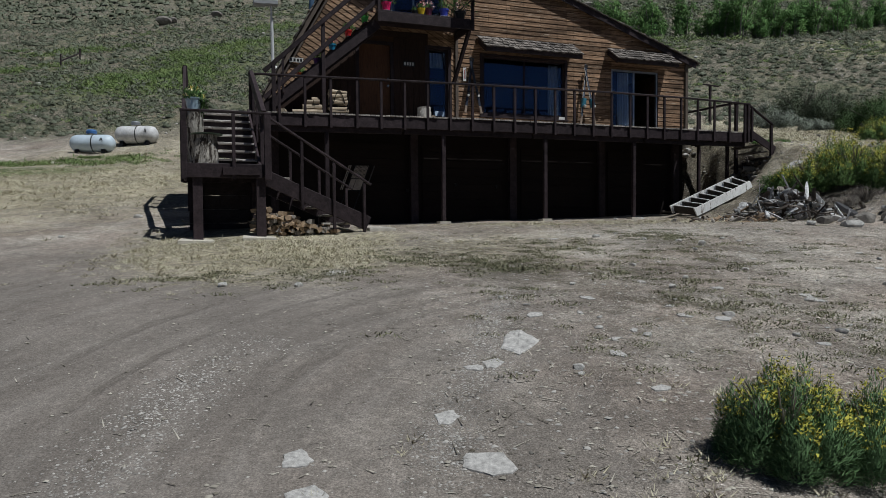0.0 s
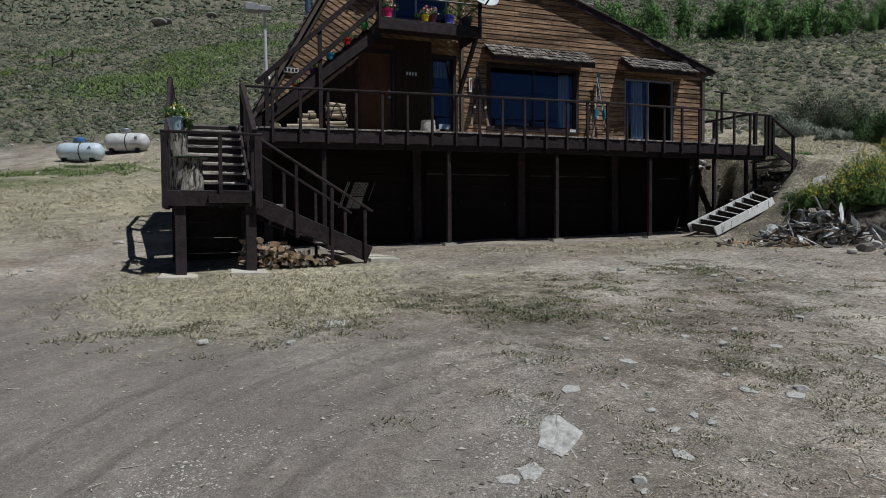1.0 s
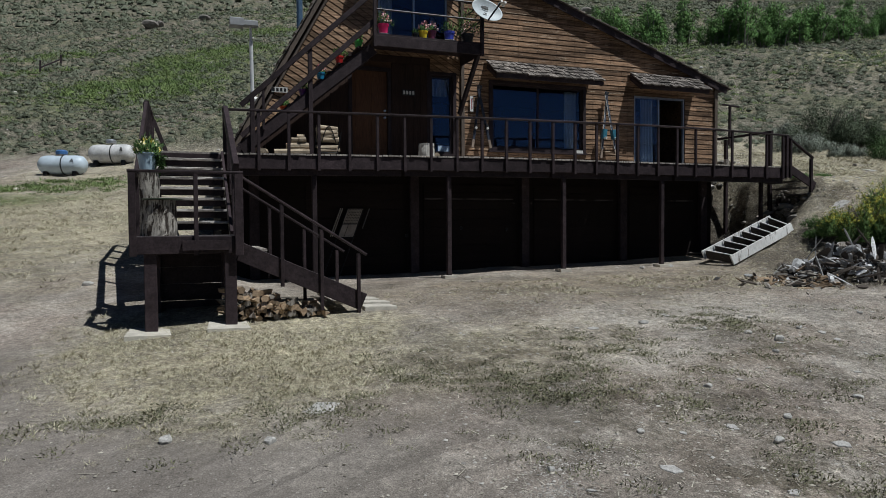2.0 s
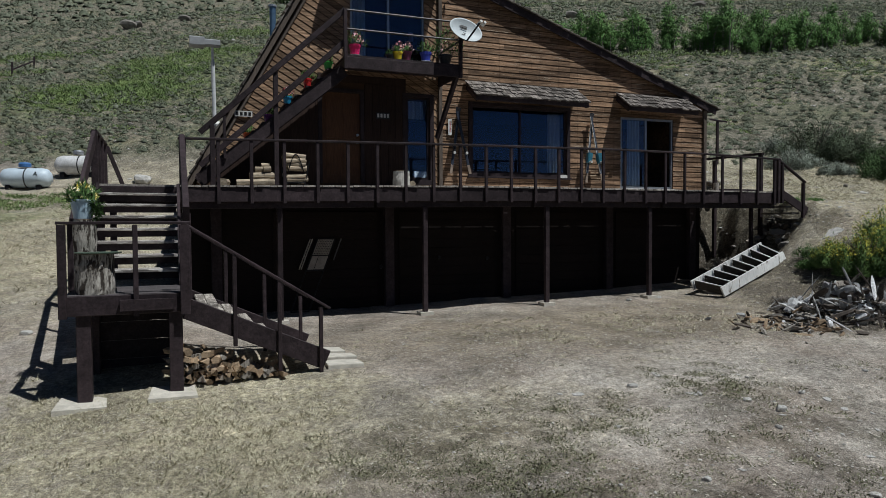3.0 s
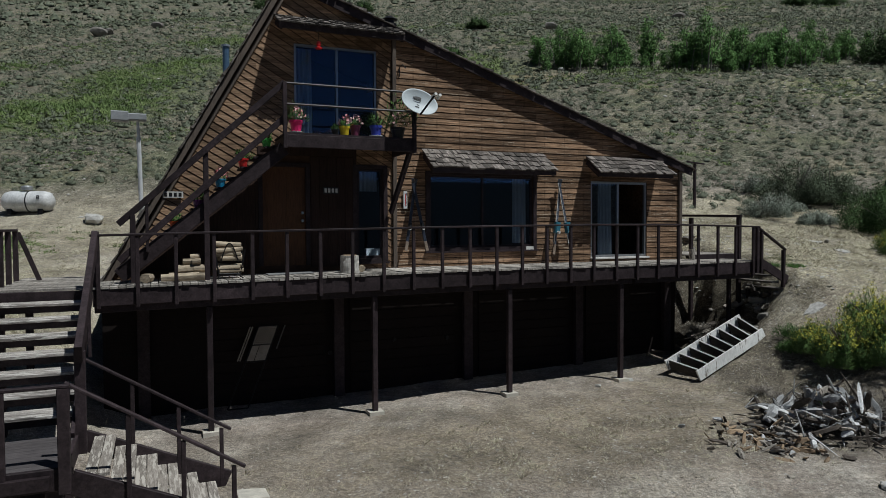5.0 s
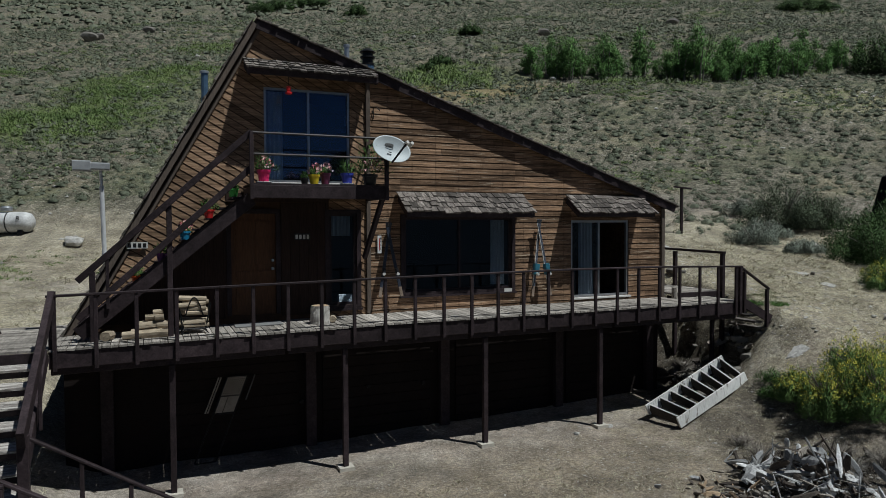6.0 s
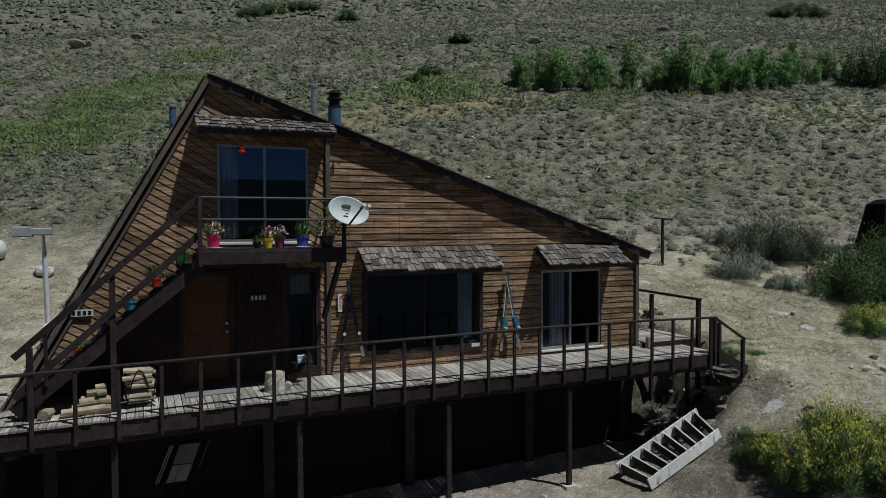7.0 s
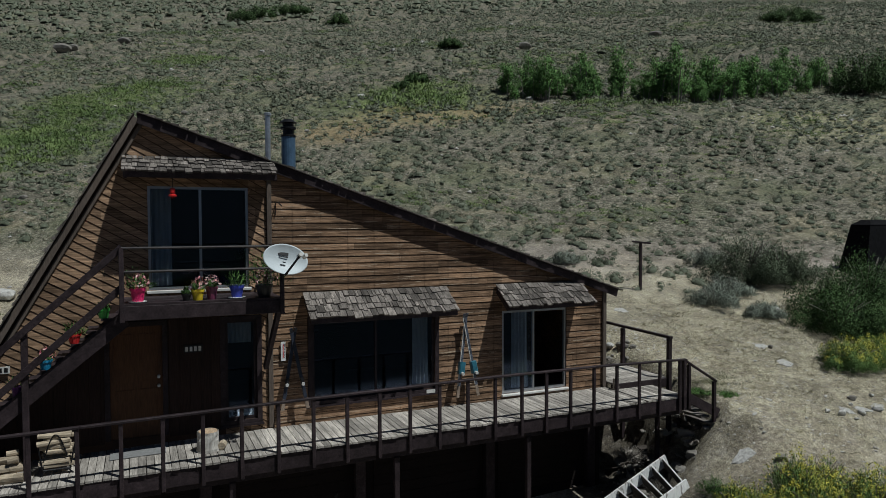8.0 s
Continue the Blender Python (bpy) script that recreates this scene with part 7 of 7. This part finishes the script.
def chaff():
    """Chips, broken stalks and small angular stones thick on the drive's rough side."""
    rng = np.random.default_rng(41)
    n = 44000
    xy = np.stack([rng.uniform(-4, 13, n), 2.2 + 12.5 * rng.uniform(0, 1, n) ** 1.5], 1)
    side = step(-1.5, 2.5, xy[:, 0] - 0.35 * (xy[:, 1] - 4))
    dens = side * (0.75 + 1.6 * vnoise(xy[:, 0] * 0.8, xy[:, 1] * 0.8, 33)) + 0.12
    xy = xy[dens > rng.uniform(0, 1.2, n)]
    m = len(xy)
    v, t = octas(on_ground(xy, 0.003), 0.008 + 0.024 * rng.uniform(0, 1, m) ** 4, rng, 0.35)
    a = rng.uniform(0, 6.28, m // 3)
    d = np.stack([np.cos(a), np.sin(a), rng.uniform(-0.05, 0.25, m // 3)], 1) * rng.uniform(0.03, 0.13, m // 3)[:, None]
    p = on_ground(xy[: m // 3], 0.008)
    w = np.stack([-np.sin(a), np.cos(a), 0 * a], 1) * 0.006
    stalk = np.stack([p - d - w, p - d + w, p + d], 1).reshape(-1, 3)
    v, t = joined([(v, t), (stalk, np.arange(len(stalk)).reshape(-1, 3))])
    ob = link("chaff", mesh_of("chaff", v, t, CHAFF), None, None)
    tagged(ob, "stone chips and broken dry stalks on the drive", "gravel", kind="stuff")


chaff()


def dry_grass():
    rng = np.random.default_rng(29)
    a = blades(22, 0.12, 0.12, 0.02, 0.05, 0.008, rng, inner=0.0, lump=0.1, side=1.0, lift=0.2)
    spots = ((0.2, 11.9, 2.0, 1.5, 1500), (-1.8, 13.0, 0.7, 1.6, 300), (-5, 27, 6, 7, 2200), (23, 22.5, 5, 4, 1800), (20, 18.5, 3.0, 2.6, 1200), (8.5, 14.8, 5.5, 2.0, 1000), (3, 4.0, 1.5, 1.0, 300), (0, 37, 8, 4, 1500), (14.5, 15.5, 1.5, 3, 500))
    chunks = []
    for cx, cy, rx, ry, m in spots:
        q = rng.normal(0, 0.6, (m, 2)) * np.array([rx, ry]) + np.array([cx, cy])
        keep = ~((q[:, 0] > 0.1) & (q[:, 0] < 17.4) & (q[:, 1] > 18.3) & (q[:, 1] < 32))
        q = q[keep]
        q = q[vnoise(q[:, 0] * 0.9, q[:, 1] * 0.9, 37) > rng.uniform(-0.5, 0.25, len(q))]
        chunks.append(scatter(a, q, rng.uniform(0.5, 1.4, len(q)) * (1.0 if cy < 20 else 1.6), rng))
    v, t = joined(chunks)
    ob = link("dry_grass", mesh_of("dry_grass", v, t, STRAW), None, None)
    tagged(ob, "short straw-coloured dry grass on the verges", "grass", kind="stuff")
    b = blades(60, 0.20, 0.17, 0.016, 0.030, 0.012, rng, inner=0.0, lump=0.9, side=1.0, lift=0.4)
    q = np.concatenate([rng.normal(0, 0.6, (270, 2)) * np.array([4.0, 1.9]) + np.array([6.5, 9.6]), rng.normal(0, 0.6, (430, 2)) * np.array([2.4, 2.4]) + np.array([4.8, 5.9]), rng.normal(0, 0.5, (45, 2)) * np.array([1.0, 0.5]) + np.array([-1.3, 10.7]), rng.normal(0, 0.5, (45, 2)) * np.array([1.4, 0.5]) + np.array([0.6, 10.1]), rng.normal(0, 0.5, (70, 2)) * np.array([1.0, 0.8]) + np.array([7.5, 11.6]), rng.normal(0, 0.6, (420, 2)) * np.array([2.0, 1.0]) + np.array([3.2, 10.7]), rng.normal(0, 0.6, (240, 2)) * np.array([1.2, 1.0]) + np.array([3.9, 9.1]), rng.normal(0, 0.5, (120, 2)) * np.array([0.8, 0.6]) + np.array([18.6, 19.3])])
    dens = vnoise(q[:, 0] * 1.0, q[:, 1] * 1.0, 31)
    q = q[dens > rng.uniform(-0.35, 0.2, len(q))]
    v, t = scatter(b, q, rng.uniform(0.5, 1.5, len(q)), rng)
    ob = link("low_weeds", mesh_of("low_weeds", v, t, WEED), None, None)
    tagged(ob, "low grey-green weeds on the gravel", "weeds", kind="stuff")


dry_grass()


def bush(name, x, y, rx, ry, h, mat, label, category, n, length, width, seed, blooms=0, size=0.012, patch=-0.1, lump=0.35, group="", stems=14, bloom_mat=None, lobes=11, side=0.9):
    """A shrub: bare stems from one root, leaves over several lumpy lobes, and blooms on top."""
    z = gz(x, y) - 0.03
    b = thing(name, (x, y, z), label, category, group)
    rng = np.random.default_rng(seed)
    crown, bloom = [], []
    for i in range(lobes):
        a = 2.4 * i + rng.uniform(-0.4, 0.4)
        d = 0.0 if i == 0 else 0.92 * math.sqrt(i / lobes) * rng.uniform(0.8, 1.05)
        k = rng.uniform(0.62, 0.95) * 1.65 / math.sqrt(lobes)
        hh = h * (1.05 - 0.62 * d ** 2.2) * rng.uniform(0.72, 1.06)
        o = np.array([x + math.cos(a) * d * rx, y + math.sin(a) * d * ry, z])
        v, t = blades(n // lobes, rx * k, ry * k, hh, length, width, rng, inner=0.3, lump=lump, side=side, lift=0.6)
        crown.append((moved(v, o), t))
        if blooms:
            v, t = flowers(blooms // lobes, rx * k, ry * k, hh, size, rng, low=0.45, lump=lump, patch=patch, heads=max(8, blooms // lobes // 14))
            bloom.append((moved(v, o), t))
    v, t = joined(crown)
    link("foliage", mesh_of("foliage", v, t, mat), None, b)
    bm = bmesh.new()
    for i in range(stems):
        a, k = rng.uniform(0, 6.28), rng.uniform(0.3, 0.8)
        mid = Vector((x + math.cos(a) * rx * k * 0.45, y + math.sin(a) * ry * k * 0.45, z + h * 0.45))
        tip = Vector((x + math.cos(a) * rx * k, y + math.sin(a) * ry * k, z + h * rng.uniform(0.6, 0.85)))
        r = 0.006 + 0.012 * h
        tube(bm, (x + math.cos(a) * 0.05, y + math.sin(a) * 0.05, z), mid, r, r * 0.7, 5)
        tube(bm, mid, tip, r * 0.7, r * 0.3, 5)
    part("stem", bm, TWIG, b)
    if blooms:
        v, t = joined(bloom)
        ob = link("bloom", mesh_of("bloom", v, t, bloom_mat or YELLOW), None, b, "dense yellow flower heads")
        tagged(ob, kind="stuff")
    return b


WILLOW = leaves("willow_leaf", (0.045, 0.062, 0.035), (0.13, 0.16, 0.10))
RB = "rabbitbrush with narrow green leaves and yellow blooms"
for i, (x, y, rx, ry, h, n, m) in enumerate(((2.62, 3.66, 0.46, 0.42, 0.70, 42000, 9000), (3.18, 3.45, 0.48, 0.45, 0.56, 36000, 7000), (3.8, 3.2, 0.5, 0.5, 0.46, 26000, 4000))):
    bush("rabbitbrush", x, y, rx, ry, h, RABBIT_DARK, RB + " by the drive", "shrub", n, 0.052, 0.0055, 1 + i, m, 0.0085, 0.05, group="rabbitbrush", stems=60, side=0.55, lobes=12)
for i, (x, y, r, h) in enumerate(((15.75, 16.0, 0.55, 0.75), (15.65, 15.1, 0.72, 1.2), (16.25, 14.3, 0.85, 1.35), (16.8, 15.2, 0.9, 1.15), (16.7, 13.4, 0.85, 1.35), (17.7, 14.3, 1.05, 1.2), (17.6, 12.8, 0.9, 1.3), (14.3, 14.5, 0.33, 0.4), (18.9, 13.6, 1.1, 1.1), (23.3, 18.8, 1.05, 0.88), (24.5, 18.6, 1.05, 0.95))):
    bush("rabbitbrush", x, y, r, r * 0.9, h, RABBIT, RB + " on the bank", "shrub", int(17000 * r), 0.085, 0.013, 40 + i, int(12000 * r), 0.013, 0.10, group="rabbitbrush", stems=40, lobes=18, side=0.6)
for i, (x, y, r, h) in enumerate(((15.95, 16.85, 0.38, 0.35), (15.6, 16.6, 0.3, 0.3), (17.75, 19.1, 0.34, 0.07), (18.2, 18.7, 0.28, 0.06))):
    bush("green_weed", x, y, r, r, h, GREEN, "low fresh green weeds on the dry bank", "weed", 1400, 0.10, 0.012, 70 + i)
for i, (x, y, r, h, n) in enumerate(((13.55, 15.0, 0.5, 0.5, 500), (14.3, 13.7, 0.6, 0.5, 500), (14.9, 13.4, 0.5, 0.4, 400), (14.6, 14.1, 0.55, 0.5, 500), (15.4, 13.2, 0.6, 0.5, 500), (16.2, 12.6, 0.6, 0.5, 500), (14.0, 16.0, 0.35, 0.25, 300), (16.3, 19.1, 0.6, 0.4, 500), (15.7, 18.6, 0.55, 0.35, 500), (16.5, 20.6, 0.6, 0.5, 500), (17.2, 22.5, 0.5, 0.3, 400))):
    bush("dead_brush", x, y, r, r, h, TWIG, "tangle of dry grey twigs on the bank", "brush", n * 4, 0.11, 0.0045, 80 + i, stems=70, side=1.3)
for i, (x, y, r, h) in enumerate(((23.6, 24.4, 1.0, 0.95), (24.5, 22.9, 0.7, 0.6), (25.2, 25.3, 0.9, 0.9), (18.4, 30.5, 0.6, 0.5), (21.6, 31.2, 0.7, 0.6), (27.5, 28.5, 1.0, 1.0))):
    bush("sagebrush_clump", x, y, r, r, h, SAGE_PALE, "grey-green sagebrush beside the terrace", "shrub", 8000, 0.08, 0.02, 90 + i, group="sagebrush clumps")
for i, (x, y, r, h, m) in enumerate(((27.4, 26.2, 1.6, 2.3, WILLOW), (28.6, 25.5, 1.4, 1.9, WILLOW), (25.7, 20.9, 1.5, 1.65, SHRUB), (27.0, 21.9, 1.7, 1.6, SHRUB), (29.6, 22.6, 1.8, 2.1, SHRUB), (26.6, 20.0, 1.3, 1.1, SHRUB), (29.4, 19.8, 1.8, 1.6, SHRUB), (31.5, 22.6, 1.8, 1.8, SHRUB), (34.0, 22.4, 1.6, 1.7, DARK_SHRUB))):
    bush("leafy_shrub", x, y, r, r, h, m, "dense dark green leafy shrub at the terrace edge", "shrub", 17000, 0.070, 0.034, 110 + i, group="leafy shrubs", lump=0.5)


def thicket():
    """Young trees in a band across the hillside."""
    rng = np.random.default_rng(51)
    random.seed(51)
    line = [(39.2, 67.0), (45, 62.3), (53, 59.0), (62, 57.0), (69, 58.0), (75, 56.5)]
    kinds = []
    for k in range(5):
        tree = thing("young_tree", (0, 0, 0), "slender bright green young tree in a hillside thicket", "tree", "hillside thicket")
        bm = bmesh.new()
        chunks = []
        for i in range(8):
            a, d = rng.uniform(0, 6.28), rng.uniform(0.1, 1.5)
            top = Vector((math.cos(a) * d, math.sin(a) * d, rng.uniform(1.6, 3.0) * (1.1 - 0.2 * d)))
            tube(bm, (math.cos(a) * d * 0.4, math.sin(a) * d * 0.4, -0.3), top * 0.55, 0.05, 0.035, 6)
            tube(bm, top * 0.55, top, 0.035, 0.012, 6)
            for j in range(7):
                z = rng.uniform(0.12, 1.0)
                c = np.array(top * z) + rng.normal(0, 0.16, 3)
                w = rng.uniform(0.25, 0.55) * (1.1 - 0.3 * z)
                v, t = blades(95, w, w, 0.55, 0.13, 0.062, rng, inner=0.1, lump=0.7, floor_z=-0.7, side=0.7, lift=0.9)
                chunks.append((moved(v, c), t))
        part("trunk", bm, TWIG, tree)
        v, t = joined(chunks)
        link("crown", mesh_of("crown", v, t, ASPEN), None, tree)
        kinds.append(tree)
    spots = []
    for (xa, ya), (xb, yb) in zip(line, line[1:]):
        for i in range(11):
            k = (i + random.uniform(0.0, 1.0)) / 11
            spots.append((xa + (xb - xa) * k + random.uniform(-1, 1), ya + (yb - ya) * k + random.uniform(-1.5, 3.0), random.choice((0.5, 0.7, 0.85, 1.0, 1.15, 1.3))))
    spots += [(43, 69, 0.9), (55, 62, 1.0)]
    for i, (x, y, s) in enumerate(spots):
        m = pose(x, y, gz(x, y), 0, 0, random.uniform(0, 360)) @ Matrix.Scale(s, 4)
        if i < 5:
            kinds[i].matrix_basis = m
        else:
            copy_thing(kinds[i % 5], m)


thicket()
for i, (x, y, r, h) in enumerate(((73.5, 52.5, 3.2, 4.6), (78, 53.5, 3.0, 4.4), (46, 96, 1.6, 1.4), (33, 77, 1.3, 1.3), (30.5, 75, 1.0, 1.0), (25.6, 160, 3.4, 2.6), (30.5, 163, 3.6, 2.8), (36, 166, 3.4, 2.8), (39, 164, 3.0, 2.4), (42.9, 144.5, 2.4, 2.6), (126, 101, 3.0, 2.2), (133, 110, 4.0, 2.4), (120, 103, 2.6, 2.0))):
    bush("hillside_shrub", x, y, r, r, h, DARK_SHRUB, "large dark green shrub on the hillside", "shrub", 7000, 0.22, 0.13, 130 + i, group="hillside shrubs", lump=0.5)


def firewood_pile():
    random.seed(77)
    p = thing("firewood_pile", (0.8, 14.5, -0.4), "loose heap of split firewood under the stairs", "firewood")
    for y in (14.18, 14.62):
        z_row = 0
        for row in range(10):
            x = 0.12 + random.uniform(0, 0.05)
            while x < 1.72:
                g = gz(x, y)
                z = g + 0.04 + row * 0.070
                if z > 0.14 - 0.30 * (x - 0.2):
                    break
                r = random.uniform(0.034, 0.070)
                z += random.uniform(-0.03, 0.04)
                bm = bmesh.new()
                k = random.choice((3, 3, 4, 5))
                a0 = random.uniform(0, 6.28)
                ring = [(math.cos(a0 + 6.283 * i / k) * r * random.uniform(0.8, 1.1), math.sin(a0 + 6.283 * i / k) * r * random.uniform(0.8, 1.0)) for i in range(k)]
                tilt, yo, ln = random.uniform(-0.30, 0.30), random.uniform(-0.12, 0.08), random.uniform(0.30, 0.46)
                solid(bm, [(x + a, y + yo - ln / 2, z + b) for a, b in ring], [(x + a + tilt, y + yo + ln / 2, z + b + random.uniform(-0.02, 0.02)) for a, b in ring])
                bmesh.ops.recalc_face_normals(bm, faces=bm.faces)
                part("split_log", bm, random.choice((LOG, LOG, BARK)), p)
                x += r * 1.75


firewood_pile()


def splinter(bm, a, b, w, h, rng_):
    """A broken piece of wood: a flat faceted billet with torn, pointed ends."""
    d = (b - a).normalized()
    u = d.orthogonal().normalized()
    u = Matrix.Rotation(rng_.uniform(0, 6.28), 3, d) @ u
    v = d.cross(u)
    rings = []
    for k, s in ((0.0, 0.35), (0.16, 0.9), (0.55, 1.0), (0.86, 0.75), (1.0, 0.12)):
        c = a.lerp(b, k) + u * rng_.uniform(-0.3, 0.3) * w
        rings.append([bm.verts.new(c + u * x * w * s * rng_.uniform(0.75, 1.2) + v * y * h * s * rng_.uniform(0.75, 1.2)) for x, y in ((1, 0.3), (0.2, 1), (-1, 0.5), (-0.7, -0.8), (0.6, -1))])
    for p, q in zip(rings, rings[1:]):
        for i in range(5):
            bm.faces.new((p[i], p[(i + 1) % 5], q[(i + 1) % 5], q[i]))
    bm.faces.new(rings[0][::-1])
    bm.faces.new(rings[-1])
    bmesh.ops.recalc_face_normals(bm, faces=bm.faces)


def debris():
    rnd = random.Random(88)
    p = thing("debris_heap", (12.1, 13.1, -0.1), "heap of sun-bleached roots, branches and broken boards", "debris")
    for i in range(420):
        left = i % 5 < 2
        x, y = (rnd.gauss(11.7, 0.52), rnd.gauss(13.6, 0.52)) if left else (rnd.gauss(13.2, 0.60), rnd.gauss(13.65, 0.62))
        d = max(0.0, 1 - math.hypot((x - 13.1) / 1.6, (y - 13.6) / 1.5))
        z = gz(x, y) + rnd.uniform(0.0, 0.04) + rnd.uniform(0.1, 0.85) * d
        a, e = rnd.uniform(0, 6.28), rnd.gauss(0.1, 0.25 if left else 0.55)
        ln = rnd.uniform(0.08, 0.42) if left else 0.16 + 0.70 * rnd.random() ** 1.8
        v = Vector((math.cos(a) * math.cos(e), math.sin(a) * math.cos(e), math.sin(e))) * ln / 2
        c = Vector((x, y, z + abs(v.z) * 0.7))
        bm = bmesh.new()
        w = rnd.uniform(0.010, 0.06) if left else 0.016 + 0.095 * rnd.random() ** 2.2
        splinter(bm, c - v, c + v, w, w * rnd.uniform(0.2, 0.8), rnd)
        if left:
            part("board", bm, rnd.choice((LOG, LOG, BARK, TWIG, SILVER_WOOD, DARK_ROOT)), p)
        else:
            part("branch", bm, rnd.choice((SILVER_WOOD, SILVER_WOOD, SILVER_WOOD, DARK_ROOT, DARK_ROOT, DARK_ROOT, BARK)), p)
    for x, y, r in ((13.4, 13.4, 0.15), (13.0, 13.15, 0.12), (13.7, 13.1, 0.13), (13.15, 13.75, 0.14)):
        bm = bmesh.new()
        g = gz(x, y) + 0.22
        rings = []
        for k in range(7):
            f = k / 6
            w = r * (0.55 + 0.5 * math.sin(f * 3.0))
            rings.append([bm.verts.new((x + math.cos(i * 0.785) * w * rnd.uniform(0.5, 1.35), y + math.sin(i * 0.785) * w * rnd.uniform(0.5, 1.35), g + (f - 0.5) * r * 3 + rnd.uniform(-0.05, 0.05))) for i in range(8)])
        for ra, rb in zip(rings, rings[1:]):
            for i in range(8):
                bm.faces.new((ra[i], ra[(i + 1) % 8], rb[(i + 1) % 8], rb[i]))
        bm.faces.new(rings[0][::-1])
        bm.faces.new(rings[-1])
        part("root_stump", bm, SILVER_WOOD, p, "silvery twisted root")
    q = thing("fallen_branches", (15.8, 19.0, 1.0), "dark roots and branches lying under the deck's end", "branch")
    for i in range(44):
        x, y = random.uniform(14.4, 17.0), random.uniform(18.2, 20.8)
        a = random.uniform(0, 6.28)
        v = Vector((math.cos(a), math.sin(a), random.uniform(-0.1, 0.3))) * random.uniform(0.2, 0.6)
        c = Vector((x, y, gz(x, y) + 0.10))
        bm = bmesh.new()
        tube(bm, c - v, c + v, random.uniform(0.02, 0.05), 0.012, 6)
        part("branch", bm, random.choice((BARK, DARK_ROOT, DARK_ROOT)), q)
    for i in range(40):
        k = i / 39
        x, y = 16.55 + 0.85 * math.sin(k * 2.4) * 0.9 + random.uniform(-0.15, 0.15), 20.9 - 2.3 * k + random.uniform(-0.2, 0.2)
        a = random.uniform(0, 6.28)
        v = Vector((math.cos(a), math.sin(a), random.uniform(-0.5, 0.5))) * random.uniform(0.10, 0.34)
        c = Vector((x, y, gz(x, y) + random.uniform(0.04, 0.2)))
        bm = bmesh.new()
        splinter(bm, c - v, c + v, random.uniform(0.04, 0.16), random.uniform(0.03, 0.08), random)
        part("root", bm, random.choice((BARK, DARK_ROOT, TWIG, BARK)), q, "pale ragged root crusted with dry earth")
    stub = thing("wood_stub", (15.25, 19.54, DZ), "short pale log standing at the house corner on the deck", "log")
    bm = bmesh.new()
    tube(bm, (15.25, 19.54, DZ), (15.26, 19.55, DZ + 0.30), 0.085, 0.08, 10)
    part("log", bm, BARK, stub)
    for i in range(26):
        x, y = random.uniform(16.4, 18.0), random.uniform(22.0, 22.9)
        stone(x, y, 0.06 + 0.16 * random.random() ** 2, random.choice((2, 3, 4, 5)), "rough clod of dry earth and stone on the cut bank", 0.1, "clods on the bank", yaw=random.uniform(0, 6))
    for i in range(34):
        x, y = random.uniform(15.6, 17.3), random.uniform(18.3, 21.0)
        stone(x, y, random.uniform(0.10, 0.26), random.choice((3, 4, 5)), "dark clod of earth and stone under the deck", 0.1, "rubble under the deck", yaw=random.uniform(0, 6))


debris()

# ---- boards of the deck and the front wall ----
deck_boards()


def siding():
    random.seed(9)
    holes = [(x0 - 0.105, x1 + 0.105, z0 - 0.135, z1 + 0.085) if x0 in (7.42,) else (x0, x1, z0, z1) for x0, x1, z0, z1 in OPENINGS]
    # level boards
    h = 0.148
    z = 2.80
    while z < 9.0:
        xs = [SPLIT + 0.075]
        while xs[-1] < RX - 0.09:
            xs.append(min(xs[-1] + random.uniform(1.6, 3.9), RX - 0.09))
        for x0, x1 in zip(xs, xs[1:]):
            x1 = x1 - 0.004 if x1 < RX - 0.1 else x1
            p = clip([(x0, z), (x1, z), (x1, z + h - 0.017), (x0, z + h - 0.017)], NR.x, NR.y, DR - 0.02)
            if len(p) > 2 and area(p) > 0.002:
                for q in without([p], holes):
                    lap(q, (0, -1), "siding_board", SIDING, front_wall)
        z += h
    # slanting boards, square to the steep slope
    along = Vector((AX - LX, AZ - LZ)).normalized()
    across = Vector((along.y, -along.x))
    holes = holes[:1] + [(3.355, 5.60, 2.7, 5.65), (5.595, 6.245, 3.115, 5.225)]
    s = -4.5
    while s < 9.0:
        o = Vector((LX, LZ)) + along * s
        joints = [0.0, random.uniform(1.5, 3.5), random.uniform(4.2, 6.0), 9.0]
        for ja, jb in zip(joints, joints[1:]):
            p = [o + across * ja, o + across * (jb - 0.004), o + across * (jb - 0.004) + along * (h - 0.017), o + across * ja + along * (h - 0.017)]
            p = [(v.x, v.y) for v in p]
            p = clip(clip(p, 1, 0, SPLIT - 0.035), 0, -1, -2.82)
            p = clip(clip(p, NR.x, NR.y, DR - 0.02), NL.x, NL.y, DL - 0.1)
            above = clip(clip(p, 1, 0, 3.355), 0.843, -1, 0.843 * 0.62 - 2.86) if len(p) > 2 else []
            beyond = clip(p, -1, 0, -3.355) if len(p) > 2 else []
            for one in (above, beyond):
                if len(one) < 3 or area(one) < 0.002:
                    continue
                for q in without([one], holes):
                    lap(q, (-along.x, -along.y), "siding_board", SIDING_SLANT, front_wall)
        s += h


siding()
